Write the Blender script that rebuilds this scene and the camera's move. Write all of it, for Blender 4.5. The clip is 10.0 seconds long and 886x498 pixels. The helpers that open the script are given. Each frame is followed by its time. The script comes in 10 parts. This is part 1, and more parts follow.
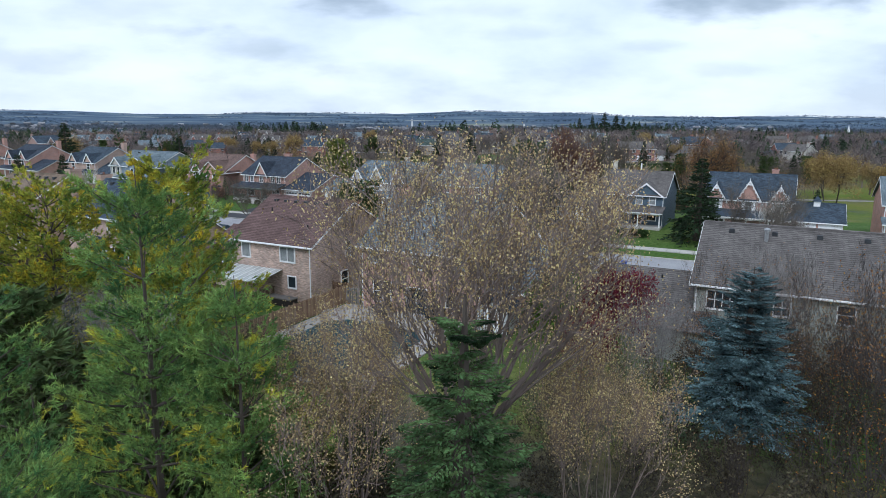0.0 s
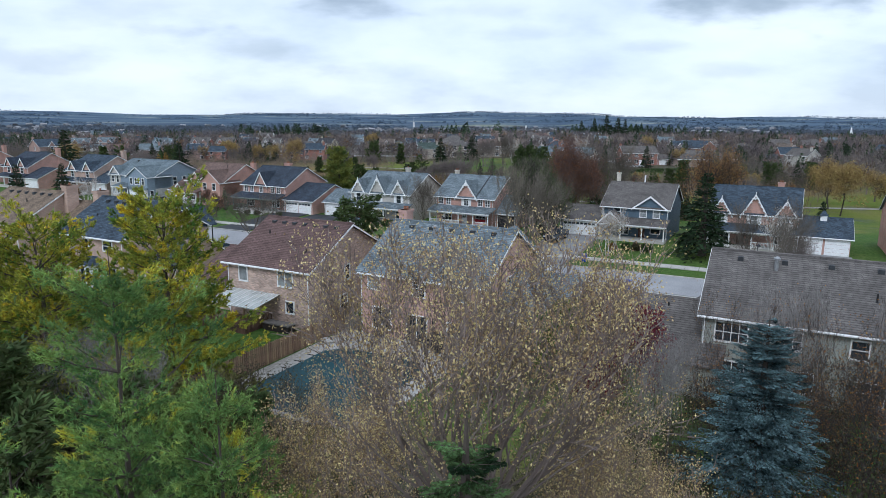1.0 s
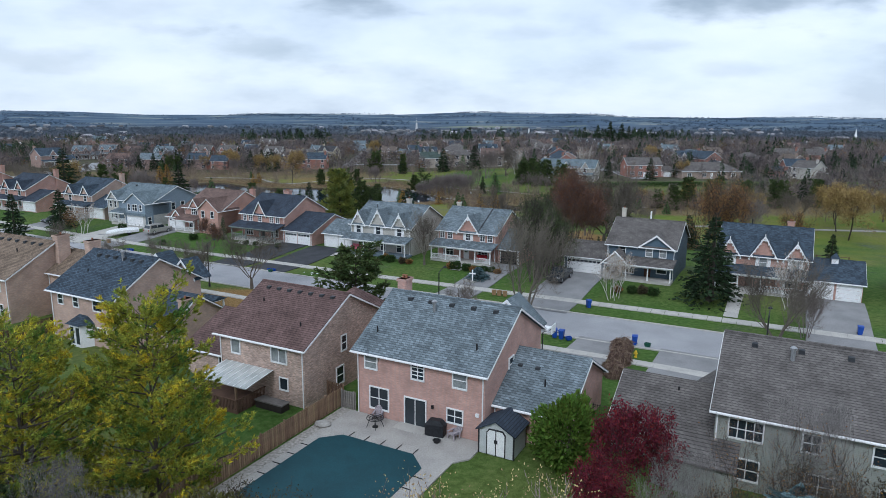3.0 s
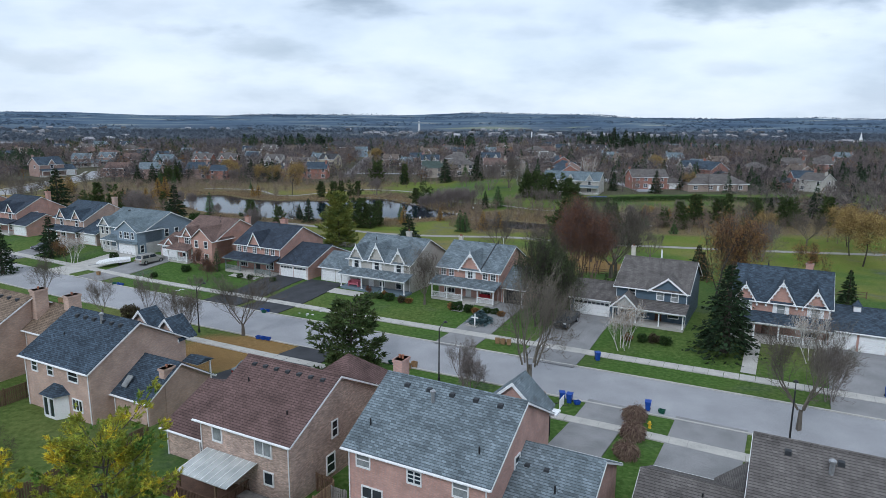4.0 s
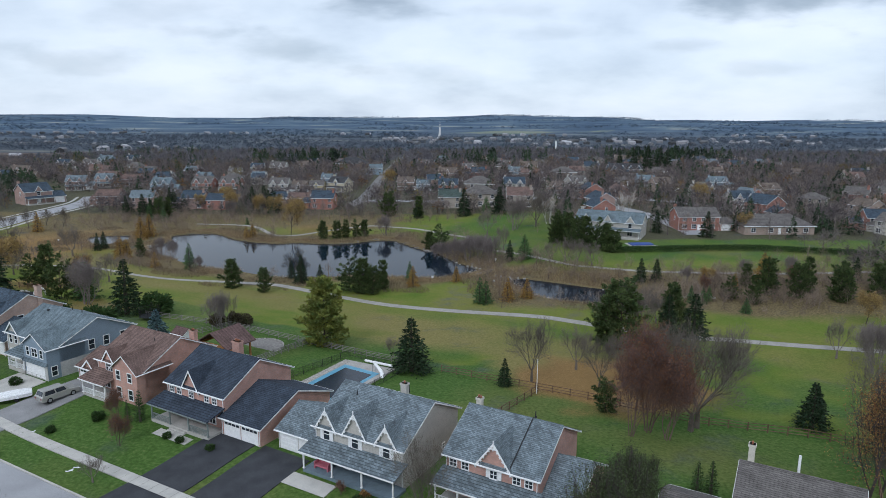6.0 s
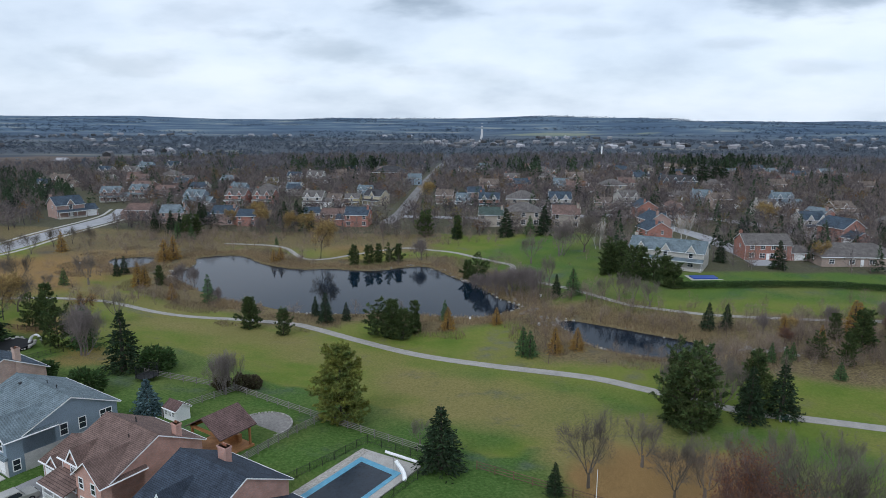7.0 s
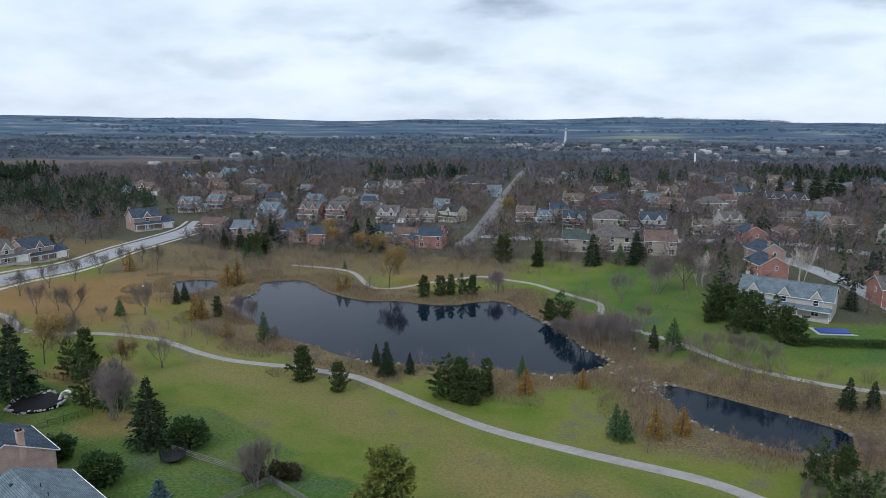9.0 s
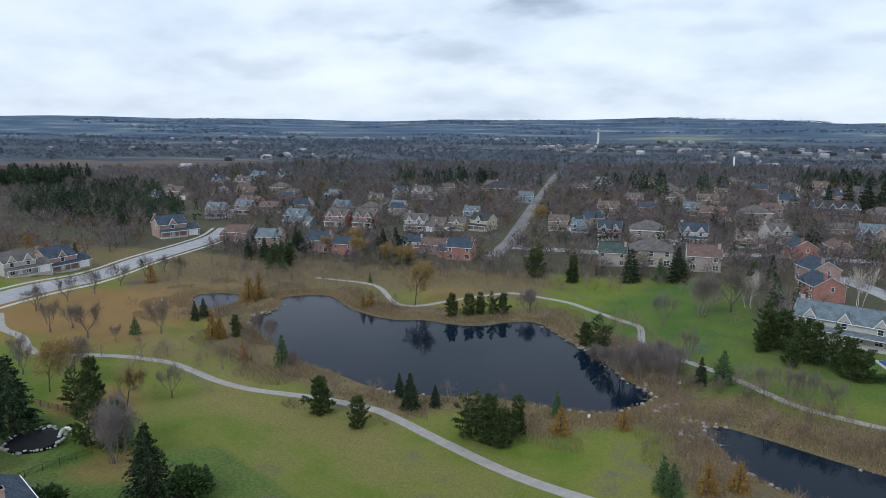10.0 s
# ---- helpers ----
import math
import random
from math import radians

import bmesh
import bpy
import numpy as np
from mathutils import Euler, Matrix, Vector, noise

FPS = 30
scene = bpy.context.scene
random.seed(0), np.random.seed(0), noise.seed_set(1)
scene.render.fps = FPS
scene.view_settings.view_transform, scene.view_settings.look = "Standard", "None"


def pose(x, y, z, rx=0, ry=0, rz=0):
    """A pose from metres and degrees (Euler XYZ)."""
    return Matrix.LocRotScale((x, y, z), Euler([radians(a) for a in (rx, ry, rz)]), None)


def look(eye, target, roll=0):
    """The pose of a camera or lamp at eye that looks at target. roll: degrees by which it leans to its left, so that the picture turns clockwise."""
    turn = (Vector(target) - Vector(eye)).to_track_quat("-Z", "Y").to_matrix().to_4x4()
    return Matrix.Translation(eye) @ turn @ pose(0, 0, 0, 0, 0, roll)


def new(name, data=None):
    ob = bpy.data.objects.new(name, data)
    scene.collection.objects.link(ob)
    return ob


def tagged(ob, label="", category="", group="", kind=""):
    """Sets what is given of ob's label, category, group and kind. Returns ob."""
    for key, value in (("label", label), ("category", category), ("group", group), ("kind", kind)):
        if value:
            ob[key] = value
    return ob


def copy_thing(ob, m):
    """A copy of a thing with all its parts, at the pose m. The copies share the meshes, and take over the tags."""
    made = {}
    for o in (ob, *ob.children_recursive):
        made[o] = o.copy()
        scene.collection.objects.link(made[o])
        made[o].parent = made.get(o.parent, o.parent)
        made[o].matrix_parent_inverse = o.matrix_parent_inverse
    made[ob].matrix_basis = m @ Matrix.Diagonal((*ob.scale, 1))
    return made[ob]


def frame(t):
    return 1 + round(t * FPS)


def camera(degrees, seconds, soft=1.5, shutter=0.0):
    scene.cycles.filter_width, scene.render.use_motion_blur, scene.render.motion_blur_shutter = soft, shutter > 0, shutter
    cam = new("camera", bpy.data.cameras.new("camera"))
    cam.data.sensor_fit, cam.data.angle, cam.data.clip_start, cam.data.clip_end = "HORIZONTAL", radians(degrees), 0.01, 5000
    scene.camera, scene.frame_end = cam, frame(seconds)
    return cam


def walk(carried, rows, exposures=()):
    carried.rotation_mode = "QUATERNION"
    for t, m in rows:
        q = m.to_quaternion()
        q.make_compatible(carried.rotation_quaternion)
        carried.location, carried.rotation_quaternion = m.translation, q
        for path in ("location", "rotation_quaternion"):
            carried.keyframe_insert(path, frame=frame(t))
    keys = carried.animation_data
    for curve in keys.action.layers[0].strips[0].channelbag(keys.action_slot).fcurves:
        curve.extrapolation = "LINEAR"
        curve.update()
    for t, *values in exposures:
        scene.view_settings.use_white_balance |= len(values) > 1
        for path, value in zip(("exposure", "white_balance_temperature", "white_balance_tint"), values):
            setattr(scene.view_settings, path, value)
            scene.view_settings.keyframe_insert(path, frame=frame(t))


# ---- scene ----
cam = camera(67.8, 10.0, 0.45)
PATH = [
    (0, (0.374, 1.828, 18.071), (0.376, 3.789, 17.677), 0.4),
    (0.5, (0.4, 2.6, 18.85), (0.4, 4.561, 18.456), 0.4),
    (1, (0.405, 3.38, 19.775), (0.402, 5.341, 19.382), 0.4),
    (1.5, (0.44, 4.22, 20.809), (0.436, 6.181, 20.416), 0.4),
    (2, (0.47, 5.066, 21.983), (0.464, 7.027, 21.589), 0.4),
    (3.3, (0.6, 7.622, 26.3), (0.586, 9.583, 25.905), 0.4),
    (3.5, (0.624, 8.582, 27.233), (0.608, 10.542, 26.838), 0.4),
    (4, (0.706, 12.018, 30.006), (0.687, 13.978, 29.611), 0.4),
    (4.5, (0.929, 18.586, 32.775), (0.905, 20.546, 32.38), 0.4),
    (5, (1.153, 27.862, 35.601), (1.126, 29.823, 35.207), 0.4),
    (5.5, (1.282, 38.662, 38.432), (1.25, 40.623, 38.038), 0.3),
    (5.7, (1.35, 43.17, 39.5), (1.301, 45.131, 39.107), 0.3),
    (6.8, (0.809, 67.283, 46.35), (0.632, 69.235, 45.952), 0.3),
    (7, (0.685, 70.779, 47.105), (0.48, 72.729, 46.711), 0.3),
    (7.5, (0.29, 76.614, 48.657), (0.028, 78.557, 48.262), 0.3),
    (8, (-0.3, 82.395, 50.132), (-0.626, 84.328, 49.737), 0.3),
    (8.5, (-0.976, 88.154, 51.561), (-1.362, 90.076, 51.166), 0.3),
    (9, (-1.82, 93.853, 53.083), (-2.262, 95.763, 52.689), 0.3),
    (9.5, (-3.073, 99.706, 54.546), (-3.565, 101.604, 54.151), 0.3),
    (10, (-4.401, 105.572, 55.958), (-4.931, 107.46, 55.563), 0.3),
]
walk(cam, [(t, look(eye, target, roll)) for t, eye, target, roll in PATH], ((0, 0.36, 5580, 9.2), (2, 0.26, 5560, 9.0), (3.5, 0.24, 5600, 8.8), (5.5, 0.19, 5680, 9.2), (8.5, 0.22, 5720, 9.6), (10, 0.24, 5720, 9.8)))

# ---- world, sun ----
SUN_EL, SUN_AZ = radians(42), radians(200)
world = bpy.data.worlds.new("overcast_sky")
scene.world = world
world.use_nodes = True
wn, wl = world.node_tree.nodes, world.node_tree.links
wn.clear()
w_out, w_bg = wn.new("ShaderNodeOutputWorld"), wn.new("ShaderNodeBackground")
w_sky = wn.new("ShaderNodeTexSky")
w_sky.sky_type, w_sky.sun_disc, w_sky.sun_elevation, w_sky.sun_rotation = "NISHITA", False, SUN_EL, SUN_AZ
w_tc = wn.new("ShaderNodeTexCoord")
w_sep, w_div, w_div2, w_comb = wn.new("ShaderNodeSeparateXYZ"), wn.new("ShaderNodeMath"), wn.new("ShaderNodeMath"), wn.new("ShaderNodeCombineXYZ")
w_add = wn.new("ShaderNodeMath")
w_add.operation, w_add.inputs[1].default_value = "ADD", 0.32
w_max = wn.new("ShaderNodeMath")
w_max.operation, w_max.inputs[1].default_value = "MAXIMUM", 0.03
w_div.operation = w_div2.operation = "DIVIDE"
wl.new(w_tc.outputs["Generated"], w_sep.inputs[0])
wl.new(w_sep.outputs[2], w_add.inputs[0])
wl.new(w_add.outputs[0], w_max.inputs[0])
wl.new(w_sep.outputs[0], w_div.inputs[0])
wl.new(w_max.outputs[0], w_div.inputs[1])
wl.new(w_sep.outputs[1], w_div2.inputs[0])
wl.new(w_max.outputs[0], w_div2.inputs[1])
wl.new(w_div.outputs[0], w_comb.inputs[0])
wl.new(w_div2.outputs[0], w_comb.inputs[1])
w_noise, w_ramp = wn.new("ShaderNodeTexNoise"), wn.new("ShaderNodeValToRGB")
w_noise.inputs["Scale"].default_value, w_noise.inputs["Detail"].default_value, w_noise.inputs["Roughness"].default_value = 1.5, 7.0, 0.52
wl.new(w_comb.outputs[0], w_noise.inputs["Vector"])
wl.new(w_noise.outputs[0], w_ramp.inputs[0])
stops = [(0.33, (6.0, 6.45, 6.95, 1)), (0.44, (7.3, 7.7, 8.0, 1)), (0.53, (8.15, 8.45, 8.65, 1)), (0.66, (9.0, 9.1, 9.15, 1))]
while len(w_ramp.color_ramp.elements) < len(stops):
    w_ramp.color_ramp.elements.new(0.5)
for el, (p, c) in zip(w_ramp.color_ramp.elements, stops):
    el.position, el.color = p, c
w_mix = wn.new("ShaderNodeMix")
w_mix.data_type = "RGBA"
w_mix.inputs["Factor"].default_value = 0.88
wl.new(w_sky.outputs[0], w_mix.inputs["A"])
# a few heavier cloud bases with ragged edges, low over the hills
w_ax, w_ez, w_flat = wn.new("ShaderNodeMath"), wn.new("ShaderNodeMath"), wn.new("ShaderNodeCombineXYZ")
w_ax.operation = w_ez.operation = "DIVIDE"
wl.new(w_sep.outputs[0], w_ax.inputs[0])
wl.new(w_sep.outputs[1], w_ax.inputs[1])
wl.new(w_sep.outputs[2], w_ez.inputs[0])
wl.new(w_sep.outputs[1], w_ez.inputs[1])
wl.new(w_ax.outputs[0], w_flat.inputs[0])
wl.new(w_ez.outputs[0], w_flat.inputs[1])
w_rag = wn.new("ShaderNodeTexNoise")
w_stretch = wn.new("ShaderNodeMapping")
w_stretch.inputs["Scale"].default_value = (7.0, 22.0, 1.0)
w_rag.inputs["Scale"].default_value, w_rag.inputs["Detail"].default_value = 1.0, 5.0
wl.new(w_flat.outputs[0], w_stretch.inputs[0])
wl.new(w_stretch.outputs[0], w_rag.inputs["Vector"])
last_cloud = w_ramp.outputs[0]
for az, el, wide, high, depth in ((-0.165, 0.166, 0.12, 0.034, 0.72), (-0.3, 0.09, 0.15, 0.036, 0.4), (0.47, 0.166, 0.16, 0.036, 0.8), (-0.62, 0.08, 0.14, 0.03, 0.3), (-0.05, 0.06, 0.12, 0.02, 0.2), (0.3, 0.1, 0.06, 0.012, 0.3), (0.42, 0.07, 0.1, 0.014, 0.22), (-0.5, 0.15, 0.2, 0.03, 0.25), (0.75, 0.09, 0.2, 0.03, 0.3), (0.12, 0.12, 0.12, 0.012, 0.2), (-0.4, 0.12, 0.09, 0.012, 0.25), (0.05, 0.15, 0.1, 0.012, 0.2)):
    w_map, w_len, w_sum, w_fade, w_dark = wn.new("ShaderNodeMapping"), wn.new("ShaderNodeVectorMath"), wn.new("ShaderNodeMath"), wn.new("ShaderNodeMapRange"), wn.new("ShaderNodeMix")
    w_map.inputs["Location"].default_value = (-az / wide, -el / high, 0)
    w_map.inputs["Scale"].default_value = (1 / wide, 1 / high, 1)
    wl.new(w_flat.outputs[0], w_map.inputs[0])
    w_len.operation = "LENGTH"
    wl.new(w_map.outputs[0], w_len.inputs[0])
    w_sum.operation = "MULTIPLY_ADD"
    wl.new(w_rag.outputs[0], w_sum.inputs[0])
    w_sum.inputs[1].default_value = 3.2
    wl.new(w_len.outputs["Value"], w_sum.inputs[2])
    w_fade.interpolation_type = "SMOOTHSTEP"
    wl.new(w_sum.outputs[0], w_fade.inputs[0])
    w_fade.inputs[1].default_value, w_fade.inputs[2].default_value, w_fade.inputs[3].default_value, w_fade.inputs[4].default_value = 1.5, 2.75, depth, 0.0
    w_dark.data_type, w_dark.blend_type = "RGBA", "MULTIPLY"
    wl.new(w_fade.outputs[0], w_dark.inputs["Factor"])
    wl.new(last_cloud, w_dark.inputs["A"])
    w_dark.inputs["B"].default_value = (0.34, 0.385, 0.42, 1)
    last_cloud = w_dark.outputs["Result"]
wl.new(last_cloud, w_mix.inputs["B"])
w_bg.inputs["Strength"].default_value = 0.095
wl.new(w_mix.outputs["Result"], w_bg.inputs["Color"])
wl.new(w_bg.outputs[0], w_out.inputs[0])

sun_data = bpy.data.lights.new("sun", "SUN")
sun_data.energy, sun_data.angle, sun_data.color = 1.1, radians(16), (1.0, 0.97, 0.93)
sun = new("sun", sun_data)
sun.matrix_world = look((0, 0, 0), (-math.sin(SUN_AZ) * math.cos(SUN_EL), -math.cos(SUN_AZ) * math.cos(SUN_EL), -math.sin(SUN_EL)))


# ---- materials ----
MATS = {}


def mat(name, c1, c2=None, scale=1.0, rough=0.85, bump=0.0, bscale=20.0, spec=0.25, metal=0.0, rnd=0.0, island=0.0, c3=None, contrast=0.25, stretch=(1, 1, 1)):
    """A two-scale noise material: c1 to c2 in patches, c3 in rarer stains, a fine grain and bump."""
    if name in MATS:
        return MATS[name]
    m = bpy.data.materials.new(name)
    m.use_nodes = True
    n, l = m.node_tree.nodes, m.node_tree.links
    b = n["Principled BSDF"]
    b.inputs["Roughness"].default_value, b.inputs["Metallic"].default_value, b.inputs["Specular IOR Level"].default_value = rough, metal, spec
    c2 = c2 or tuple(v * 0.75 for v in c1)
    tc, mp = n.new("ShaderNodeTexCoord"), n.new("ShaderNodeMapping")
    mp.inputs["Scale"].default_value = stretch
    l.new(tc.outputs["Object"], mp.inputs[0])
    no, rp = n.new("ShaderNodeTexNoise"), n.new("ShaderNodeValToRGB")
    no.inputs["Scale"].default_value, no.inputs["Detail"].default_value = scale, 5.0
    l.new(mp.outputs[0], no.inputs["Vector"])
    l.new(no.outputs[0], rp.inputs[0])
    e = rp.color_ramp.elements
    e[0].position, e[0].color = 0.5 - contrast, (*c2, 1)
    e[1].position, e[1].color = 0.5 + contrast * 0.6, (*c1, 1)
    if c3:
        x = e.new(0.5 + contrast)
        x.color = (*c3, 1)
    fine, fm = n.new("ShaderNodeTexNoise"), n.new("ShaderNodeMapRange")
    fine.inputs["Scale"].default_value, fine.inputs["Detail"].default_value = bscale, 4.0
    l.new(mp.outputs[0], fine.inputs["Vector"])
    l.new(fine.outputs[0], fm.inputs[0])
    fm.inputs[1].default_value, fm.inputs[2].default_value, fm.inputs[3].default_value, fm.inputs[4].default_value = 0.3, 0.7, 0.82, 1.18
    hsv = n.new("ShaderNodeHueSaturation")
    l.new(rp.outputs[0], hsv.inputs["Color"])
    last = fm.outputs[0]
    if rnd or island:
        src = n.new("ShaderNodeObjectInfo").outputs["Random"] if rnd else n.new("ShaderNodeNewGeometry").outputs["Random Per Island"]
        k = rnd or island
        r = n.new("ShaderNodeMapRange")
        l.new(src, r.inputs[0])
        r.inputs[3].default_value, r.inputs[4].default_value = 1 - k, 1 + k
        mu = n.new("ShaderNodeMath")
        mu.operation = "MULTIPLY"
        l.new(last, mu.inputs[0])
        l.new(r.outputs[0], mu.inputs[1])
        last = mu.outputs[0]
        hr = n.new("ShaderNodeMapRange")
        l.new(src, hr.inputs[0])
        hr.inputs[3].default_value, hr.inputs[4].default_value = 0.5 - 0.05 * k, 0.5 + 0.05 * k
        l.new(hr.outputs[0], hsv.inputs["Hue"])
    l.new(last, hsv.inputs["Value"])
    l.new(hsv.outputs[0], b.inputs["Base Color"])
    if bump:
        bp = n.new("ShaderNodeBump")
        bp.inputs["Strength"].default_value, bp.inputs["Distance"].default_value = bump, 0.05
        l.new(fine.outputs[0], bp.inputs["Height"])
        l.new(bp.outputs[0], b.inputs["Normal"])
    MATS[name] = m
    return m


def courses(name, c1, c2, mortar, bw, rh, gap=0.006, rough=0.85, patch=0.25, bump=0.4, offset=0.5, spec=0.2):
    """Rows of bricks, shingles or siding along level lines of a building."""
    if name in MATS:
        return MATS[name]
    m = bpy.data.materials.new(name)
    m.use_nodes = True
    n, l = m.node_tree.nodes, m.node_tree.links
    b = n["Principled BSDF"]
    b.inputs["Roughness"].default_value, b.inputs["Specular IOR Level"].default_value = rough, spec
    tc, sp, ad, cb = n.new("ShaderNodeTexCoord"), n.new("ShaderNodeSeparateXYZ"), n.new("ShaderNodeMath"), n.new("ShaderNodeCombineXYZ")
    l.new(tc.outputs["Object"], sp.inputs[0])
    l.new(sp.outputs[0], ad.inputs[0])
    l.new(sp.outputs[1], ad.inputs[1])
    l.new(ad.outputs[0], cb.inputs[0])
    l.new(sp.outputs[2], cb.inputs[1])
    br = n.new("ShaderNodeTexBrick")
    br.offset = offset
    br.inputs["Scale"].default_value = 1.0
    br.inputs["Color1"].default_value, br.inputs["Color2"].default_value, br.inputs["Mortar"].default_value = (*c1, 1), (*c2, 1), (*mortar, 1)
    br.inputs["Mortar Size"].default_value, br.inputs["Mortar Smooth"].default_value, br.inputs["Bias"].default_value = gap, 0.1, 0.0
    br.inputs["Brick Width"].default_value, br.inputs["Row Height"].default_value = bw, rh
    l.new(cb.outputs[0], br.inputs["Vector"])
    no, mr, hsv = n.new("ShaderNodeTexNoise"), n.new("ShaderNodeMapRange"), n.new("ShaderNodeHueSaturation")
    no.inputs["Scale"].default_value, no.inputs["Detail"].default_value = 0.8, 6.0
    l.new(tc.outputs["Object"], no.inputs["Vector"])
    l.new(no.outputs[0], mr.inputs[0])
    mr.inputs[1].default_value, mr.inputs[2].default_value, mr.inputs[3].default_value, mr.inputs[4].default_value = 0.3, 0.7, 1 - patch, 1 + patch
    l.new(mr.outputs[0], hsv.inputs["Value"])
    l.new(br.outputs["Color"], hsv.inputs["Color"])
    l.new(hsv.outputs[0], b.inputs["Base Color"])
    bp = n.new("ShaderNodeBump")
    bp.inputs["Strength"].default_value, bp.inputs["Distance"].default_value, bp.invert = bump, 0.02, True
    l.new(br.outputs["Fac"], bp.inputs["Height"])
    l.new(bp.outputs[0], b.inputs["Normal"])
    MATS[name] = m
    return m


def roofing(name, c, k=0.3):
    return courses("shingles_" + name, tuple(v * (1 + k) for v in c), tuple(v * (1 - k) for v in c), tuple(v * 0.42 for v in c), 0.34, 0.1, 0.011, 0.92, 0.26, 0.6, 0.37)


def brickwork(name, c, k=0.16, mortar=None):
    return courses("brick_" + name, tuple(v * (1 + k) for v in c), tuple(v * (1 - k) for v in c), mortar or tuple(0.5 * v + 0.16 for v in c), 0.23, 0.077, 0.01, 0.9, 0.14, 0.35)


def siding(name, c):
    return courses("siding_" + name, c, tuple(v * 0.95 for v in c), tuple(v * 0.6 for v in c), 3.7, 0.115, 0.008, 0.6, 0.06, 0.4)


WHITE = mat("white_painted_trim", (0.84, 0.84, 0.83), (0.74, 0.74, 0.74), 2.0, 0.5, 0.1, 30)
CREAM = mat("cream_trim", (0.62, 0.58, 0.5), (0.5, 0.47, 0.4), 2.0, 0.55)
GLASS = mat("dark_window_glass", (0.03, 0.04, 0.05), (0.015, 0.02, 0.025), 0.5, 0.06, spec=0.6)
CURTAIN = mat("pale_blind_behind_glass", (0.3, 0.32, 0.32), (0.12, 0.13, 0.14), 1.2, 0.12, spec=0.6)
ASPHALT = mat("worn_asphalt", (0.34, 0.34, 0.35), (0.265, 0.265, 0.275), 0.25, 0.9, 0.3, 9, c3=(0.4, 0.395, 0.39))
DARK_ASPHALT = mat("sealed_asphalt", (0.05, 0.052, 0.058), (0.028, 0.03, 0.035), 0.5, 0.8, 0.2, 14)
GREY_ASPHALT = mat("grey_asphalt", (0.27, 0.265, 0.265), (0.19, 0.19, 0.19), 0.4, 0.9, 0.2, 12)
CONCRETE = mat("pale_concrete", (0.48, 0.46, 0.42), (0.37, 0.355, 0.33), 0.8, 0.9, 0.2, 15)
GRAVEL_PATH = mat("pale_gravel_path", (0.33, 0.31, 0.285), (0.25, 0.24, 0.22), 0.6, 0.95, 0.4, 8)
STONE = mat("pale_stone", (0.42, 0.4, 0.37), (0.24, 0.23, 0.21), 1.5, 0.9, 0.5, 9, rnd=0.3)
WOOD = mat("weathered_brown_fence_wood", (0.16, 0.1, 0.065), (0.1, 0.065, 0.045), 1.5, 0.9, 0.3, 12, rnd=0.25)
GREYWOOD = mat("grey_weathered_wood", (0.24, 0.22, 0.2), (0.15, 0.14, 0.13), 1.5, 0.9, 0.3, 12, rnd=0.2)
WARMWOOD = mat("warm_timber", (0.36, 0.18, 0.07), (0.26, 0.12, 0.05), 1.5, 0.7, 0.2, 12)
BLACK = mat("black_metal", (0.02, 0.02, 0.022), (0.012, 0.012, 0.014), 3, 0.45, spec=0.4)
BARK = mat("grey_brown_bark", (0.1, 0.082, 0.068), (0.05, 0.042, 0.036), 2.5, 0.95, 0.5, 18)
TWIG = mat("greyish_tan_twigs", (0.31, 0.245, 0.21), (0.13, 0.1, 0.088), 2.5, 0.95, 0, 18)
DARKTWIG = mat("dark_twigs", (0.08, 0.067, 0.06), (0.04, 0.034, 0.031), 2.5, 0.95, 0, 18)
BIRCH = mat("white_birch_bark", (0.6, 0.57, 0.53), (0.25, 0.23, 0.21), 3, 0.8, 0.2, 12, contrast=0.2)


def foliage(name, c1, c2, island=0.35, rough=0.7, flecks=0.25, scale=7.0, c3=None):
    if name in MATS:
        return MATS[name]
    m = mat(name, c1, c2, scale, rough, 0, 30, spec=0.15, island=island, contrast=flecks, c3=c3)
    n, l = m.node_tree.nodes, m.node_tree.links
    b, o = n["Principled BSDF"], n["Material Output"]
    tr, mx = n.new("ShaderNodeBsdfTranslucent"), n.new("ShaderNodeMixShader")
    mx.inputs[0].default_value = 0.25
    l.new(b.inputs["Base Color"].links[0].from_socket, tr.inputs["Color"])
    l.new(b.outputs[0], mx.inputs[1])
    l.new(tr.outputs[0], mx.inputs[2])
    l.new(mx.outputs[0], o.inputs["Surface"])
    return m


PINE = foliage("green_pine_needles", (0.29, 0.41, 0.11), (0.07, 0.145, 0.05), 0.45, flecks=0.13, scale=11.0, c3=(0.55, 0.5, 0.06))
PINE_YEL = foliage("yellowing_pine_needles", (0.46, 0.43, 0.055), (0.095, 0.175, 0.036), 0.45, flecks=0.14, scale=10.0, c3=(0.68, 0.52, 0.04))
SPRUCE = foliage("dark_spruce_needles", (0.038, 0.062, 0.028), (0.014, 0.026, 0.014), 0.5)
SPRUCE_LT = foliage("mid_green_spruce_needles", (0.1, 0.17, 0.06), (0.04, 0.078, 0.035), 0.5)
# near-black second tone paints the deep shade between boughs into the needles
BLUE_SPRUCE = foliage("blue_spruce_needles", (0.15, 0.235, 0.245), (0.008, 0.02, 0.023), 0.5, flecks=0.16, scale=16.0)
CEDAR = foliage("cedar_green", (0.055, 0.095, 0.028), (0.03, 0.055, 0.02))
TANLEAF = foliage("pale_tan_leaves", (0.56, 0.43, 0.225), (0.3, 0.205, 0.09), 0.5)
GOLDLEAF = foliage("golden_leaves", (0.34, 0.2, 0.05), (0.18, 0.1, 0.03), 0.5)
RUSTLEAF = foliage("rust_leaves", (0.31, 0.165, 0.062), (0.15, 0.082, 0.04), 0.5)
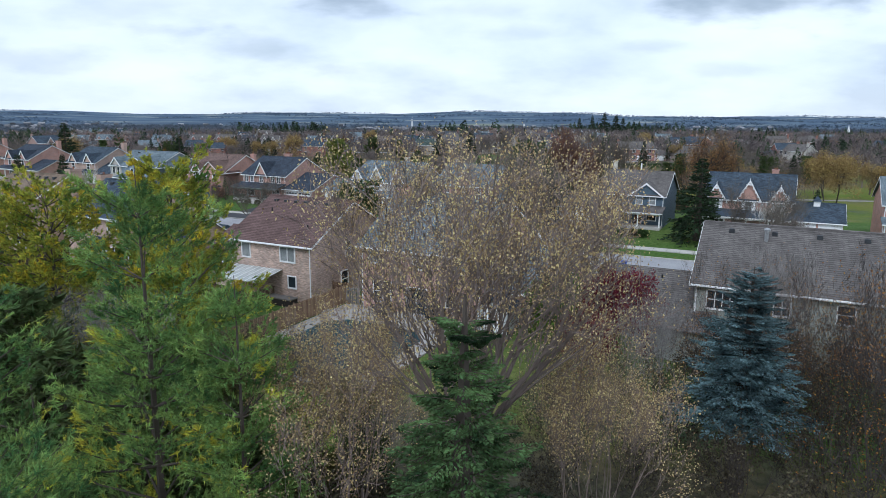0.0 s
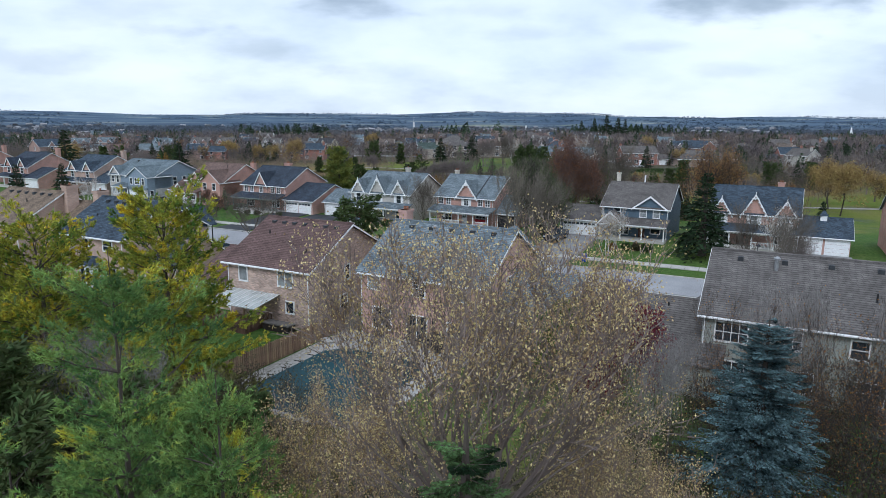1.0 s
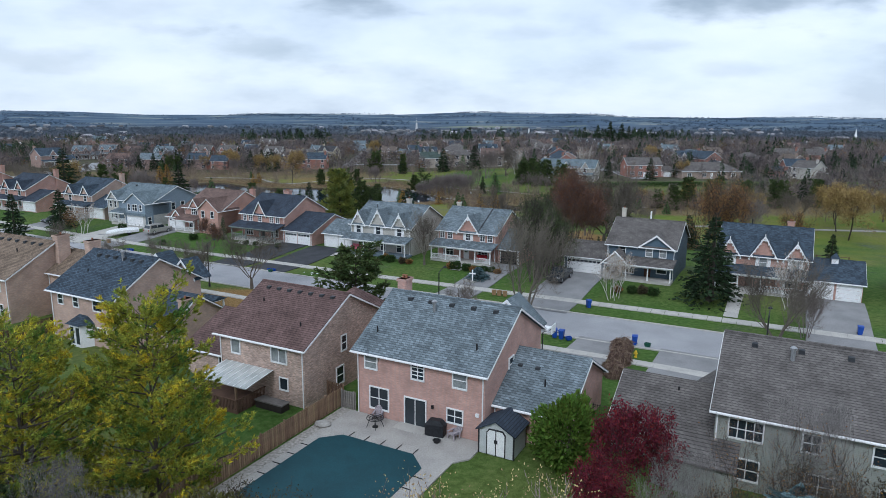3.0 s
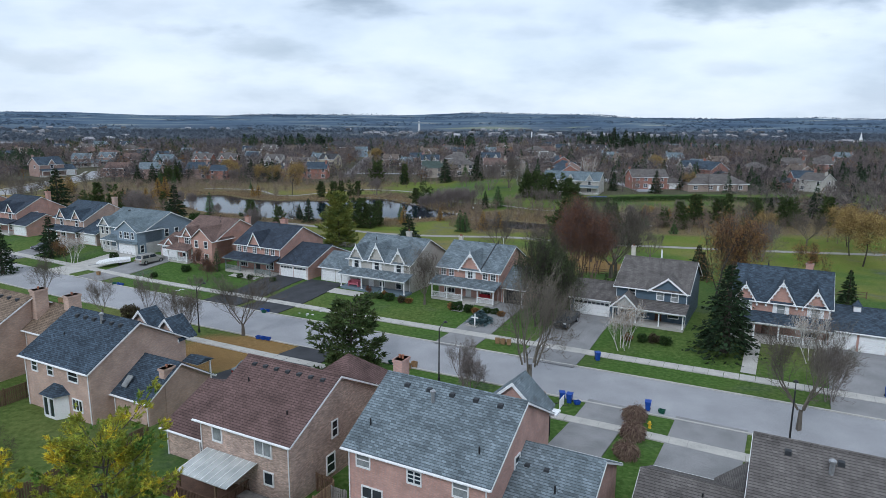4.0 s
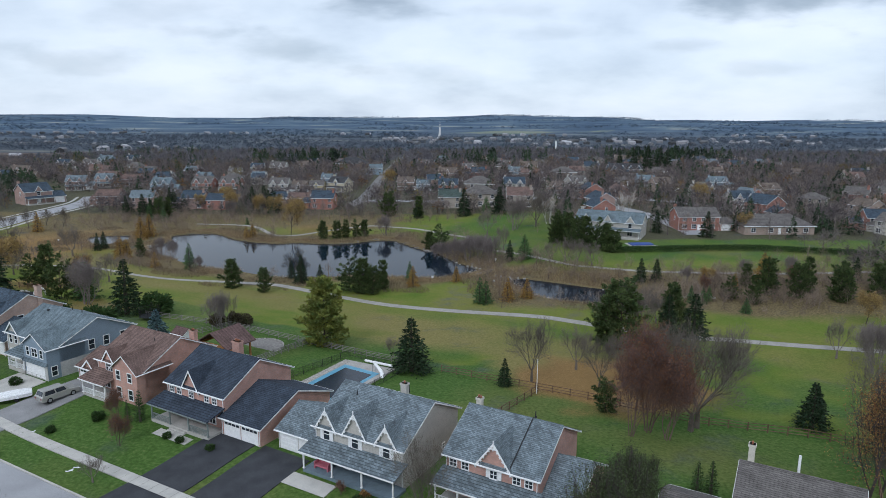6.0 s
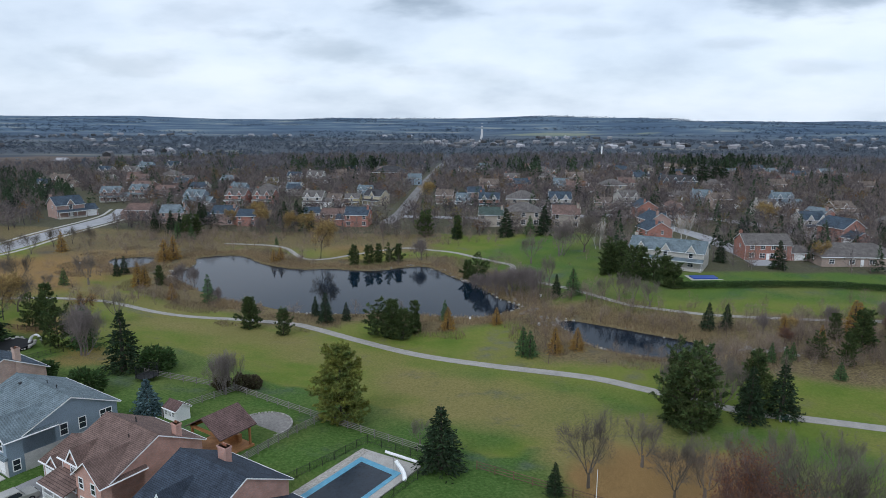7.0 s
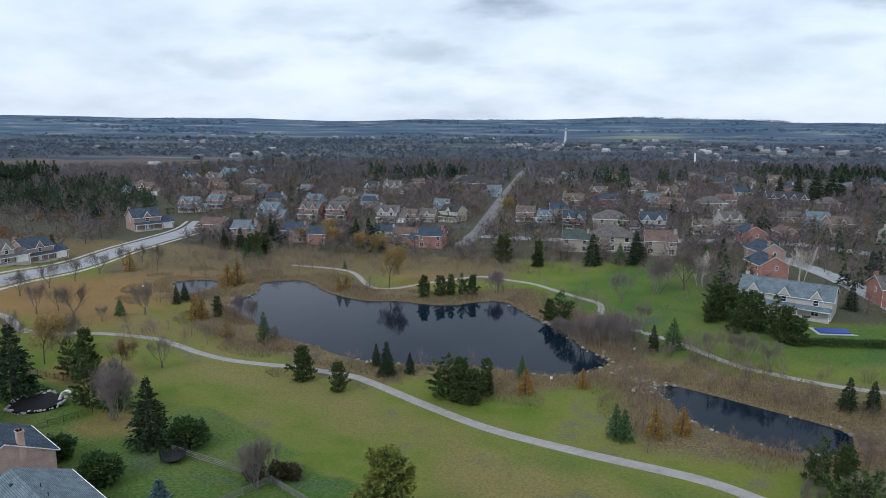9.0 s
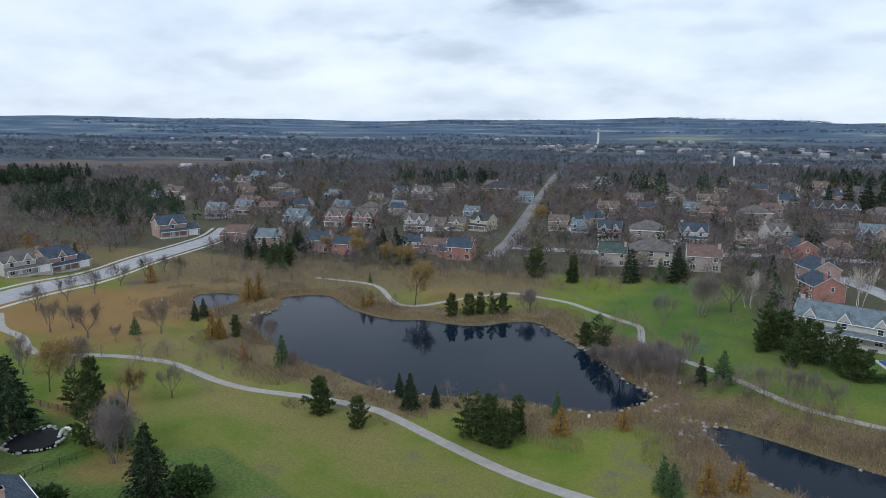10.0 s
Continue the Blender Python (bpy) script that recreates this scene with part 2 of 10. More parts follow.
MAROONLEAF = foliage("maroon_leaves", (0.18, 0.026, 0.042), (0.08, 0.014, 0.022))
OLIVELEAF = foliage("olive_leaves", (0.15, 0.145, 0.045), (0.085, 0.09, 0.03))
GREENLEAF = foliage("fresh_green_leaves", (0.12, 0.19, 0.03), (0.06, 0.11, 0.02))
REED = foliage("dry_reeds", (0.38, 0.285, 0.175), (0.19, 0.138, 0.08), 0.4)
BRUSH = foliage("brown_brush", (0.115, 0.095, 0.058), (0.045, 0.039, 0.026), 0.5)
WOODS_FAR = foliage("bare_woods", (0.205, 0.168, 0.158), (0.088, 0.077, 0.08), 0.5, flecks=0.16, scale=0.11, c3=(0.14, 0.1, 0.06))
WOODS_TAN = foliage("tan_woods", (0.17, 0.135, 0.065), (0.085, 0.06, 0.042), 0.4, flecks=0.16, scale=0.11, c3=(0.12, 0.125, 0.06))
WOODS_EVER = foliage("evergreen_woods", (0.055, 0.085, 0.042), (0.016, 0.028, 0.019), 0.45, flecks=0.16, scale=0.1)
# woods of the plain, their colour shifted to blue for haze
WOODS_HAZED = foliage("distant_woods", (0.105, 0.122, 0.148), (0.062, 0.079, 0.104), 0.25, flecks=0.16, scale=0.02)

# ---- plan frame: u runs along the street, s away from the camera's start ----
US_ANG = -27.43
CU, SU_ = math.cos(radians(US_ANG)), math.sin(radians(US_ANG))


def us(u, s):
    return u * CU - s * SU_, u * SU_ + s * CU


def to_us(x, y):
    return x * CU + y * SU_, -x * SU_ + y * CU


def ease(a, b, x):
    t = np.clip((np.asarray(x, float) - a) / (b - a), 0, 1)
    return t * t * (3 - 2 * t)


def loop_curve(pts, n=6):
    """A closed smooth outline through a few corners."""
    p = np.array(pts, float)
    k = len(p)
    out = []
    for i in range(k):
        a, b, c, d = p[i - 1], p[i], p[(i + 1) % k], p[(i + 2) % k]
        for j in range(n):
            t = j / n
            out.append(0.5 * (2 * b + (c - a) * t + (2 * a - 5 * b + 4 * c - d) * t * t + (3 * b - a - 3 * c + d) * t ** 3))
    return np.array(out)


def line_curve(pts, step=2.0):
    """An open smooth line through a few corners, in even steps."""
    p = np.array(pts, float)
    p = np.vstack([2 * p[0] - p[1], p, 2 * p[-1] - p[-2]])
    out = []
    for i in range(1, len(p) - 2):
        a, b, c, d = p[i - 1], p[i], p[i + 1], p[i + 2]
        n = max(2, int(np.linalg.norm(c - b) / step))
        for j in range(n):
            t = j / n
            out.append(0.5 * (2 * b + (c - a) * t + (2 * a - 5 * b + 4 * c - d) * t * t + (3 * b - a - 3 * c + d) * t ** 3))
    out.append(p[-2])
    return np.array(out)


WATER = -5.6
PONDS = [
    loop_curve([(-110, 271), (-114.6, 280), (-111.8, 285), (-113, 294), (-116.6, 302.6), (-106, 309), (-98.4, 306), (-90.8, 298), (-81, 292), (-71, 289.3), (-63.6, 291.6), (-53, 290), (-44.7, 291), (-36.7, 297), (-28.5, 298.5), (-18, 284), (-10, 275), (-3, 261), (3.4, 252.7), (-2.7, 242), (-13.9, 239), (-29.6, 240.4), (-49.8, 237.6), (-59, 239.2), (-69, 243.6), (-84.7, 250), (-99.5, 262)], 4),
    loop_curve([(12.9, 239.2), (19.1, 239.8), (34.7, 232.2), (44.5, 226.9), (47.6, 221), (40.7, 213.7), (29.9, 214.6), (19.3, 221.5), (15, 232)]),
    loop_curve([(-145, 291), (-146.4, 297.5), (-138.8, 301.4), (-132.7, 300), (-128.5, 290), (-132.7, 283), (-138.6, 285)]),
]


def outline_distance(x, y, poly):
    """Metres inside (plus) or outside (minus) of an outline."""
    x, y = np.asarray(x, float), np.asarray(y, float)
    best, inside = np.full(x.shape, 1e9), np.zeros(x.shape, bool)
    for i in range(len(poly)):
        (ax, ay), (bx, by) = poly[i - 1], poly[i]
        dx, dy = bx - ax, by - ay
        t = np.clip(((x - ax) * dx + (y - ay) * dy) / (dx * dx + dy * dy + 1e-9), 0, 1)
        best = np.minimum(best, np.hypot(x - ax - t * dx, y - ay - t * dy))
        cross = (ay > y) != (by > y)
        inside ^= cross & (x < (bx - ax) * (y - ay) / (by - ay + 1e-12) + ax)
    return np.where(inside, best, -best)


def pond_distance(x, y):
    x, y = np.asarray(x, float), np.asarray(y, float)
    d = np.full(x.shape, -1e3)
    near = (x > -190) & (x < 90) & (y > 170) & (y < 350)
    if near.any():
        d[near] = np.max([outline_distance(x[near], y[near], p) for p in PONDS], axis=0)
    return d


def ground_z(x, y):
    x, y = np.atleast_1d(np.asarray(x, float)), np.atleast_1d(np.asarray(y, float))
    u, s = to_us(x, y)
    z = 2.9 - 1.5 * ease(52, 74, s) + 0.7 * ease(86, 98, s) - 1.3 * ease(108, 135, s) - 6.0 * ease(118, 178, s)
    z = z + 2.6 * ease(-25, 50, x) * ease(120, 175, s) + 1.8 * ease(55, 125, -x) * ease(118, 170, s) * (1 - ease(150, 190, s))
    z = z + 1.6 * ease(235, 330, s) + 1.0 * ease(330, 500, s)
    z = z - 0.9 * ease(-17, -5, u) * (1 - ease(56, 74, s))
    terrace = ease(-91, -89.2, u) * (1 - ease(-78.2, -76.6, u)) * ease(107, 110, s) * (1 - ease(130.2, 132.4, s))
    z = z + (0.65 - z) * terrace
    r = np.hypot(x, y)
    z = z - 12 * ease(450, 1200, r) * (y > 0)
    far = ease(2100, 4300, r)
    z = z + far * (44 + 11 * np.sin(x / 610.0 + 1.3) + 8 * np.sin(x / 233.0 + y / 700.0) + 4 * np.sin(x / 97.0)) * (y > 0)
    d = pond_distance(x, y)
    z = np.where(d > -9, z + (-5.3 - z) * ease(-9, -0.5, d), z)
    return np.where(d > -0.5, -5.3 - 1.6 * ease(-0.5, 3, d), z)


def gz(x, y):
    return float(ground_z(x, y)[0])


# ---- mesh building ----
class Shape:
    def __init__(self):
        self.v, self.f = [], []

    def add(self, v, f):
        k = len(self.v)
        self.v += [tuple(p) for p in v]
        self.f += [tuple(i + k for i in q) for q in f]
        return self

    def box(self, x0, x1, y0, y1, z0, z1):
        v = [(x, y, z) for z in (z0, z1) for x, y in ((x0, y0), (x1, y0), (x1, y1), (x0, y1))]
        return self.add(v, [(3, 2, 1, 0), (4, 5, 6, 7), (0, 1, 5, 4), (1, 2, 6, 5), (2, 3, 7, 6), (3, 0, 4, 7)])

    def prism(self, poly, axis, a, b):
        """A flat outline carried along an axis from a to b. Outline in (y, z) for x, (x, z) for y, (x, y) for z."""
        def at(p, t):
            return (t, p[0], p[1]) if axis == "x" else (p[0], t, p[1]) if axis == "y" else (p[0], p[1], t)
        n = len(poly)
        v = [at(p, a) for p in poly] + [at(p, b) for p in poly]
        return self.add(v, [tuple(range(n))[::-1], tuple(range(n, 2 * n))] + [(i, (i + 1) % n, n + (i + 1) % n, n + i) for i in range(n)])

    def tube(self, p, q, r0, r1, n=6, cap=True):
        p, q = Vector(p), Vector(q)
        d = (q - p).normalized()
        a = d.orthogonal().normalized()
        b = d.cross(a)
        v = [p + (a * math.cos(t) + b * math.sin(t)) * r0 for t in (2 * math.pi * i / n for i in range(n))] + [q + (a * math.cos(t) + b * math.sin(t)) * r1 for t in (2 * math.pi * i / n for i in range(n))]
        f = [(i, (i + 1) % n, n + (i + 1) % n, n + i) for i in range(n)]
        if cap:
            f += [tuple(range(n))[::-1], tuple(range(n, 2 * n))]
        return self.add(v, f)

    def lathe(self, profile, n=12, c=(0, 0)):
        v = [(c[0] + r * math.cos(2 * math.pi * i / n), c[1] + r * math.sin(2 * math.pi * i / n), z) for r, z in profile for i in range(n)]
        f = [(k * n + i, k * n + (i + 1) % n, (k + 1) * n + (i + 1) % n, (k + 1) * n + i) for k in range(len(profile) - 1) for i in range(n)]
        f += [tuple(range(n))[::-1], tuple(range((len(profile) - 1) * n, len(profile) * n))]
        return self.add(v, f)

    def mesh(self, name, material, smooth=False):
        me = bpy.data.meshes.new(name)
        me.from_pydata(self.v, [], self.f)
        me.materials.append(material)
        if smooth:
            me.shade_smooth()
        me.update()
        return me


def part(name, shape, material, parent, label="", smooth=False):
    ob = new(name, shape.mesh(name, material, smooth) if isinstance(shape, Shape) else shape)
    ob.parent = parent
    return tagged(ob, label)


def root(name, m, label, category, group="", kind=""):
    ob = new(name)
    ob.matrix_world = m
    return tagged(ob, label, category, group, kind)


def at_us(u, s, deg=0.0, z=None):
    x, y = us(u, s)
    return pose(x, y, gz(x, y) if z is None else z, 0, 0, US_ANG + deg)


def at_xy(x, y, deg=0.0, dz=0.0):
    return pose(x, y, gz(x, y) + dz, 0, 0, deg)

# ---- ground: one sheet to the horizon ----
def spread(a, b, step, lo, hi, grow=1.14):
    mid = list(np.arange(a, b + 0.01, step))
    up, dn = [], []
    d, p = step, b
    while p < hi:
        d *= grow
        p += d
        up.append(min(p, hi))
    d, p = step, a
    while p > lo:
        d *= grow
        p -= d
        dn.append(max(p, lo))
    return np.array(dn[::-1] + mid + up)


gu, gs = spread(-330, 130, 2.0, -5400, 4400), spread(-24, 330, 2.0, -500, 4600)
UU, SS = np.meshgrid(gu, gs)
GX, GY = us(UU, SS)
GZ = ground_z(GX.ravel(), GY.ravel()).reshape(GX.shape)
nu, ns = len(gu), len(gs)
idx = np.arange(nu * ns).reshape(ns, nu)
g_faces = np.stack([idx[:-1, :-1], idx[:-1, 1:], idx[1:, 1:], idx[1:, :-1]], -1).reshape(-1, 4)
g_me = bpy.data.meshes.new("ground")
g_me.from_pydata(np.stack([GX, GY, GZ], -1).reshape(-1, 3).tolist(), [], g_faces.tolist())
g_me.shade_smooth()
PD = pond_distance(GX.ravel(), GY.ravel())
X1, Y1, U1, S1 = GX.ravel(), GY.ravel(), UU.ravel(), SS.ravel()
wob = np.array([noise.noise((x * 0.05, y * 0.05, 3.1)) for x, y in zip(X1, Y1)])
wob2 = np.array([noise.noise((x * 0.16, y * 0.16, 7.7)) for x, y in zip(X1, Y1)])
lush = (S1 < 141 + 14 * wob + 3 * wob2) * ease(30, 38, S1 + 5 * wob) * (1 - ease(330, 360, Y1))
strip = ease(246, 258, Y1 + 9 * wob) * (1 - ease(346, 356, Y1 + 6 * wob)) * (X1 > -22 + 10 * wob)
lush = np.maximum(lush, strip * (0.68 + 0.3 * wob2))
lush = np.maximum(lush, 0.8 * np.clip(wob2 * 2 + 0.6, 0, 1) * (1 - ease(128, 150, S1 + 10 * wob)) * (S1 > 120))
lush = np.maximum(lush, 0.75 * np.clip(0.75 + 1.5 * wob2, 0, 1) * (1 - ease(170, 186, S1 + 10 * wob)) * ease(-20, 0, X1 + 10 * wob) * (S1 > 120))
lush = lush * (1 - 0.85 * ease(150, 160, -U1 + 6 * wob) * ease(120, 128, S1 + 5 * wob))
brush = ease(-17, -5, PD + 8 * wob + 3 * wob2)
south = ease(-30, -14, -np.hypot((X1 - 84) / 2.4, (Y1 - 218) / 1.0) + 8 * wob)
west = ease(-46, -30, -np.hypot((X1 + 150) / 1.1, (Y1 - 318) / 0.75) + 14 * wob)
brush = np.maximum.reduce([brush, 0.7 * ease(312, 326, Y1 + 8 * wob) * (1 - ease(-34, -22, X1 + 8 * wob2)), south, west, ease(350, 366, Y1 + 8 * wob) * 0.8, (1 - ease(27, 37, S1 + 5 * wob)) * 0.9])
litter = np.maximum.reduce([
    1.15 * (1 - ease(9, 19, np.hypot(X1 - 24, Y1 - 152) + 5 * wob2)),
    0.55 * (1 - ease(4, 11, np.hypot(X1 + 81, Y1 - 184) + 4 * wob2)),
    0.9 * (1 - ease(14, 48, np.hypot(X1 + 158, (Y1 - 262) * 0.8) + 14 * wob + 6 * wob2)),
    1.0 * (1 - ease(6, 9.5, np.hypot((U1 + 62) * 0.8, (S1 - 66)) + 2 * wob2)),
    0.6 * (1 - ease(5, 15, np.hypot(X1 + 104, Y1 - 205) + 4 * wob2)),
    0.5 * (1 - ease(8, 22, np.hypot(X1 + 60, Y1 - 318) + 6 * wob))])
# far and the hill weight grow with distance, carrying haze into the ground colour
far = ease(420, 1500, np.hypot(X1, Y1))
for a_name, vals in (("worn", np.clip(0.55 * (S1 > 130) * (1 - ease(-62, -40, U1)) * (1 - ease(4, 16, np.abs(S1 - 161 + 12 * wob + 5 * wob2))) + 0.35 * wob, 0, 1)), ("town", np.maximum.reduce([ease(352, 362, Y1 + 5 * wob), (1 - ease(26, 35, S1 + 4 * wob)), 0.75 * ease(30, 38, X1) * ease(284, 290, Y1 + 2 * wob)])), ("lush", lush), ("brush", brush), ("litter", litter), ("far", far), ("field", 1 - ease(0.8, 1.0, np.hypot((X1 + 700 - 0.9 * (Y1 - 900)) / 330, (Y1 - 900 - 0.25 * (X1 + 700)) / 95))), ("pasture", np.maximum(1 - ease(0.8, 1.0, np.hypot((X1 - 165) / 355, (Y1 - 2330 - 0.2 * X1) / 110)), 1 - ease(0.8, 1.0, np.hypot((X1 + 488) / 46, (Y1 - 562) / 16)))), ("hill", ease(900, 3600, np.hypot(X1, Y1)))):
    att = g_me.attributes.new(a_name, "FLOAT", "POINT")
    att.data.foreach_set("value", np.clip(vals, 0, 1).astype(np.float32))


def ground_material():
    m = bpy.data.materials.new("ground_cover")
    m.use_nodes = True
    n, l = m.node_tree.nodes, m.node_tree.links
    b = n["Principled BSDF"]
    b.inputs["Roughness"].default_value, b.inputs["Specular IOR Level"].default_value = 0.95, 0.1
    tc = n.new("ShaderNodeTexCoord")

    def nz(scale, detail=5.0, rough=0.55, stretch=None):
        x = n.new("ShaderNodeTexNoise")
        x.inputs["Scale"].default_value, x.inputs["Detail"].default_value, x.inputs["Roughness"].default_value = scale, detail, rough
        l.new(tc.outputs["Object"], x.inputs["Vector"])
        if stretch:
            mp = n.new("ShaderNodeMapping")
            mp.inputs["Scale"].default_value = stretch
            l.new(tc.outputs["Object"], mp.inputs[0])
            l.new(mp.outputs[0], x.inputs["Vector"])
        return x.outputs[0]

    def ramp(src, stops):
        r = n.new("ShaderNodeValToRGB")
        while len(r.color_ramp.elements) < len(stops):
            r.color_ramp.elements.new(0.5)
        for el, (p, c) in zip(r.color_ramp.elements, stops):
            el.position, el.color = p, (*c, 1)
        l.new(src, r.inputs[0])
        return r.outputs[0]

    def blend(f, a, c):
        x = n.new("ShaderNodeMix")
        x.data_type = "RGBA"
        l.new(f, x.inputs["Factor"])
        l.new(a, x.inputs["A"])
        l.new(c, x.inputs["B"])
        return x.outputs["Result"]

    def attr(name, src, lo, hi):
        """An area's weight, broken up by a noise."""
        a = n.new("ShaderNodeAttribute")
        a.attribute_name = name
        ad, mr = n.new("ShaderNodeMath"), n.new("ShaderNodeMapRange")
        ad.operation = "ADD"
        l.new(a.outputs["Fac"], ad.inputs[0])
        l.new(src, ad.inputs[1])
        l.new(ad.outputs[0], mr.inputs[0])
        mr.inputs[1].default_value, mr.inputs[2].default_value = lo, hi
        return mr.outputs[0]

    big, mid, fine, tiny = nz(0.035), nz(0.1, 9.0, 0.62), nz(2.2), nz(9.0)
    meadow = ramp(mid, [(0.25, (0.08, 0.13, 0.018)), (0.42, (0.112, 0.152, 0.024)), (0.58, (0.152, 0.165, 0.036)), (0.76, (0.21, 0.182, 0.062))])
    green = ramp(fine, [(0.3, (0.048, 0.094, 0.018)), (0.5, (0.064, 0.12, 0.025)), (0.7, (0.088, 0.135, 0.036))])
    scrub = ramp(fine, [(0.25, (0.075, 0.06, 0.035)), (0.45, (0.125, 0.097, 0.05)), (0.6, (0.18, 0.14, 0.072)), (0.75, (0.11, 0.115, 0.04))])
    leaves = ramp(tiny, [(0.3, (0.15, 0.092, 0.034)), (0.5, (0.225, 0.138, 0.052)), (0.7, (0.32, 0.215, 0.095))])
    # far plain: blue-grey of distance haze put into woods and field colours
    hazy_plain = ramp(nz(0.007, 9.0, 0.64, (0.45, 1.2, 1)), [(0.36, (0.05, 0.062, 0.08)), (0.54, (0.072, 0.084, 0.1)), (0.6, (0.11, 0.115, 0.115)), (0.68, (0.2, 0.19, 0.16)), (0.76, (0.1, 0.12, 0.12))])
    out = blend(attr("lush", mid, 0.55, 1.35), meadow, green)
    out = blend(attr("worn", big, 0.5, 1.1), out, ramp(fine, [(0.3, (0.16, 0.148, 0.046)), (0.7, (0.215, 0.18, 0.07))]))
    out = blend(attr("brush", fine, 0.6, 1.2), out, scrub)
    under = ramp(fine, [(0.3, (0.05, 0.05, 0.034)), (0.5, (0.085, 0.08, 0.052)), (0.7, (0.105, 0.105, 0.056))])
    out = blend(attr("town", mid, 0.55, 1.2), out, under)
    out = blend(attr("litter", tiny, 0.7, 1.3), out, leaves)
    out = blend(attr("far", mid, 0.55, 1.3), out, hazy_plain)
    # hills: bluer still, more haze put into the base colour
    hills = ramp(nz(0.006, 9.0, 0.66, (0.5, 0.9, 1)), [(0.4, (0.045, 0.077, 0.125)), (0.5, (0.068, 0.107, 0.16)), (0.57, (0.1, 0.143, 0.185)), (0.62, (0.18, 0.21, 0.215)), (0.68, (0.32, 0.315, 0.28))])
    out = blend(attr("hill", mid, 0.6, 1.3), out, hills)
    out = blend(attr("field", big, 0.7, 1.1), out, ramp(nz(0.02, 6.0, 0.6, (0.3, 1.5, 1)), [(0.35, (0.085, 0.066, 0.056)), (0.6, (0.125, 0.1, 0.085))]))
    out = blend(attr("pasture", big, 0.8, 1.1), out, ramp(nz(0.012, 6.0, 0.6, (0.3, 1.5, 1)), [(0.35, (0.12, 0.155, 0.12)), (0.6, (0.2, 0.215, 0.16))]))
    mr, hs = n.new("ShaderNodeMapRange"), n.new("ShaderNodeHueSaturation")
    fm = n.new("ShaderNodeMix")
    fm.inputs["Factor"].default_value = 0.5
    l.new(fine, fm.inputs["A"])
    l.new(tiny, fm.inputs["B"])
    l.new(fm.outputs["Result"], mr.inputs[0])
    mr.inputs[1].default_value, mr.inputs[2].default_value, mr.inputs[3].default_value, mr.inputs[4].default_value = 0.3, 0.7, 0.75, 1.25
    l.new(mr.outputs[0], hs.inputs["Value"])
    l.new(out, hs.inputs["Color"])
    l.new(hs.outputs[0], b.inputs["Base Color"])
    bp = n.new("ShaderNodeBump")
    bp.inputs["Strength"].default_value, bp.inputs["Distance"].default_value = 0.6, 0.15
    l.new(tiny, bp.inputs["Height"])
    l.new(bp.outputs[0], b.inputs["Normal"])
    return m


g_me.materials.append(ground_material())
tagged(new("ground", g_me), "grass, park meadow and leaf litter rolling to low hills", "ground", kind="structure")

# ---- water ----
def water_material():
    m = bpy.data.materials.new("still_dark_water")
    m.use_nodes = True
    n, l = m.node_tree.nodes, m.node_tree.links
    b = n["Principled BSDF"]
    b.inputs["Base Color"].default_value = (0.004, 0.011, 0.021, 1)
    b.inputs["Roughness"].default_value, b.inputs["IOR"].default_value, b.inputs["Specular IOR Level"].default_value = 0.04, 1.3, 0.18
    tc, no, bp = n.new("ShaderNodeTexCoord"), n.new("ShaderNodeTexNoise"), n.new("ShaderNodeBump")
    l.new(tc.outputs["Object"], no.inputs["Vector"])
    no.inputs["Scale"].default_value, no.inputs["Detail"].default_value = 0.8, 3.0
    bp.inputs["Strength"].default_value, bp.inputs["Distance"].default_value = 0.05, 0.05
    l.new(no.outputs[0], bp.inputs["Height"])
    l.new(bp.outputs[0], b.inputs["Normal"])
    return m


WATER_MAT = water_material()
for poly in PONDS:
    c = poly.mean(0)
    ring = [(x + (x - c[0]) / max(1, math.hypot(x - c[0], y - c[1])) * 1.5, y + (y - c[1]) / max(1, math.hypot(x - c[0], y - c[1])) * 1.5, WATER) for x, y in poly]
    tagged(new("water", Shape().add(ring, [tuple(range(len(ring)))]).mesh("water", WATER_MAT)), "still dark pond water reflecting the grey sky", "pond", kind="structure")


# ---- roads, kerbs, walks ----
def ribbon(pts, lo, hi, lift, skirt=0.25, across=2):
    """A strip laid along a line, from lo to hi metres to its left, following the ground."""
    p = np.asarray(pts, float)
    t = np.gradient(p, axis=0)
    t /= np.linalg.norm(t, axis=1)[:, None]
    nrm = np.stack([-t[:, 1], t[:, 0]], 1)
    lo, hi = np.broadcast_to(lo, len(p)), np.broadcast_to(hi, len(p))
    rows = []
    for k in range(across + 1):
        q = p + nrm * (lo + (hi - lo) * k / across)[:, None]
        rows.append(np.column_stack([q, ground_z(q[:, 0], q[:, 1]) + lift]))
    rows = [rows[0] - (0, 0, skirt)] + rows + [rows[-1] - (0, 0, skirt)]
    m, k = len(p), len(rows)
    v = np.stack(rows, 1).reshape(-1, 3)
    s = Shape()
    s.v = [tuple(q) for q in v]
    s.f = [(i * k + j, (i + 1) * k + j, (i + 1) * k + j + 1, i * k + j + 1) for i in range(m - 1) for j in range(k - 1)]
    s.f = [q[::-1] for q in s.f]
    return s


def street_mid(u):
    return np.interp(u, [-320, -220, -160, -105, -60, -10, 60, 200], [93, 84, 78.2, 76.2, 76.9, 78.6, 79.5, 79.5])


def smooth_mid(us_):
    k = np.exp(-np.linspace(-2, 2, 21) ** 2)
    k /= k.sum()
    fineu = np.arange(us_[0] - 20, us_[-1] + 21, 1.0)
    return np.interp(us_, fineu, np.convolve(np.pad(street_mid(fineu), 10, mode="edge"), k, "valid"))


su_ = np.arange(-320, 201, 2.0)
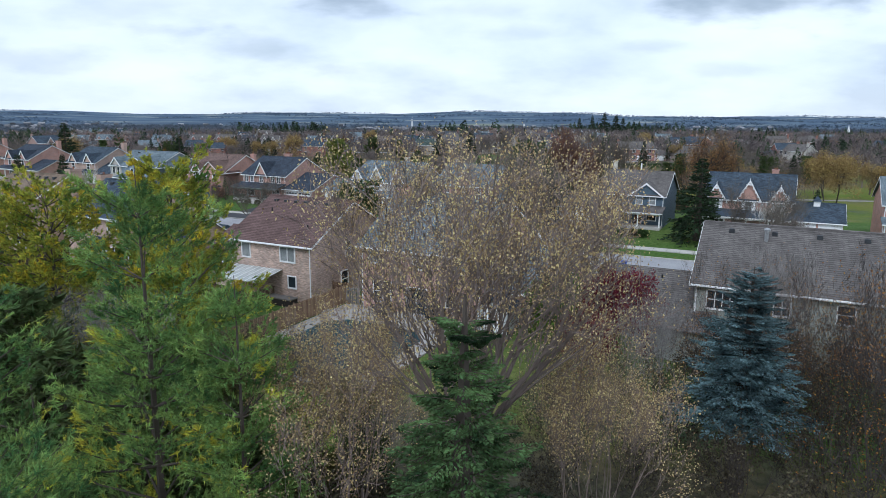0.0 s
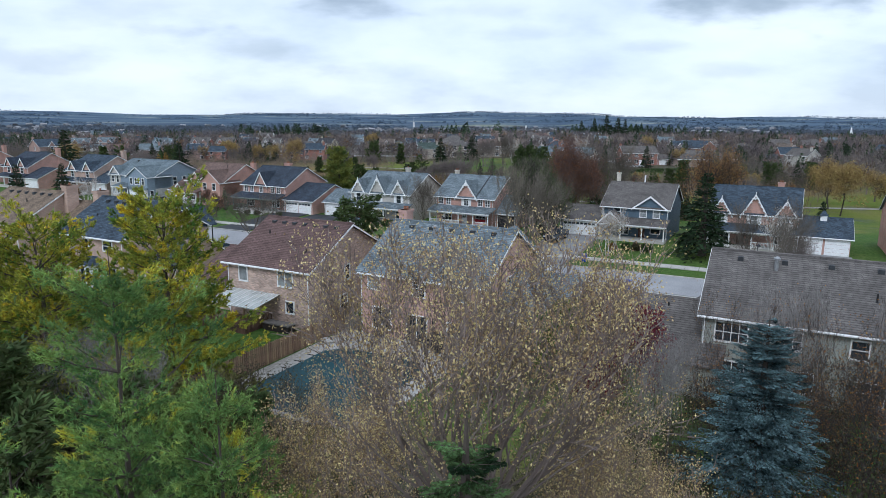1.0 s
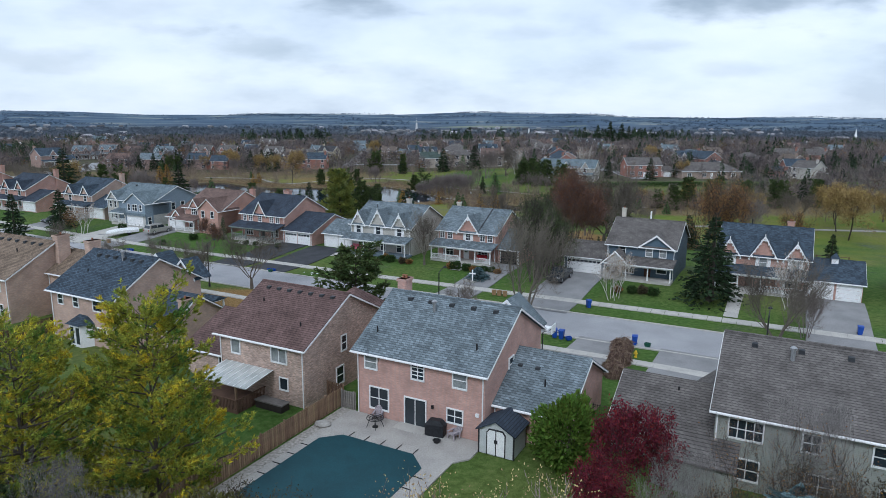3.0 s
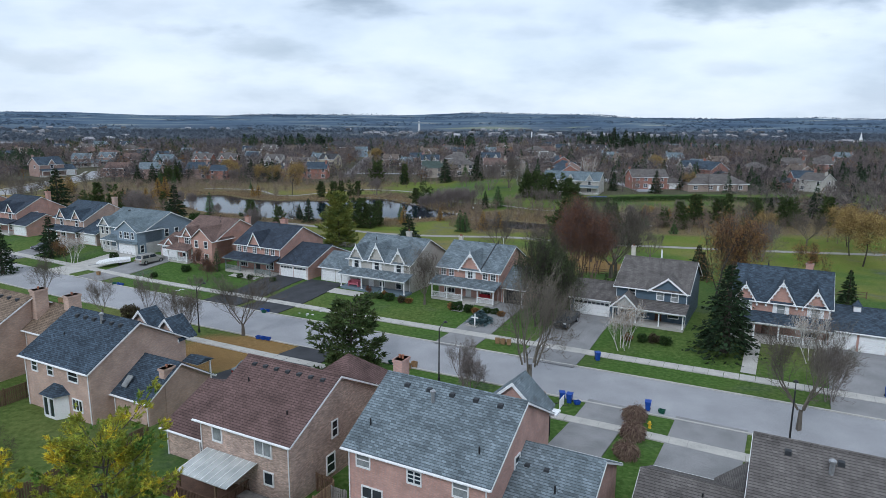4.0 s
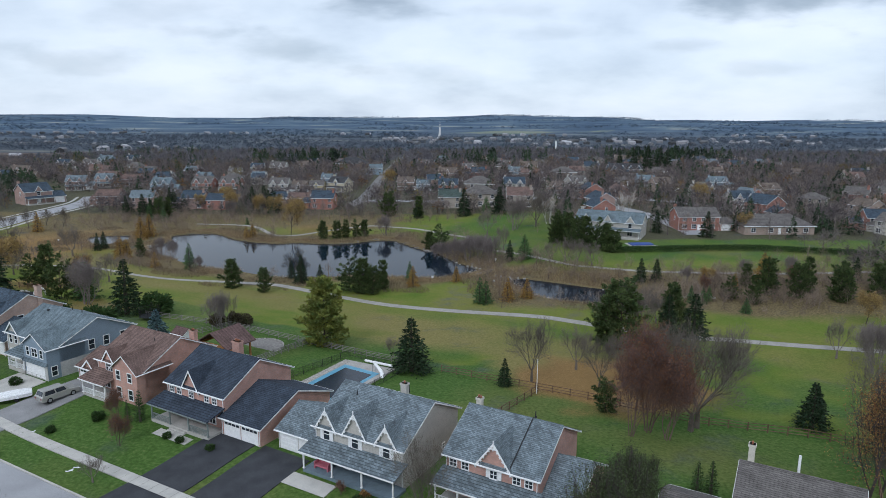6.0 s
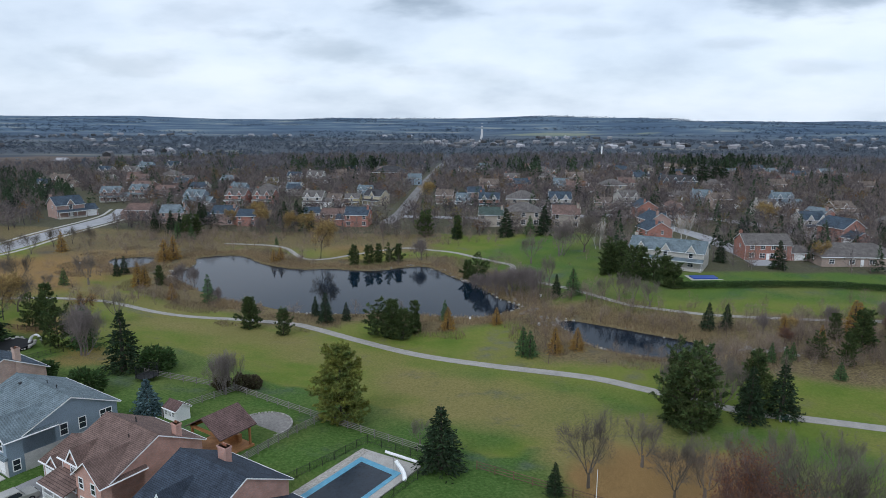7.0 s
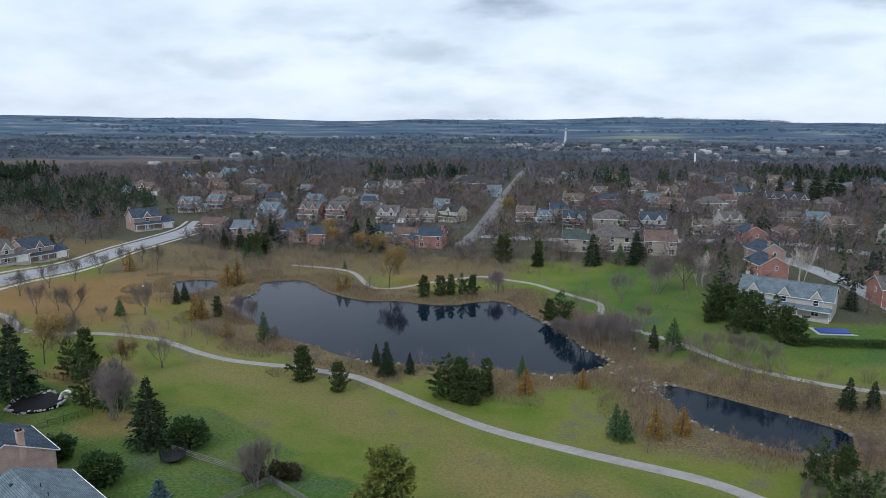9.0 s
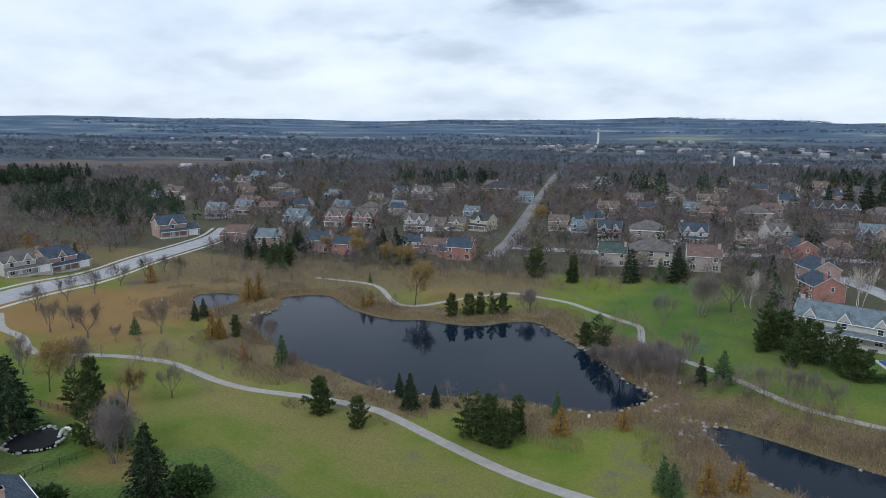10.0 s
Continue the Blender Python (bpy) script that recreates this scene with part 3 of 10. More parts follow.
STREET = np.array([us(u, s) for u, s in zip(su_, smooth_mid(su_))])


def mid_at(u):
    return float(np.interp(u, su_, smooth_mid(su_)))


tagged(new("road", ribbon(STREET, -4.5, 4.5, 0.03, 0.3, 4).mesh("road", ASPHALT)), "grey worn asphalt residential street", "road", kind="structure")
for a, b in ((4.5, 4.72), (-4.72, -4.5)):
    tagged(new("kerb", ribbon(STREET, a, b, 0.14, 0.4, 1).mesh("kerb", CONCRETE)), "pale concrete kerb along the street", "kerb", kind="structure")
FAR_WALK = tagged(new("pavement"), "pale concrete sidewalk beyond the street", "sidewalk", kind="structure")
NEAR_WALK = tagged(new("pavement"), "pale concrete sidewalk on the near side of the street", "sidewalk", kind="structure")
slab_u = np.arange(-200, 120.1, 1.6)
for walk_root, a, b in ((FAR_WALK, 8.9, 10.4), (NEAR_WALK, -10.4, -8.9)):
    for i in range(len(slab_u) - 1):
        seg = np.array([us(u, mid_at(u)) for u in np.linspace(slab_u[i] + 0.015, slab_u[i + 1] - 0.015, 3)])
        part("slab", ribbon(seg, a, b, 0.125, 0.2, 1), CONCRETE, walk_root)

PATH_A = line_curve([(-176, 246), (-163, 235.5), (-152, 231.4), (-142, 224.6), (-134.6, 223.4), (-121.5, 229), (-109, 231.6), (-102, 230.4), (-92, 227.2), (-83, 226.4), (-69, 228.6), (-55, 227.6), (-47.8, 224.6), (-35, 217.2), (-20, 209.4), (-2, 203), (16.5, 196.9), (25.5, 191.6), (36, 185), (43.4, 181.4), (52.9, 179.6), (72, 176), (100, 172), (140, 168)])
PATH_B = line_curve([(-118, 329.5), (-99, 327.6), (-89.4, 322.7), (-81.6, 311.7), (-75, 303.8), (-67.6, 305), (-61, 311.7), (-51, 321), (-41, 327), (-30.8, 324), (-21, 320), (-12, 311.5), (-3.6, 303.4), (1.2, 298), (1.8, 285), (5, 277.5), (10.8, 273.4), (20.5, 264), (31, 250.4), (37, 246), (51, 240.4), (71, 239), (94, 239), (130, 243)])
for pts, w in ((PATH_A, 1.25), (PATH_B, 1.0)):
    tagged(new("path", ribbon(pts, -w, w, 0.05, 0.2, 2).mesh("path", GRAVEL_PATH)), "pale gravel footpath winding through the park", "path", kind="structure")
WEST_ROAD = line_curve([(-150, 60), (-170, 150), (-184, 222), (-191.5, 260), (-196.6, 286), (-200.6, 318), (-203.4, 340), (-204, 375), (-206, 396), (-214, 418)], 4)
tagged(new("road", ribbon(WEST_ROAD, -6, 6, 0.05, 0.3, 4).mesh("road", ASPHALT)), "pale grey wide asphalt road past the park", "road", kind="structure")
for a, b in ((-9.5, -8), (8, 9.5)):
    tagged(new("pavement", ribbon(WEST_ROAD, a, b, 0.1, 0.2, 1).mesh("pavement", CONCRETE)), "pale concrete sidewalk along the wide road", "sidewalk", kind="structure")
NORTH_ROAD = line_curve([(-60, 380), (-58, 410), (-60, 455), (-64, 528), (-68.4, 603), (-74.5, 707), (-84, 855), (-93, 1200)], 12)
tagged(new("road", ribbon(NORTH_ROAD, -3.6, 3.6, 0.2, 0.6, 2).mesh("road", mat("weathered_grey_road", (0.2, 0.19, 0.185), (0.14, 0.135, 0.13), 0.1, 0.9, 0.2, 3))), "long straight pale road running off to the hills", "road", kind="structure")
CROSS_ROAD = line_curve([(-60, 404), (-20, 403), (20, 399), (60, 404), (95, 398), (120, 370), (132, 330)], 4)
tagged(new("road", ribbon(CROSS_ROAD, -4, 4, 0.1, 0.3, 2).mesh("road", ASPHALT)), "grey asphalt side street among the far houses", "road", kind="structure")
CRESCENT = line_curve([(66, 380), (78, 350), (84, 318), (86, 296)], 4)
tagged(new("road", ribbon(CRESCENT, -4, 4, 0.12, 0.3, 2).mesh("road", ASPHALT)), "grey asphalt crescent behind the red brick houses", "road", kind="structure")


def driveway(u0, u1, s0, s1, material, label, lift=0.1):
    """A slab from s0 (street side) to s1 with its two ends u0 to u1; narrows to nothing."""
    ss = np.linspace(s0, s1, 10)
    pts = np.array([us((u0 + u1) / 2, s) for s in ss])
    w = (u1 - u0) / 2
    return tagged(new("driveway", ribbon(pts, -w, w, lift, 0.25, 3).mesh("driveway", material)), label, "driveway", kind="structure")

# ---- houses: parts in a frame with x along the street, the seen side at -y ----
WIN = {}


def lattice(xs, zs, y0, y1):
    """One joined frame: bars along every other gap of xs and of zs, with open lights between."""
    n, m = len(xs), len(zs)
    s = Shape()
    s.v = [(x, y, z) for y in (y0, y1) for x in xs for z in zs]
    at = lambda i, j, k: k * n * m + i * m + j
    bar = lambda i, j: 0 <= i < n - 1 and 0 <= j < m - 1 and (i % 2 == 0 or j % 2 == 0)
    for i in range(n - 1):
        for j in range(m - 1):
            if not bar(i, j):
                continue
            s.f.append((at(i, j, 0), at(i + 1, j, 0), at(i + 1, j + 1, 0), at(i, j + 1, 0)))
            s.f.append((at(i, j + 1, 1), at(i + 1, j + 1, 1), at(i + 1, j, 1), at(i, j, 1)))
            for di, dj, a, b in ((-1, 0, (0, 1), (0, 0)), (1, 0, (1, 0), (1, 1)), (0, -1, (0, 0), (1, 0)), (0, 1, (1, 1), (0, 1))):
                if not bar(i + di, j + dj):
                    p, q = (i + a[0], j + a[1]), (i + b[0], j + b[1])
                    s.f.append((at(*p, 0), at(*p, 1), at(*q, 1), at(*q, 0)))
    return s


def window(rt, side, a, at, z, w, h, nx=1, ny=2, name="window", blind=False, shutters=None):
    """A framed window on the side -y, +x, -x or +y; a along the wall, at the wall's plane, z its middle."""
    key = (round(w, 2), round(h, 2), nx, ny)
    if key not in WIN:
        t, gl = 0.09, Shape()
        xs, zs = [-w / 2 - t, -w / 2], [-h / 2 - t - 0.04, -h / 2]
        for i in range(1, nx):
            xs += [-w / 2 + w * i / nx - 0.03, -w / 2 + w * i / nx + 0.03]
        for i in range(1, ny):
            zs += [-h / 2 + h * i / ny - 0.025, -h / 2 + h * i / ny + 0.025]
        fr = lattice(xs + [w / 2, w / 2 + t], zs + [h / 2, h / 2 + t], -0.09, 0.02)
        gl.box(-w / 2, w / 2, -0.035, 0.01, -h / 2, h / 2)
        WIN[key] = (fr.mesh("window", WHITE), gl.mesh("pane", GLASS), gl.mesh("pane", CURTAIN))
    fm, gm, cm = WIN[key]
    m = {"-y": pose(a, at, z), "+y": pose(a, at, z, 0, 0, 180), "+x": pose(at, a, z, 0, 0, 90), "-x": pose(at, a, z, 0, 0, -90)}[side]
    ob = part(name, fm, None, rt)
    ob.matrix_local = m
    part("pane", cm if blind else gm, None, ob)
    if shutters:
        for sx in (-1, 1):
            x = sx * (w / 2 + 0.3)
            part("shutter", Shape().box(x - 0.19, x + 0.19, -0.06, 0.02, -h / 2 - 0.05, h / 2 + 0.05), shutters, ob)
    return ob


def garage_door(rt, x0, x1, y, h, lights=0, dark=False):
    """A panelled door on the -y side, with a row of small panes near the top."""
    s, gl = Shape(), Shape()
    rows = 4
    for i in range(rows):
        za, zb = 0.05 + (h - 0.05) * i / rows, 0.05 + (h - 0.05) * (i + 1) / rows - 0.025
        s.box(x0, x1, y - 0.05, y + 0.02, za, zb)
        n = max(2, round((x1 - x0) / 1.2))
        for k in range(n):
            xa = x0 + (x1 - x0) * k / n
            s.box(xa + 0.1, xa + (x1 - x0) / n - 0.1, y - 0.065, y - 0.04, za + 0.09, zb - 0.09)
    d = part("garage_door", s, BLACK if dark else WHITE, rt)
    if lights:
        w = (x1 - x0) / lights
        for k in range(lights):
            gl.box(x0 + w * k + 0.1 * w, x0 + w * (k + 1) - 0.1 * w, y - 0.085, y - 0.03, h * 0.79, h * 0.93)
        part("pane", gl, GLASS, d)
    part("door_frame", Shape().box(x0 - 0.12, x0, y - 0.07, y + 0.02, 0, h + 0.12).box(x1, x1 + 0.12, y - 0.07, y + 0.02, 0, h + 0.12).box(x0, x1, y - 0.07, y + 0.02, h, h + 0.12), WHITE, rt)
    return d


def body(rt, x0, x1, y0, y1, h, rh, wall, roof, axis="x", oh=0.4, trim=None, z0=-0.6, both=True):
    """Walls under a gable roof: ridge along an axis, eaves at h and ridge at rh; with fascias, rakes, gutters."""
    trim = trim or WHITE
    if axis == "y":
        lo, hi, ca, cb = y0, y1, x0, x1
    else:
        lo, hi, ca, cb = x0, x1, y0, y1
    cm = (ca + cb) / 2
    slope = (rh - h) / (cm - ca)
    part("wall", Shape().prism([(ca, z0), (cb, z0), (cb, h), (cm, rh - 0.03), (ca, h)], axis, lo, hi), wall, rt)
    t = 0.16
    ex = oh
    s = Shape()
    for sg, e in ((-1, ca), (1, cb)):
        edge = (e + sg * ex, h - ex * slope)
        s.prism([edge, (cm, rh), (cm, rh + t), (edge[0], edge[1] + t)], axis, lo - ex * 0.8, hi + ex * 0.8)
    s.prism([(cm - 0.16, rh + t * 0.75), (cm + 0.16, rh + t * 0.75), (cm, rh + t + 0.06)], axis, lo - ex * 0.8, hi + ex * 0.8)
    part("roof", s, roof, rt)
    lot = []
    for sg, e in ((-1, ca), (1, cb)):
        q = e + sg * ex
        za = h - ex * slope
        lot.append(("fascia", Shape().prism([(q - 0.03, za - 0.03), (q + 0.03, za - 0.03), (q + 0.03, za + t * 0.8), (q - 0.03, za + t * 0.8)], axis, lo - ex * 0.8, hi + ex * 0.8)))
        for end in (lo - ex * 0.8 - 0.04, hi + ex * 0.8):
            lot.append(("rake_board", Shape().prism([(q, za - 0.04), (cm, rh - 0.06), (cm, rh + t * 0.6), (q, za + t * 0.6)], axis, end, end + 0.04)))
        lot.append(("soffit", Shape().prism([(e, h - 0.05), (q, za), (q, za - 0.03), (e, h - 0.09)], axis, lo - ex * 0.8, hi + ex * 0.8)))
        g = e + sg * (ex + 0.09)
        lot.append(("gutter", Shape().prism([(g - 0.06, za + 0.02), (g + 0.06, za + 0.02), (g + 0.06, za + 0.1), (g - 0.06, za + 0.1)], axis, lo - ex * 0.8, hi + ex * 0.8)))
    e = ca - 0.09
    for end in (lo + 0.12, hi - 0.12):
        d = Shape()
        if axis == "x":
            d.tube((end, e, z0), (end, e, h - 0.25), 0.05, 0.05, 5).tube((end, e, h - 0.25), (end, e - ex, h - ex * slope), 0.05, 0.05, 5)
        else:
            d.tube((e, end, z0), (e, end, h - 0.25), 0.05, 0.05, 5)
        lot.append(("downspout", d))
    if both:
        for nm, sh in lot:
            part(nm, sh, trim, rt)
    else:
        j = Shape()
        for nm, sh in lot:
            j.add(sh.v, sh.f)
        tagged(part("trim", j, trim, rt), kind="stuff")


def gable(rt, xc, w, y, ze, zp, yb, wall, roof, trim=None, lace=0, drop=0.0):
    """A front gable: a pointed wall on the -y side and its small roof running back to yb. lace: a carved bargeboard."""
    trim = trim or WHITE
    a, b = xc - w / 2, xc + w / 2
    part("gable_wall", Shape().prism([(a, ze - drop), (b, ze - drop), (b, ze), (xc, zp - 0.03), (a, ze)], "y", y - 0.06, yb), wall, rt)
    sl = (zp - ze) / (w / 2)
    o, t = 0.28, 0.13
    s = Shape()
    for sg in (-1, 1):
        e = (xc + sg * (w / 2 + o), ze - o * sl)
        s.prism([e, (xc, zp), (xc, zp + t), (e[0], e[1] + t)], "y", y - 0.35, yb)
    part("gable_roof", s, roof, rt)
    f = Shape()
    for sg in (-1, 1):
        e = (xc + sg * (w / 2 + o), ze - o * sl)
        f.prism([(e[0], e[1] - 0.16), (xc, zp - 0.2), (xc, zp + t * 0.8), (e[0], e[1] + t * 0.8)], "y", y - 0.41, y - 0.36)
        for k in range(lace):
            q = (k + 0.5) / lace
            px, pz = e[0] + (xc - e[0]) * q, e[1] + (zp - e[1]) * q - 0.2
            f.prism([(px - 0.13, pz + 0.02), (px + 0.13, pz + 0.02), (px, pz - 0.22)], "y", y - 0.4, y - 0.37)
    if lace:
        f.box(xc - 0.04, xc + 0.04, y - 0.42, y - 0.35, zp - 0.75, zp + 0.35)
        f.box(xc - w * 0.16, xc + w * 0.16, y - 0.42, y - 0.35, zp - 0.62, zp - 0.54)
    part("bargeboard", f, trim, rt)


def porch(rt, x0, x1, y0, y1, ztop, zfront, roof, posts=4, floor=0.45, rail=True, railing=None, gap=None, deck=None):
    """A verandah on the -y side: deck, posts, railings, a lean-to roof, and steps at the gap."""
    railing = railing or WHITE
    part("porch_deck", Shape().box(x0, x1, y0, y1, -0.4, floor), deck or CONCRETE, rt)
    t = 0.12
    part("porch_roof", Shape().prism([(y0 - 0.35, zfront), (y1, ztop), (y1, ztop + t), (y0 - 0.35, zfront + t)], "x", x0 - 0.3, x1 + 0.3), roof, rt)
    part("porch_beam", Shape().box(x0, x1, y0, y0 + 0.14, zfront - 0.28, zfront + 0.03).box(x0 - 0.3, x1 + 0.3, y0 - 0.4, y0 - 0.35, zfront - 0.05, zfront + 0.1), railing, rt)
    xs = np.linspace(x0 + 0.1, x1 - 0.1, posts)
    for x in xs:
        part("porch_post", Shape().box(x - 0.08, x + 0.08, y0 + 0.02, y0 + 0.18, floor, zfront).box(x - 0.12, x + 0.12, y0 - 0.02, y0 + 0.22, floor, floor + 0.12), railing, rt)
    if rail:
        for i in range(posts - 1):
            if gap is not None and i == gap:
                part("step", Shape().box(xs[i] + 0.3, xs[i + 1] - 0.3, y0 - 0.35, y0, -0.3, floor * 0.66).box(xs[i] + 0.3, xs[i + 1] - 0.3, y0 - 0.7, y0 - 0.35, -0.3, floor * 0.33), CONCRETE, rt)
                continue
            r = Shape()
            r.box(xs[i], xs[i + 1], y0 + 0.06, y0 + 0.12, floor + 0.82, floor + 0.9).box(xs[i], xs[i + 1], y0 + 0.07, y0 + 0.11, floor + 0.1, floor + 0.16)
            n = max(3, int((xs[i + 1] - xs[i]) / 0.16))
            for k in range(n):
                x = xs[i] + (xs[i + 1] - xs[i]) * (k + 0.5) / n
                r.box(x - 0.025, x + 0.025, y0 + 0.07, y0 + 0.11, floor + 0.1, floor + 0.85)
            part("railing", r, railing, rt)


def chimney(rt, x, y, z0, z1, wall, w=0.9, d=0.6, pots=2):
    s = Shape().box(x - w / 2, x + w / 2, y - d / 2, y + d / 2, z0, z1).box(x - w / 2 - 0.07, x + w / 2 + 0.07, y - d / 2 - 0.07, y + d / 2 + 0.07, z1 - 0.22, z1)
    c = part("chimney", s, wall, rt)
    p = Shape()
    for k in range(pots):
        px = x + (k - (pots - 1) / 2) * 0.27
        p.lathe([(0.1, z1 - 0.02), (0.085, z1 + 0.2), (0.11, z1 + 0.22), (0.11, z1 + 0.27)], 8, (px, y))
    part("chimney_pot", p, mat("clay_pot", (0.33, 0.14, 0.08), (0.2, 0.09, 0.06), 4), c)
    return c


def vents(rt, x0, x1, n, y, z, pipes=(), metal_at=None):
    """Low box vents in a row under the ridge, and thin pipes."""
    for k in range(n):
        x = x0 + (x1 - x0) * k / max(1, n - 1)
        part("roof_vent", Shape().prism([(x - 0.2, z - 0.12), (x + 0.2, z - 0.12), (x + 0.17, z + 0.2), (x - 0.17, z + 0.2)], "y", y - 0.2, y + 0.15), VENT, rt)
    for x, py, pz in pipes:
        part("vent_pipe", Shape().tube((x, py, pz - 0.3), (x, py, pz + 0.55), 0.07, 0.06, 7).lathe([(0.16, pz - 0.15), (0.08, pz + 0.06)], 8, (x, py)), BLACK, rt)
    if metal_at:
        x, py, pz = metal_at
        part("flue", Shape().lathe([(0.14, pz - 0.4), (0.14, pz + 0.7), (0.22, pz + 0.72), (0.22, pz + 0.85), (0.08, pz + 0.95)], 9, (x, py)), GALV, rt)


VENT = mat("dark_roof_vent", (0.05, 0.055, 0.06), (0.03, 0.032, 0.036), 3, 0.6)
GALV = mat("galvanised_flue", (0.4, 0.41, 0.42), (0.3, 0.3, 0.31), 4, 0.4, metal=0.6)

PINK = brickwork("pink", (0.52, 0.315, 0.26), 0.12)
PINK2 = brickwork("salmon", (0.5, 0.285, 0.225), 0.13)
MIXED = brickwork("mixed_tan", (0.5, 0.365, 0.295), 0.36)
TAN = brickwork("tan", (0.5, 0.35, 0.275), 0.13)
TANFAR = brickwork("muted_tan", (0.35, 0.265, 0.215), 0.12)
PINKFAR = brickwork("muted_pink", (0.36, 0.24, 0.2), 0.12)
REDFAR = brickwork("soft_red", (0.34, 0.145, 0.105), 0.15)
GREYSTONE = brickwork("grey_stone", (0.46, 0.45, 0.43), 0.1)
PALE = siding("pale_grey", (0.5, 0.475, 0.43))
BLUE = siding("slate_blue", (0.105, 0.15, 0.195))
BLUEGREY = siding("blue_grey", (0.235, 0.295, 0.35))
SAGE = siding("sage_grey", (0.34, 0.355, 0.32))
R_GREY = roofing("blue_grey", (0.16, 0.192, 0.212), 0.3)
R_BROWN = roofing("maroon_brown", (0.135, 0.087, 0.08), 0.14)
R_NAVY = roofing("navy", (0.045, 0.057, 0.078), 0.14)
R_NAVY2 = roofing("slate_navy", (0.055, 0.075, 0.1), 0.35)
R_REDBROWN = roofing("red_brown", (0.165, 0.112, 0.096), 0.12)
R_TAUPE = roofing("taupe", (0.135, 0.123, 0.116), 0.16)
R_TAN = roofing("tan", (0.2, 0.15, 0.11), 0.2)
R_STEEL = roofing("steel_blue", (0.15, 0.187, 0.207), 0.1)
R_CHAR = roofing("charcoal", (0.06, 0.06, 0.064), 0.2)


def dwelling(u, s, label, deg=0.0, z=None):
    return root("house", at_us(u, s, deg, z), label, "house", "houses along the street")


# near row, seen from behind
def house_grey_roof():
    rt = dwelling(-24.75, 50.2, "two-storey pink brick house with a blue-grey shingle roof", z=2.9)
    x0, x1, y0, y1 = -5.25, 5.25, -5.6, 5.6
    body(rt, x0, x1, y0, y1, 5.15, 8.25, PINK, R_GREY)
    body(rt, x1, x1 + 5.3, y0 + 1.6, y1 - 0.3, 2.55, 5.0, PINK, R_GREY)
    for a, z, w, h, nx, ny in ((-4.0, 4.3, 1.0, 0.95, 1, 2), (0.0, 4.3, 0.95, 1.15, 2, 4), (3.35, 4.3, 1.0, 1.1, 1, 2), (-3.3, 1.55, 1.55, 1.6, 2, 2), (3.0, 1.55, 1.15, 0.95, 2, 2)):
        window(rt, "-y", a, y0, z, w, h, nx, ny, blind=a in (-4.0, 3.35))
    window(rt, "-y", -0.2, y0, 1.12, 1.7, 2.05, 2, 1, "patio_door")
    part("step", Shape().box(-1.5, 1.0, y0 - 1.1, y0 - 0.02, -0.2, 0.14), CONCRETE, rt)
    vents(rt, -3.4, 3.9, 5, -0.75, 7.95, ((-4.4, -4.1, 6.05), (3.9, -4.1, 6.05)), (-0.9, -1.5, 7.5))
    vents(rt, x1 + 0.75, x1 + 2.1, 2, -0.9, 4.2, ((x1 + 3.1, -2.2, 3.6),))
    chimney(rt, x0 + 0.1, 1.2, -0.6, 9.1, PINK, 0.75, 1.1, 2)
    part("wall_lamp", Shape().box(1.15, 1.3, y0 - 0.14, y0, 1.75, 2.0), BLACK, rt)
    part("meter_box", Shape().box(4.6, 4.85, y0 - 0.12, y0, 1.9, 2.15), WHITE, rt)
    gable(rt, 2.6, 4.6, y1 - 0.8, 5.3, 7.4, y1 + 1.6, PINK, R_GREY)
    window(rt, "+x", -1.0, x1, 4.3, 0.8, 1.0)
    part("front_eave_return", Shape().box(x1 - 0.2, x1 + 0.5, y1 + 0.1, y1 + 1.2, 4.9, 5.05), WHITE, rt)


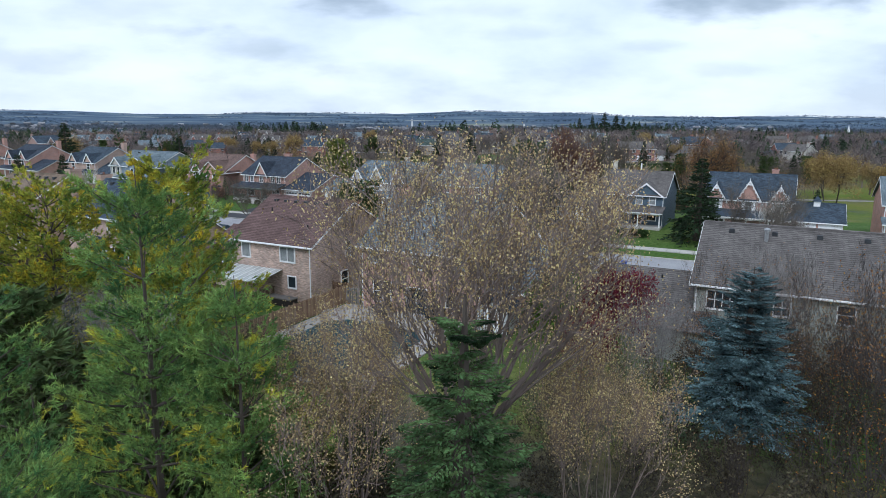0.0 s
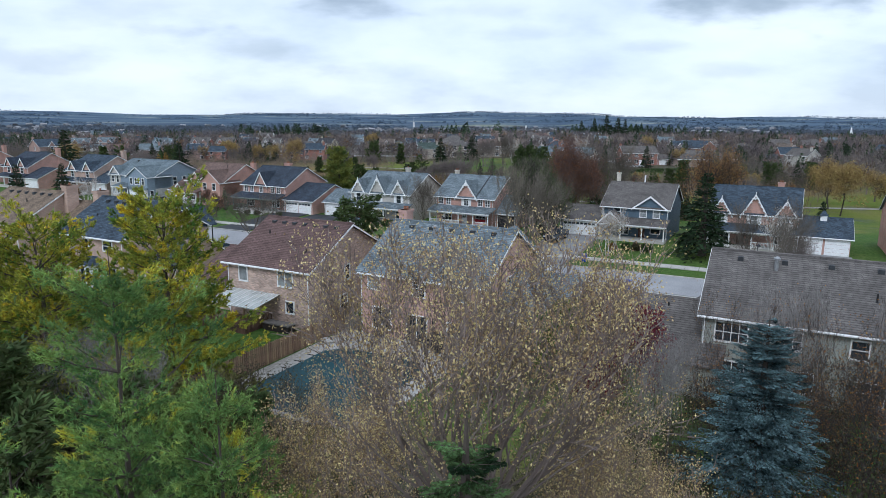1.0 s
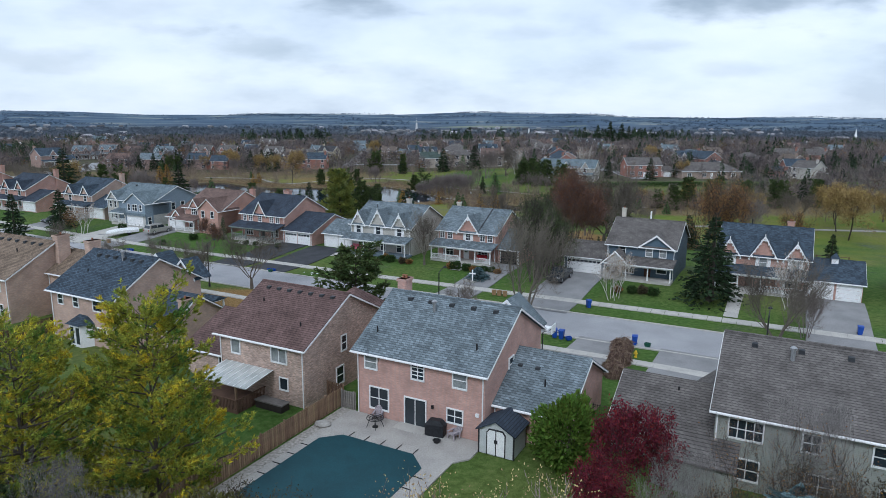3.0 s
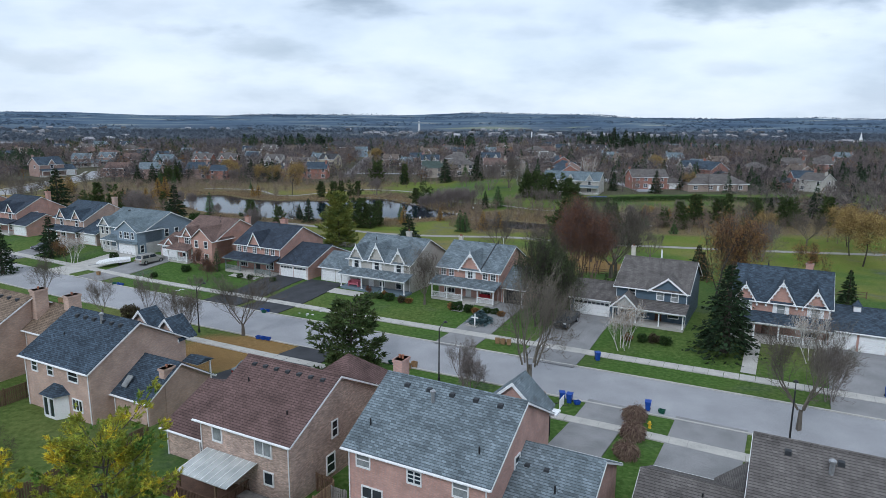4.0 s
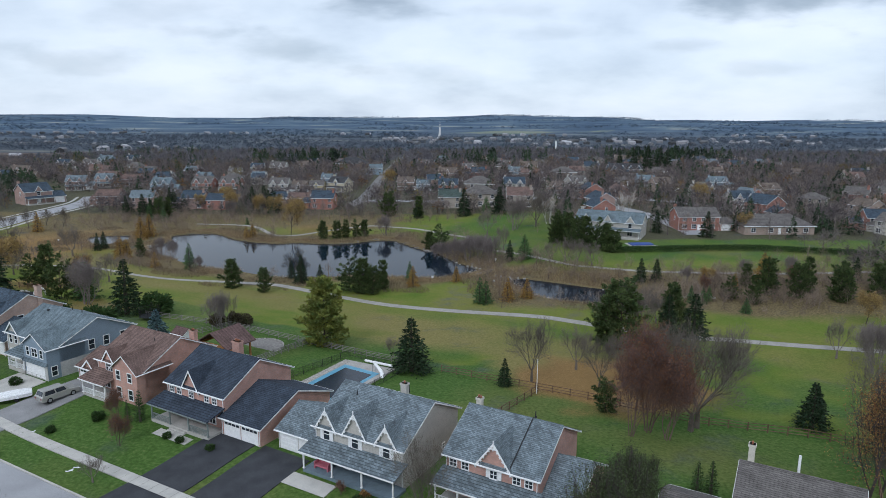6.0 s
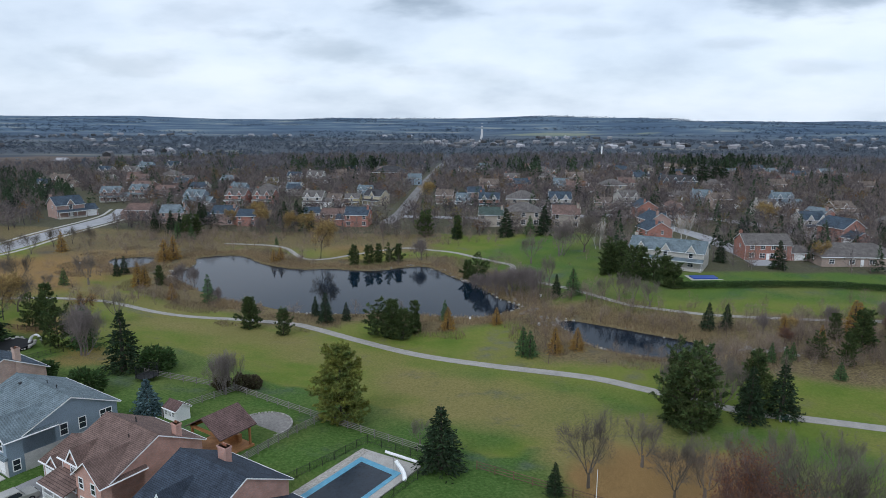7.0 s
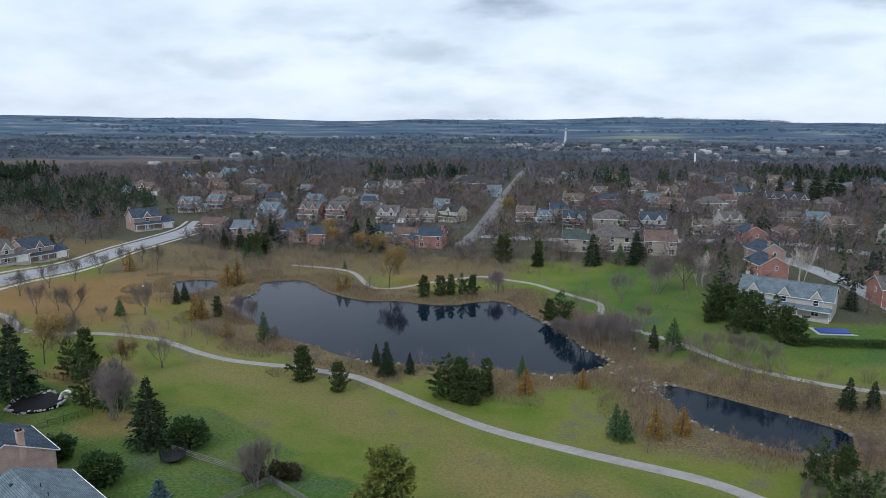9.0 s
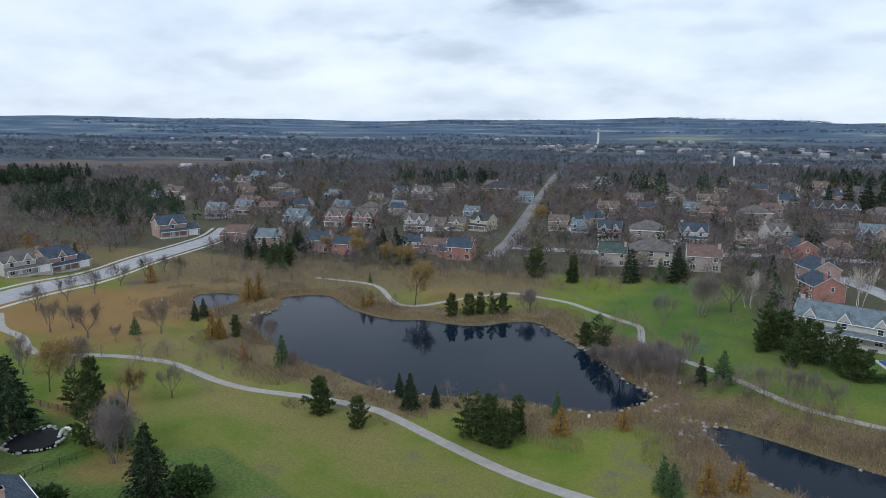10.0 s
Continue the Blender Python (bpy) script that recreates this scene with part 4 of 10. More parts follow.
def house_brown_roof():
    rt = dwelling(-38.2, 48.7, "two-storey mottled brick house with a brown shingle roof", z=2.85)
    x0, x1, y0, y1 = -4.35, 4.35, -5.6, 5.6
    body(rt, x0, x1, y0, y1, 4.95, 7.85, MIXED, R_BROWN)
    body(rt, x0 - 5.2, x0, y0 + 1.1, y1 - 0.5, 2.5, 4.6, MIXED, R_BROWN)
    # front garage wing under a pyramid roof
    part("wall", Shape().box(-4.8, 2.2, y1, y1 + 7.2, -1.4, 2.6), MIXED, rt)
    cx, cy = -1.3, y1 + 3.4
    part("roof", Shape().add([(-5.3, y1 - 2, 2.45), (2.7, y1 - 2, 2.45), (2.7, y1 + 7.7, 2.45), (-5.3, y1 + 7.7, 2.45), (cx, cy, 5.75)], [(0, 1, 4), (1, 2, 4), (2, 3, 4), (3, 0, 4), (3, 2, 1, 0)]), R_BROWN, rt)
    window(rt, "-y", -2.6, y0, 4.0, 0.85, 1.15, 1, 1, blind=True)
    window(rt, "-y", 1.9, y0, 4.0, 1.45, 1.15, 2, 1, blind=True)
    window(rt, "-y", 2.3, y0, 1.7, 0.75, 0.9, 1, 1)
    window(rt, "-y", -5.3, y0 + 1.1, 1.3, 0.85, 1.7, 1, 1, "back_door")
    window(rt, "+x", -0.6, x1, 3.9, 0.6, 1.2)
    window(rt, "+x", -1.2, x1, 1.3, 0.9, 1.4)
    vents(rt, -3.3, 3.5, 7, -0.7, 7.55, ((-2.6, -2.2, 6.65), (2.7, -3.9, 5.75)))
    vents(rt, -4.9, -4.2, 1, 1.0, 4.1)
    # covered deck behind
    part("deck", Shape().box(-6.4, 0.4, y0 - 3.2, y0 - 0.03, -0.4, 0.35), WOOD, rt)
    cover = Shape().prism([(y0 - 3.1, 2.15), (y0 - 0.1, 2.6), (y0 - 0.1, 2.66), (y0 - 3.1, 2.21)], "x", -3.6, 1.3)
    dk = part("deck_awning", cover, mat("translucent_ribbed_awning", (0.5, 0.51, 0.49), (0.34, 0.36, 0.35), 1.2, 0.45), rt, "weathered pale ribbed plastic awning")
    for x in np.linspace(-3.6, 1.3, 9):
        part("awning_rib", Shape().prism([(y0 - 3.12, 2.21), (y0 - 0.1, 2.66), (y0 - 0.1, 2.7), (y0 - 3.12, 2.25)], "x", x - 0.025, x + 0.025), WHITE, dk)
    for x, y in ((-3.4, y0 - 3.0), (0.2, y0 - 3.0)):
        part("deck_post", Shape().box(x - 0.07, x + 0.07, y - 0.07, y + 0.07, -0.4, 2.2), WOOD, rt)
    r = Shape()
    for x in np.arange(-3.4, 0.45, 0.15):
        r.box(x - 0.03, x + 0.03, y0 - 3.22, y0 - 3.18, -0.3, 1.15)
    for y in np.arange(y0 - 3.2, y0 - 0.2, 0.15):
        r.box(0.4, 0.44, y - 0.03, y + 0.03, -0.3, 1.15)
    for x in np.arange(-6.4, -3.4, 0.15):
        r.box(x - 0.03, x + 0.03, y0 - 3.22, y0 - 3.18, -0.3, 1.0)
    r.box(-6.4, 0.46, y0 - 3.26, y0 - 3.14, 1.12, 1.18).box(0.36, 0.48, y0 - 3.2, y0 - 0.1, 1.12, 1.18)
    part("deck_railing", r, WOOD, rt)


def house_navy_roof():
    rt = dwelling(-62.3, 49.6, "two-storey tan brick house with a navy shingle roof", z=2.85)
    x0, x1, y0, y1 = -4.8, 4.7, -5.2, 5.2
    body(rt, x0, x1, y0, y1, 5.1, 8.1, TAN, R_NAVY2)
    body(rt, x1, x1 + 4.6, y0 + 2.2, y1 - 1.2, 2.5, 4.8, TAN, R_NAVY2)
    for a in (-3.3, -0.9, 2.4):
        window(rt, "-y", a, y0, 4.2, 0.75 if a < 2 else 1.3, 0.95, 1, 2)
    window(rt, "-y", 2.7, y0, 1.5, 1.3, 1.0, 3, 1)
    vents(rt, -3.0, 3.4, 6, -0.8, 7.8, ((-2.2, -2.8, 6.3),), (0.8, -0.9, 7.8))
    gable(rt, -1.0, 4.0, y1 - 0.5, 5.2, 7.2, y1 + 1.4, TAN, R_NAVY2)
    gable(rt, 2.9, 3.4, y1 - 0.5, 5.2, 6.9, y1 + 1.4, TAN, R_NAVY2)
    # bay at the back
    part("bay", Shape().prism([(-1.3, y0 - 0.02), (-0.8, y0 - 1.0), (0.9, y0 - 1.0), (1.4, y0 - 0.02)], "z", -0.6, 2.3), WHITE, rt)
    part("bay_roof", Shape().add([(-1.6, y0, 2.3), (-1.0, y0 - 1.3, 2.3), (1.1, y0 - 1.3, 2.3), (1.7, y0, 2.3), (-0.6, y0, 3.0), (0.7, y0, 3.0)], [(0, 1, 4), (1, 2, 5, 4), (2, 3, 5), (3, 2, 1, 0)]), R_NAVY2, rt)
    for a in (-0.35, 0.5):
        window(rt, "-y", a, y0 - 1.0, 1.2, 0.6, 1.7, 1, 1)
    chimney(rt, x1 + 4.3, -0.6, -0.6, 4.75, TAN, 0.7, 1.2, 1)
    part("skylight", Shape().prism([(y0 + 2.4, 3.0), (y0 + 3.2, 3.75), (y0 + 3.2, 3.85), (y0 + 2.4, 3.1)], "x", x1 + 0.8, x1 + 1.5), CURTAIN, rt)
    part("side_porch", Shape().box(x1, x1 + 2.0, y1 - 0.4, y1 + 1.4, 2.6, 2.75), WHITE, rt)
    part("porch_roof", Shape().prism([(y1 - 0.6, 2.75), (y1 + 1.6, 2.75), (y1 + 0.5, 3.2)], "x", x1, x1 + 2.2), R_NAVY2, rt)
    part("porch_post", Shape().box(x1 + 1.8, x1 + 1.95, y1 + 1.2, y1 + 1.35, -1, 2.6), WHITE, rt)


def house_tan_roof():
    rt = dwelling(-79.5, 50.0, "two-storey tan brick house with a faded tan shingle roof", z=2.85)
    x0, x1, y0, y1 = -5.5, 4.6, -5.5, 5.5
    body(rt, x0, x1, y0, y1, 5.1, 8.1, TAN, R_TAN)
    body(rt, x1, x1 + 3.2, y0 + 4.5, y1 - 0.5, 5.0, 6.9, TAN, R_TAN)
    chimney(rt, x1 + 0.35, 0.6, -0.6, 8.9, TAN, 0.9, 1.4, 1)
    chimney(rt, x1 + 3.5, 2.2, -0.6, 8.3, TAN, 0.9, 1.4, 1)
    vents(rt, -4.0, 3.5, 6, -0.8, 7.8, ((1.2, -2.2, 6.9),))
    for a in (-3.5, 0, 2.8):
        window(rt, "-y", a, y0, 4.1, 0.9, 1.1)
        window(rt, "-y", a, y0, 1.4, 1.1, 1.2, 2, 2)


def house_sage():
    rt = dwelling(1.3, 54.5, "two-storey sage siding house with a taupe shingle roof", z=2.0)
    x0, x1, y0, y1 = -6.6, 7.2, -5.9, 5.9
    body(rt, x0, x1, y0, y1, 5.15, 8.35, SAGE, R_TAUPE)
    body(rt, x0 - 6.6, x0, y0 + 0.6, y1 - 2.2, 2.4, 4.5, SAGE, R_TAUPE)
    gable(rt, x0 - 0.5, 3.6, -0.2, 2.7, 4.3, 4.0, SAGE, R_TAUPE)
    for a, w, h, nx in ((-4.8, 1.9, 1.2, 4), (-1.2, 0.9, 1.1, 2), (2.4, 0.9, 1.1, 1), (5.6, 0.9, 1.1, 1)):
        window(rt, "-y", a, y0, 4.05, w, h, nx, 2)
    for a in (-4.6, -0.6, 3.2):
        window(rt, "-y", a, y0, 1.4, 1.4, 1.3, 2, 2)
    part("lean_to_roof", Shape().prism([(y0 - 2.6, 2.2), (y0, 3.0), (y0, 3.1), (y0 - 2.6, 2.3)], "x", x0 - 3.5, x0 + 1.6), R_TAUPE, rt)
    part("lean_to_wall", Shape().box(x0 - 3.3, x0 + 1.4, y0 - 2.3, y0 - 0.02, -0.4, 2.25), SAGE, rt)
    vents(rt, -4.9, 6.3, 5, -0.9, 8.0, ((3.2, -3.5, 6.6), (-9.4, -1.8, 3.9)), (-2.6, -1.6, 7.6))
    vents(rt, x0 - 1.6, x0 - 1.0, 1, -1.2, 4.1)


# far row, seen from the street
def house_pale_gables():
    rt = dwelling(-63.3, 104.6, "two-storey pale grey house with three pointed gables", z=2.0)
    x0, x1, y0, y1 = -6.0, 6.0, -6.0, 6.0
    body(rt, x0, x1, y0, y1, 4.85, 7.9, PALE, R_GREY)
    body(rt, x0 - 6.2, x0, y0 + 0.4, y1 - 3.5, 2.55, 4.4, PALE, R_GREY)
    for xc, w, zp in ((-4.3, 2.5, 7.0), (-0.3, 2.9, 7.5), (3.9, 2.5, 7.0)):
        gable(rt, xc, w, y0, 5.0, zp, y0 + 4.2, PALE, R_GREY, lace=5)
        window(rt, "-y", xc, y0 - 0.08, 4.05, 0.85, 1.35, 1, 2, shutters=WHITE)
    porch(rt, x0, x1 + 0.3, y0 - 2.4, y0 - 0.01, 3.25, 2.55, R_GREY, 4, 0.45, rail=False, deck=mat("blue_painted_deck", (0.17, 0.22, 0.26), (0.13, 0.17, 0.2), 2, 0.6))
    for a in (-4.0, 0.6, 3.8):
        window(rt, "-y", a, y0, 1.45, 0.9, 1.6, 1, 2)
    part("front_door", Shape().box(-2.0, -1.05, y0 - 0.06, y0, 0.45, 2.5), WHITE, rt)
    garage_door(rt, x0 - 5.8, x0 - 3.3, y0 + 0.4, 2.15)
    garage_door(rt, x0 - 2.9, x0 - 0.4, y0 + 0.4, 2.15)
    chimney(rt, 1.5, 1.2, 5.5, 8.8, PALE, 0.8, 0.6, 1)
    vents(rt, 0, 0, 0, 0, 0, ((1.6, 2.0, 7.6), (-3.4, -1.5, 7.3)))
    window(rt, "+x", 2.5, x1, 1.5, 0.5, 0.6)
    chair = mat("faded_pink_cushion", (0.5, 0.16, 0.2), (0.4, 0.12, 0.16), 3, 0.8)
    part("porch_bench", Shape().box(-4.9, -3.0, y0 - 1.7, y0 - 1.0, 0.75, 0.95).box(-4.9, -3.0, y0 - 1.05, y0 - 0.9, 0.95, 1.5).box(-4.95, -4.8, y0 - 1.7, y0 - 0.9, 0.45, 1.25).box(-3.1, -2.95, y0 - 1.7, y0 - 0.9, 0.45, 1.25), chair, rt, "faded pink porch bench")


def house_pink_gable():
    rt = dwelling(-48.0, 106.2, "two-storey salmon brick house with a verandah and lace gable", z=2.0)
    x0, x1, y0, y1 = -5.2, 5.2, -5.7, 5.9
    body(rt, x0, x1, y0, y1, 4.85, 7.9, PINK2, R_GREY)
    body(rt, x1, x1 + 3.7, y0 + 0.9, y1 - 1.8, 2.55, 4.9, PINK2, R_GREY)
    gable(rt, 0.4, 3.6, y0, 4.9, 7.4, y0 + 4.2, PINK2, R_GREY, lace=7)
    part("roof_divider", Shape().prism([(y0 - 0.3, 4.9), (0.1, 8.1), (0.1, 8.2), (y0 - 0.3, 5.0)], "x", 2.1, 2.2), BLACK, rt)
    window(rt, "-y", 0.4, y0 - 0.08, 4.15, 0.75, 1.25, 2, 3, shutters=WHITE)
    for a in (-4.3, -2.9, 2.9, 4.2):
        window(rt, "-y", a, y0, 4.15, 0.75, 1.15, 2, 3)
    porch(rt, x0, x1 + 0.2, y0 - 2.5, y0 - 0.01, 3.3, 2.6, R_GREY, 5, 0.45, gap=2)
    window(rt, "-y", -3.2, y0, 1.5, 1.7, 1.4, 3, 2)
    window(rt, "-y", 3.0, y0, 1.5, 1.6, 1.3, 3, 2)
    d = part("front_door", Shape().box(-0.4, 0.55, y0 - 0.06, y0, 0.45, 2.5), WHITE, rt)
    wr = Shape()
    for k in range(12):
        a, b = 2 * math.pi * k / 12, 2 * math.pi * (k + 1) / 12
        wr.tube((0.07 + 0.22 * math.cos(a), y0 - 0.1, 1.8 + 0.22 * math.sin(a)), (0.07 + 0.22 * math.cos(b), y0 - 0.1, 1.8 + 0.22 * math.sin(b)), 0.06, 0.06, 5)
    part("wreath", wr, CEDAR, d)
    garage_door(rt, x1 + 0.5, x1 + 3.3, y0 + 0.9, 2.2, dark=True)
    chimney(rt, -4.5, 0.7, 6.0, 8.7, CREAM, 0.6, 0.6, 2)
    vents(rt, 0, 0, 0, 0, 0, ((1.9, 1.4, 7.7),))
    part("porch_cushion", Shape().box(2.4, 4.2, y0 - 1.6, y0 - 1.0, 0.85, 1.0).box(2.4, 4.2, y0 - 1.0, y0 - 0.85, 1.0, 1.5), mat("red_cushion", (0.35, 0.03, 0.04), (0.25, 0.02, 0.03), 3, 0.8), rt, "red cushioned porch settee")


def house_blue():
    rt = dwelling(-20.8, 108.2, "two-storey slate-blue siding house with a taupe roof", z=2.0)
    x0, x1, y0, y1 = -4.8, 4.8, -6.0, 6.0
    body(rt, x0, x1, y0, y1, 4.85, 7.85, BLUE, R_TAUPE)
    body(rt, x0 - 6.4, x0, y0 - 0.5, y1 - 4.5, 2.55, 4.2, BLUE, R_TAUPE)
    gable(rt, 2.2, 4.8, y0, 4.8, 6.6, y0 + 3.6, BLUE, R_TAUPE)
    for a in (1.25, 3.15):
        window(rt, "-y", a, y0 - 0.08, 4.1, 0.85, 1.15, 1, 2, blind=True)
    window(rt, "-y", -2.6, y0, 4.1, 0.9, 1.1)
    porch(rt, x0 + 0.2, x1, y0 - 2.6, y0 - 0.01, 3.2, 2.5, R_TAUPE, 4, 0.45, rail=False)
    gable(rt, x0 + 1.9, 3.7, y0 - 2.75, 2.55, 4.35, y0 - 0.3, GREYSTONE, R_TAUPE)
    window(rt, "-y", 3.1, y0, 1.6, 1.3, 0.9, 1, 1)
    window(rt, "-y", -1.5, y0, 1.5, 1.4, 1.4, 2, 2)
    part("front_door", Shape().box(0.7, 1.6, y0 - 0.06, y0, 0.45, 2.5), mat("brown_door", (0.12, 0.06, 0.04), (0.08, 0.04, 0.03), 2, 0.6), rt)
    garage_door(rt, x0 - 5.75, x0 - 0.75, y0 - 0.5, 2.2, lights=8)
    chimney(rt, -4.2, 1.2, 5.0, 9.3, CREAM, 0.55, 0.6, 1)
    part("vent_pipe", Shape().tube((-0.2, 1.6, 7.2), (-0.2, 1.6, 9.0), 0.12, 0.12, 8), WHITE, rt)


def house_three_gables():
    rt = dwelling(-4.9, 110.0, "two-storey pink brick house with three lace gables and navy roof", z=2.0)
    x0, x1, y0, y1 = -5.6, 5.6, -6.6, 6.6
    body(rt, x0, x1, y0, y1, 4.85, 8.0, PINK2, R_NAVY2)
    body(rt, x1, x1 + 6.2, y0 - 0.9, y1 - 5.0, 2.55, 4.5, PINK2, R_NAVY2)
    for xc, w, zp in ((-4.2, 2.6, 6.9), (0.1, 3.2, 7.6), (4.0, 2.6, 6.9)):
        gable(rt, xc, w, y0, 4.8, zp, y0 + 4.6, PINK2, R_NAVY2, lace=6)
        window(rt, "-y", xc, y0 - 0.08, 4.0, 0.9, 1.3, 1, 2, shutters=WHITE, blind=True)
    porch(rt, x0, x1 + 0.2, y0 - 2.6, y0 - 0.01, 3.35, 2.6, R_NAVY2, 5, 0.45, gap=1)
    for a in (-3.8, 3.6):
        window(rt, "-y", a, y0, 1.5, 1.6, 1.3, 3, 2)
    part("front_door", Shape().box(-1.9, -1.0, y0 - 0.06, y0, 0.45, 2.5), mat("brown_door", (0.12, 0.06, 0.04)), rt)
    garage_door(rt, x1 + 0.4, x1 + 2.9, y0 - 0.9, 2.15)
    garage_door(rt, x1 + 3.4, x1 + 5.9, y0 - 0.9, 2.15)
    c = part("cupola", Shape().box(x1 + 2.6, x1 + 3.4, -4.0, -3.2, 3.9, 4.9), WHITE, rt)
    part("cupola_roof", Shape().add([(x1 + 2.45, -4.15, 4.9), (x1 + 3.55, -4.15, 4.9), (x1 + 3.55, -3.05, 4.9), (x1 + 2.45, -3.05, 4.9), (x1 + 3.0, -3.6, 5.7)], [(0, 1, 4), (1, 2, 4), (2, 3, 4), (3, 0, 4), (3, 2, 1, 0)]), R_NAVY2, c)
    vents(rt, 0, 0, 0, 0, 0, ((-2.0, 1.0, 8.2),))
    chimney(rt, 3.0, 1.8, 6.0, 8.7, PINK2, 0.9, 0.6, 2)


def house_navy_pink():
    rt = dwelling(-89.2, 104.3, "two-storey salmon brick house with a navy roof and verandah", z=2.0)
    x0, x1, y0, y1 = -5.3, 5.3, -6.0, 6.0
    body(rt, x0, x1, y0, y1, 4.85, 7.9, PINK2, R_NAVY)
    body(rt, x1, x1 + 6.6, y0 - 0.5, y1 + 0.4, 2.55, 5.0, PINK2, R_NAVY)
    gable(rt, -0.6, 2.9, y0, 4.8, 7.2, y0 + 4.0, PINK2, R_NAVY)
    for a in (-4.4, -3.0, -0.6, 2.2, 3.6):
        window(rt, "-y", a, y0 - (0.08 if a == -0.6 else 0), 4.1, 0.75, 1.15, 2, 3)
    porch(rt, x0 - 0.3, x1 - 0.2, y0 - 2.6, y0 - 0.01, 3.3, 2.55, R_NAVY, 4, 0.45, railing=mat("grey_green_railing", (0.22, 0.25, 0.24), (0.17, 0.2, 0.19), 3, 0.6), gap=1)
    for a in (-3.4, 2.8):
        window(rt, "-y", a, y0, 1.5, 1.6, 1.3, 3, 2)
    part("front_door", Shape().box(-0.5, 0.45, y0 - 0.06, y0, 0.45, 2.5), BLACK, rt)
    garage_door(rt, x1 + 0.5, x1 + 3.1, y0 - 0.5, 2.15, lights=4)
    garage_door(rt, x1 + 3.5, x1 + 6.1, y0 - 0.5, 2.15, lights=4)
    chimney(rt, -1.2, 2.6, 6.0, 8.5, PINK2, 1.4, 0.8, 3)


def house_red_brown():
    rt = dwelling(-105.2, 104.8, "two-storey salmon brick house with a red-brown roof", z=2.0)
    x0, x1, y0, y1 = -5.2, 5.2, -6.0, 6.0
    body(rt, x0, x1, y0, y1, 4.85, 7.9, PINK2, R_REDBROWN)
    body(rt, x1 - 5.2, x1, y0 - 1.2, y0 + 4.0, 4.85, 6.9, PINK2, R_REDBROWN, axis="y")
    gable(rt, -2.4, 2.5, y0, 4.85, 6.5, y0 + 3.0, PINK2, R_REDBROWN)
    body(rt, x0 - 5.4, x0, y0 + 0.2, y1 - 4.0, 2.55, 4.2, PINK2, R_REDBROWN)
    gable(rt, x0 - 2.6, 2.6, y0 + 0.2, 2.6, 3.9, y0 + 2.2, PINK2, R_REDBROWN)
    window(rt, "-y", -2.4, y0 - 0.08, 4.0, 1.5, 1.2, 3, 2)
    for a in (1.2, 3.7):
        window(rt, "-y", a, y0 - 1.2, 3.9, 0.8, 1.25)
        window(rt, "-y", a, y0 - 1.2, 1.4, 0.9, 1.4)
    porch(rt, x0 - 0.2, -0.1, y0 - 2.6, y0 - 0.01, 3.3, 2.5, R_REDBROWN, 3, 0.4)
    window(rt, "-y", -3.4, y0, 1.4, 1.4, 1.3, 2, 2)
    part("front_door", Shape().box(-1.8, -0.9, y0 - 0.06, y0, 0.4, 2.45), WHITE, rt)
    garage_door(rt, x0 - 4.9, x0 - 0.6, y0 + 0.2, 2.15, lights=6)
    vents(rt, 0, 0, 0, 0, 0, ((-1.0, 1.2, 7.6), (1.8, -1.5, 7.2)))
    chimney(rt, 4.6, 3.0, 5.0, 8.1, PINK2, 1.0, 0.7, 2)


def house_blue_grey():
    rt = dwelling(-126.6, 104.4, "two-storey blue-grey siding house with a steel-blue roof", z=2.1)
    x0, x1, y0, y1 = -7.2, 7.2, -6.0, 6.6
    body(rt, x0, x1, y0, y1, 4.95, 7.8, BLUEGREY, R_STEEL)
    part("stone_base", Shape().box(x1, x1 + 0.06, y0, y1, -0.5, 2.35), GREYSTONE, rt)
    body(rt, x1 - 6.0, x1, y0 - 2.0, y0 + 4.0, 4.95, 6.9, BLUEGREY, R_STEEL, axis="y")
    part("stone_base", Shape().box(x1 - 6.02, x1 + 0.05, y0 - 2.06, y0 - 2.0, -0.5, 0.5).box(x1 - 0.7, x1 + 0.05, y0 - 2.06, y0 - 2.0, 0.5, 2.3), GREYSTONE, rt)
    part("skirt_roof", Shape().prism([(y0 - 2.5, 2.35), (y0 - 2.0, 2.75), (y0 - 2.0, 2.35)], "x", x1 - 6.3, x1 + 0.2), R_STEEL, rt)
    for a, w in ((x1 - 4.8, 0.7), (x1 - 3.0, 1.4), (x1 - 1.2, 0.7)):
        window(rt, "-y", a, y0 - 2.0, 3.95, w, 1.25, 2 if w > 1 else 1, 2)
    garage_door(rt, x1 - 5.5, x1 - 0.8, y0 - 2.0, 2.2)
    gable(rt, x0 + 1.9, 3.4, y0, 4.9, 6.7, y0 + 3.5, PALE, R_STEEL, drop=4.8)
    for a in (x0 + 1.2, x0 + 2.7):
        window(rt, "-y", a, y0 - 0.08, 3.9, 0.7, 1.3, 1, 2)
        window(rt, "-y", a, y0 - 0.08, 1.4, 0.75, 1.4, 1, 2)
    porch(rt, x0 + 3.8, x1 - 6.1, y0 - 2.2, y0 - 0.01, 3.1, 2.5, R_STEEL, 3, 0.5)
    part("front_door", Shape().box(-2.2, -1.2, y0 - 0.06, y0, 0.5, 2.55), BLACK, rt)
    for a, w, z in ((-0.9, 0.9, 3.7), (1.6, 0.9, 3.7), (4.9, 1.6, 3.8)):
        window(rt, "+x", a, x1, z, w, 1.5 if w < 1 else 1.2, 1 if w < 1 else 2, 2)
    window(rt, "+x", y0 - 1.0, x1, 1.3, 0.8, 1.4)
    vents(rt, -4, -4, 1, -0.8, 7.5, ((2.0, 1.2, 7.5), (-1.0, 1.4, 7.4)))


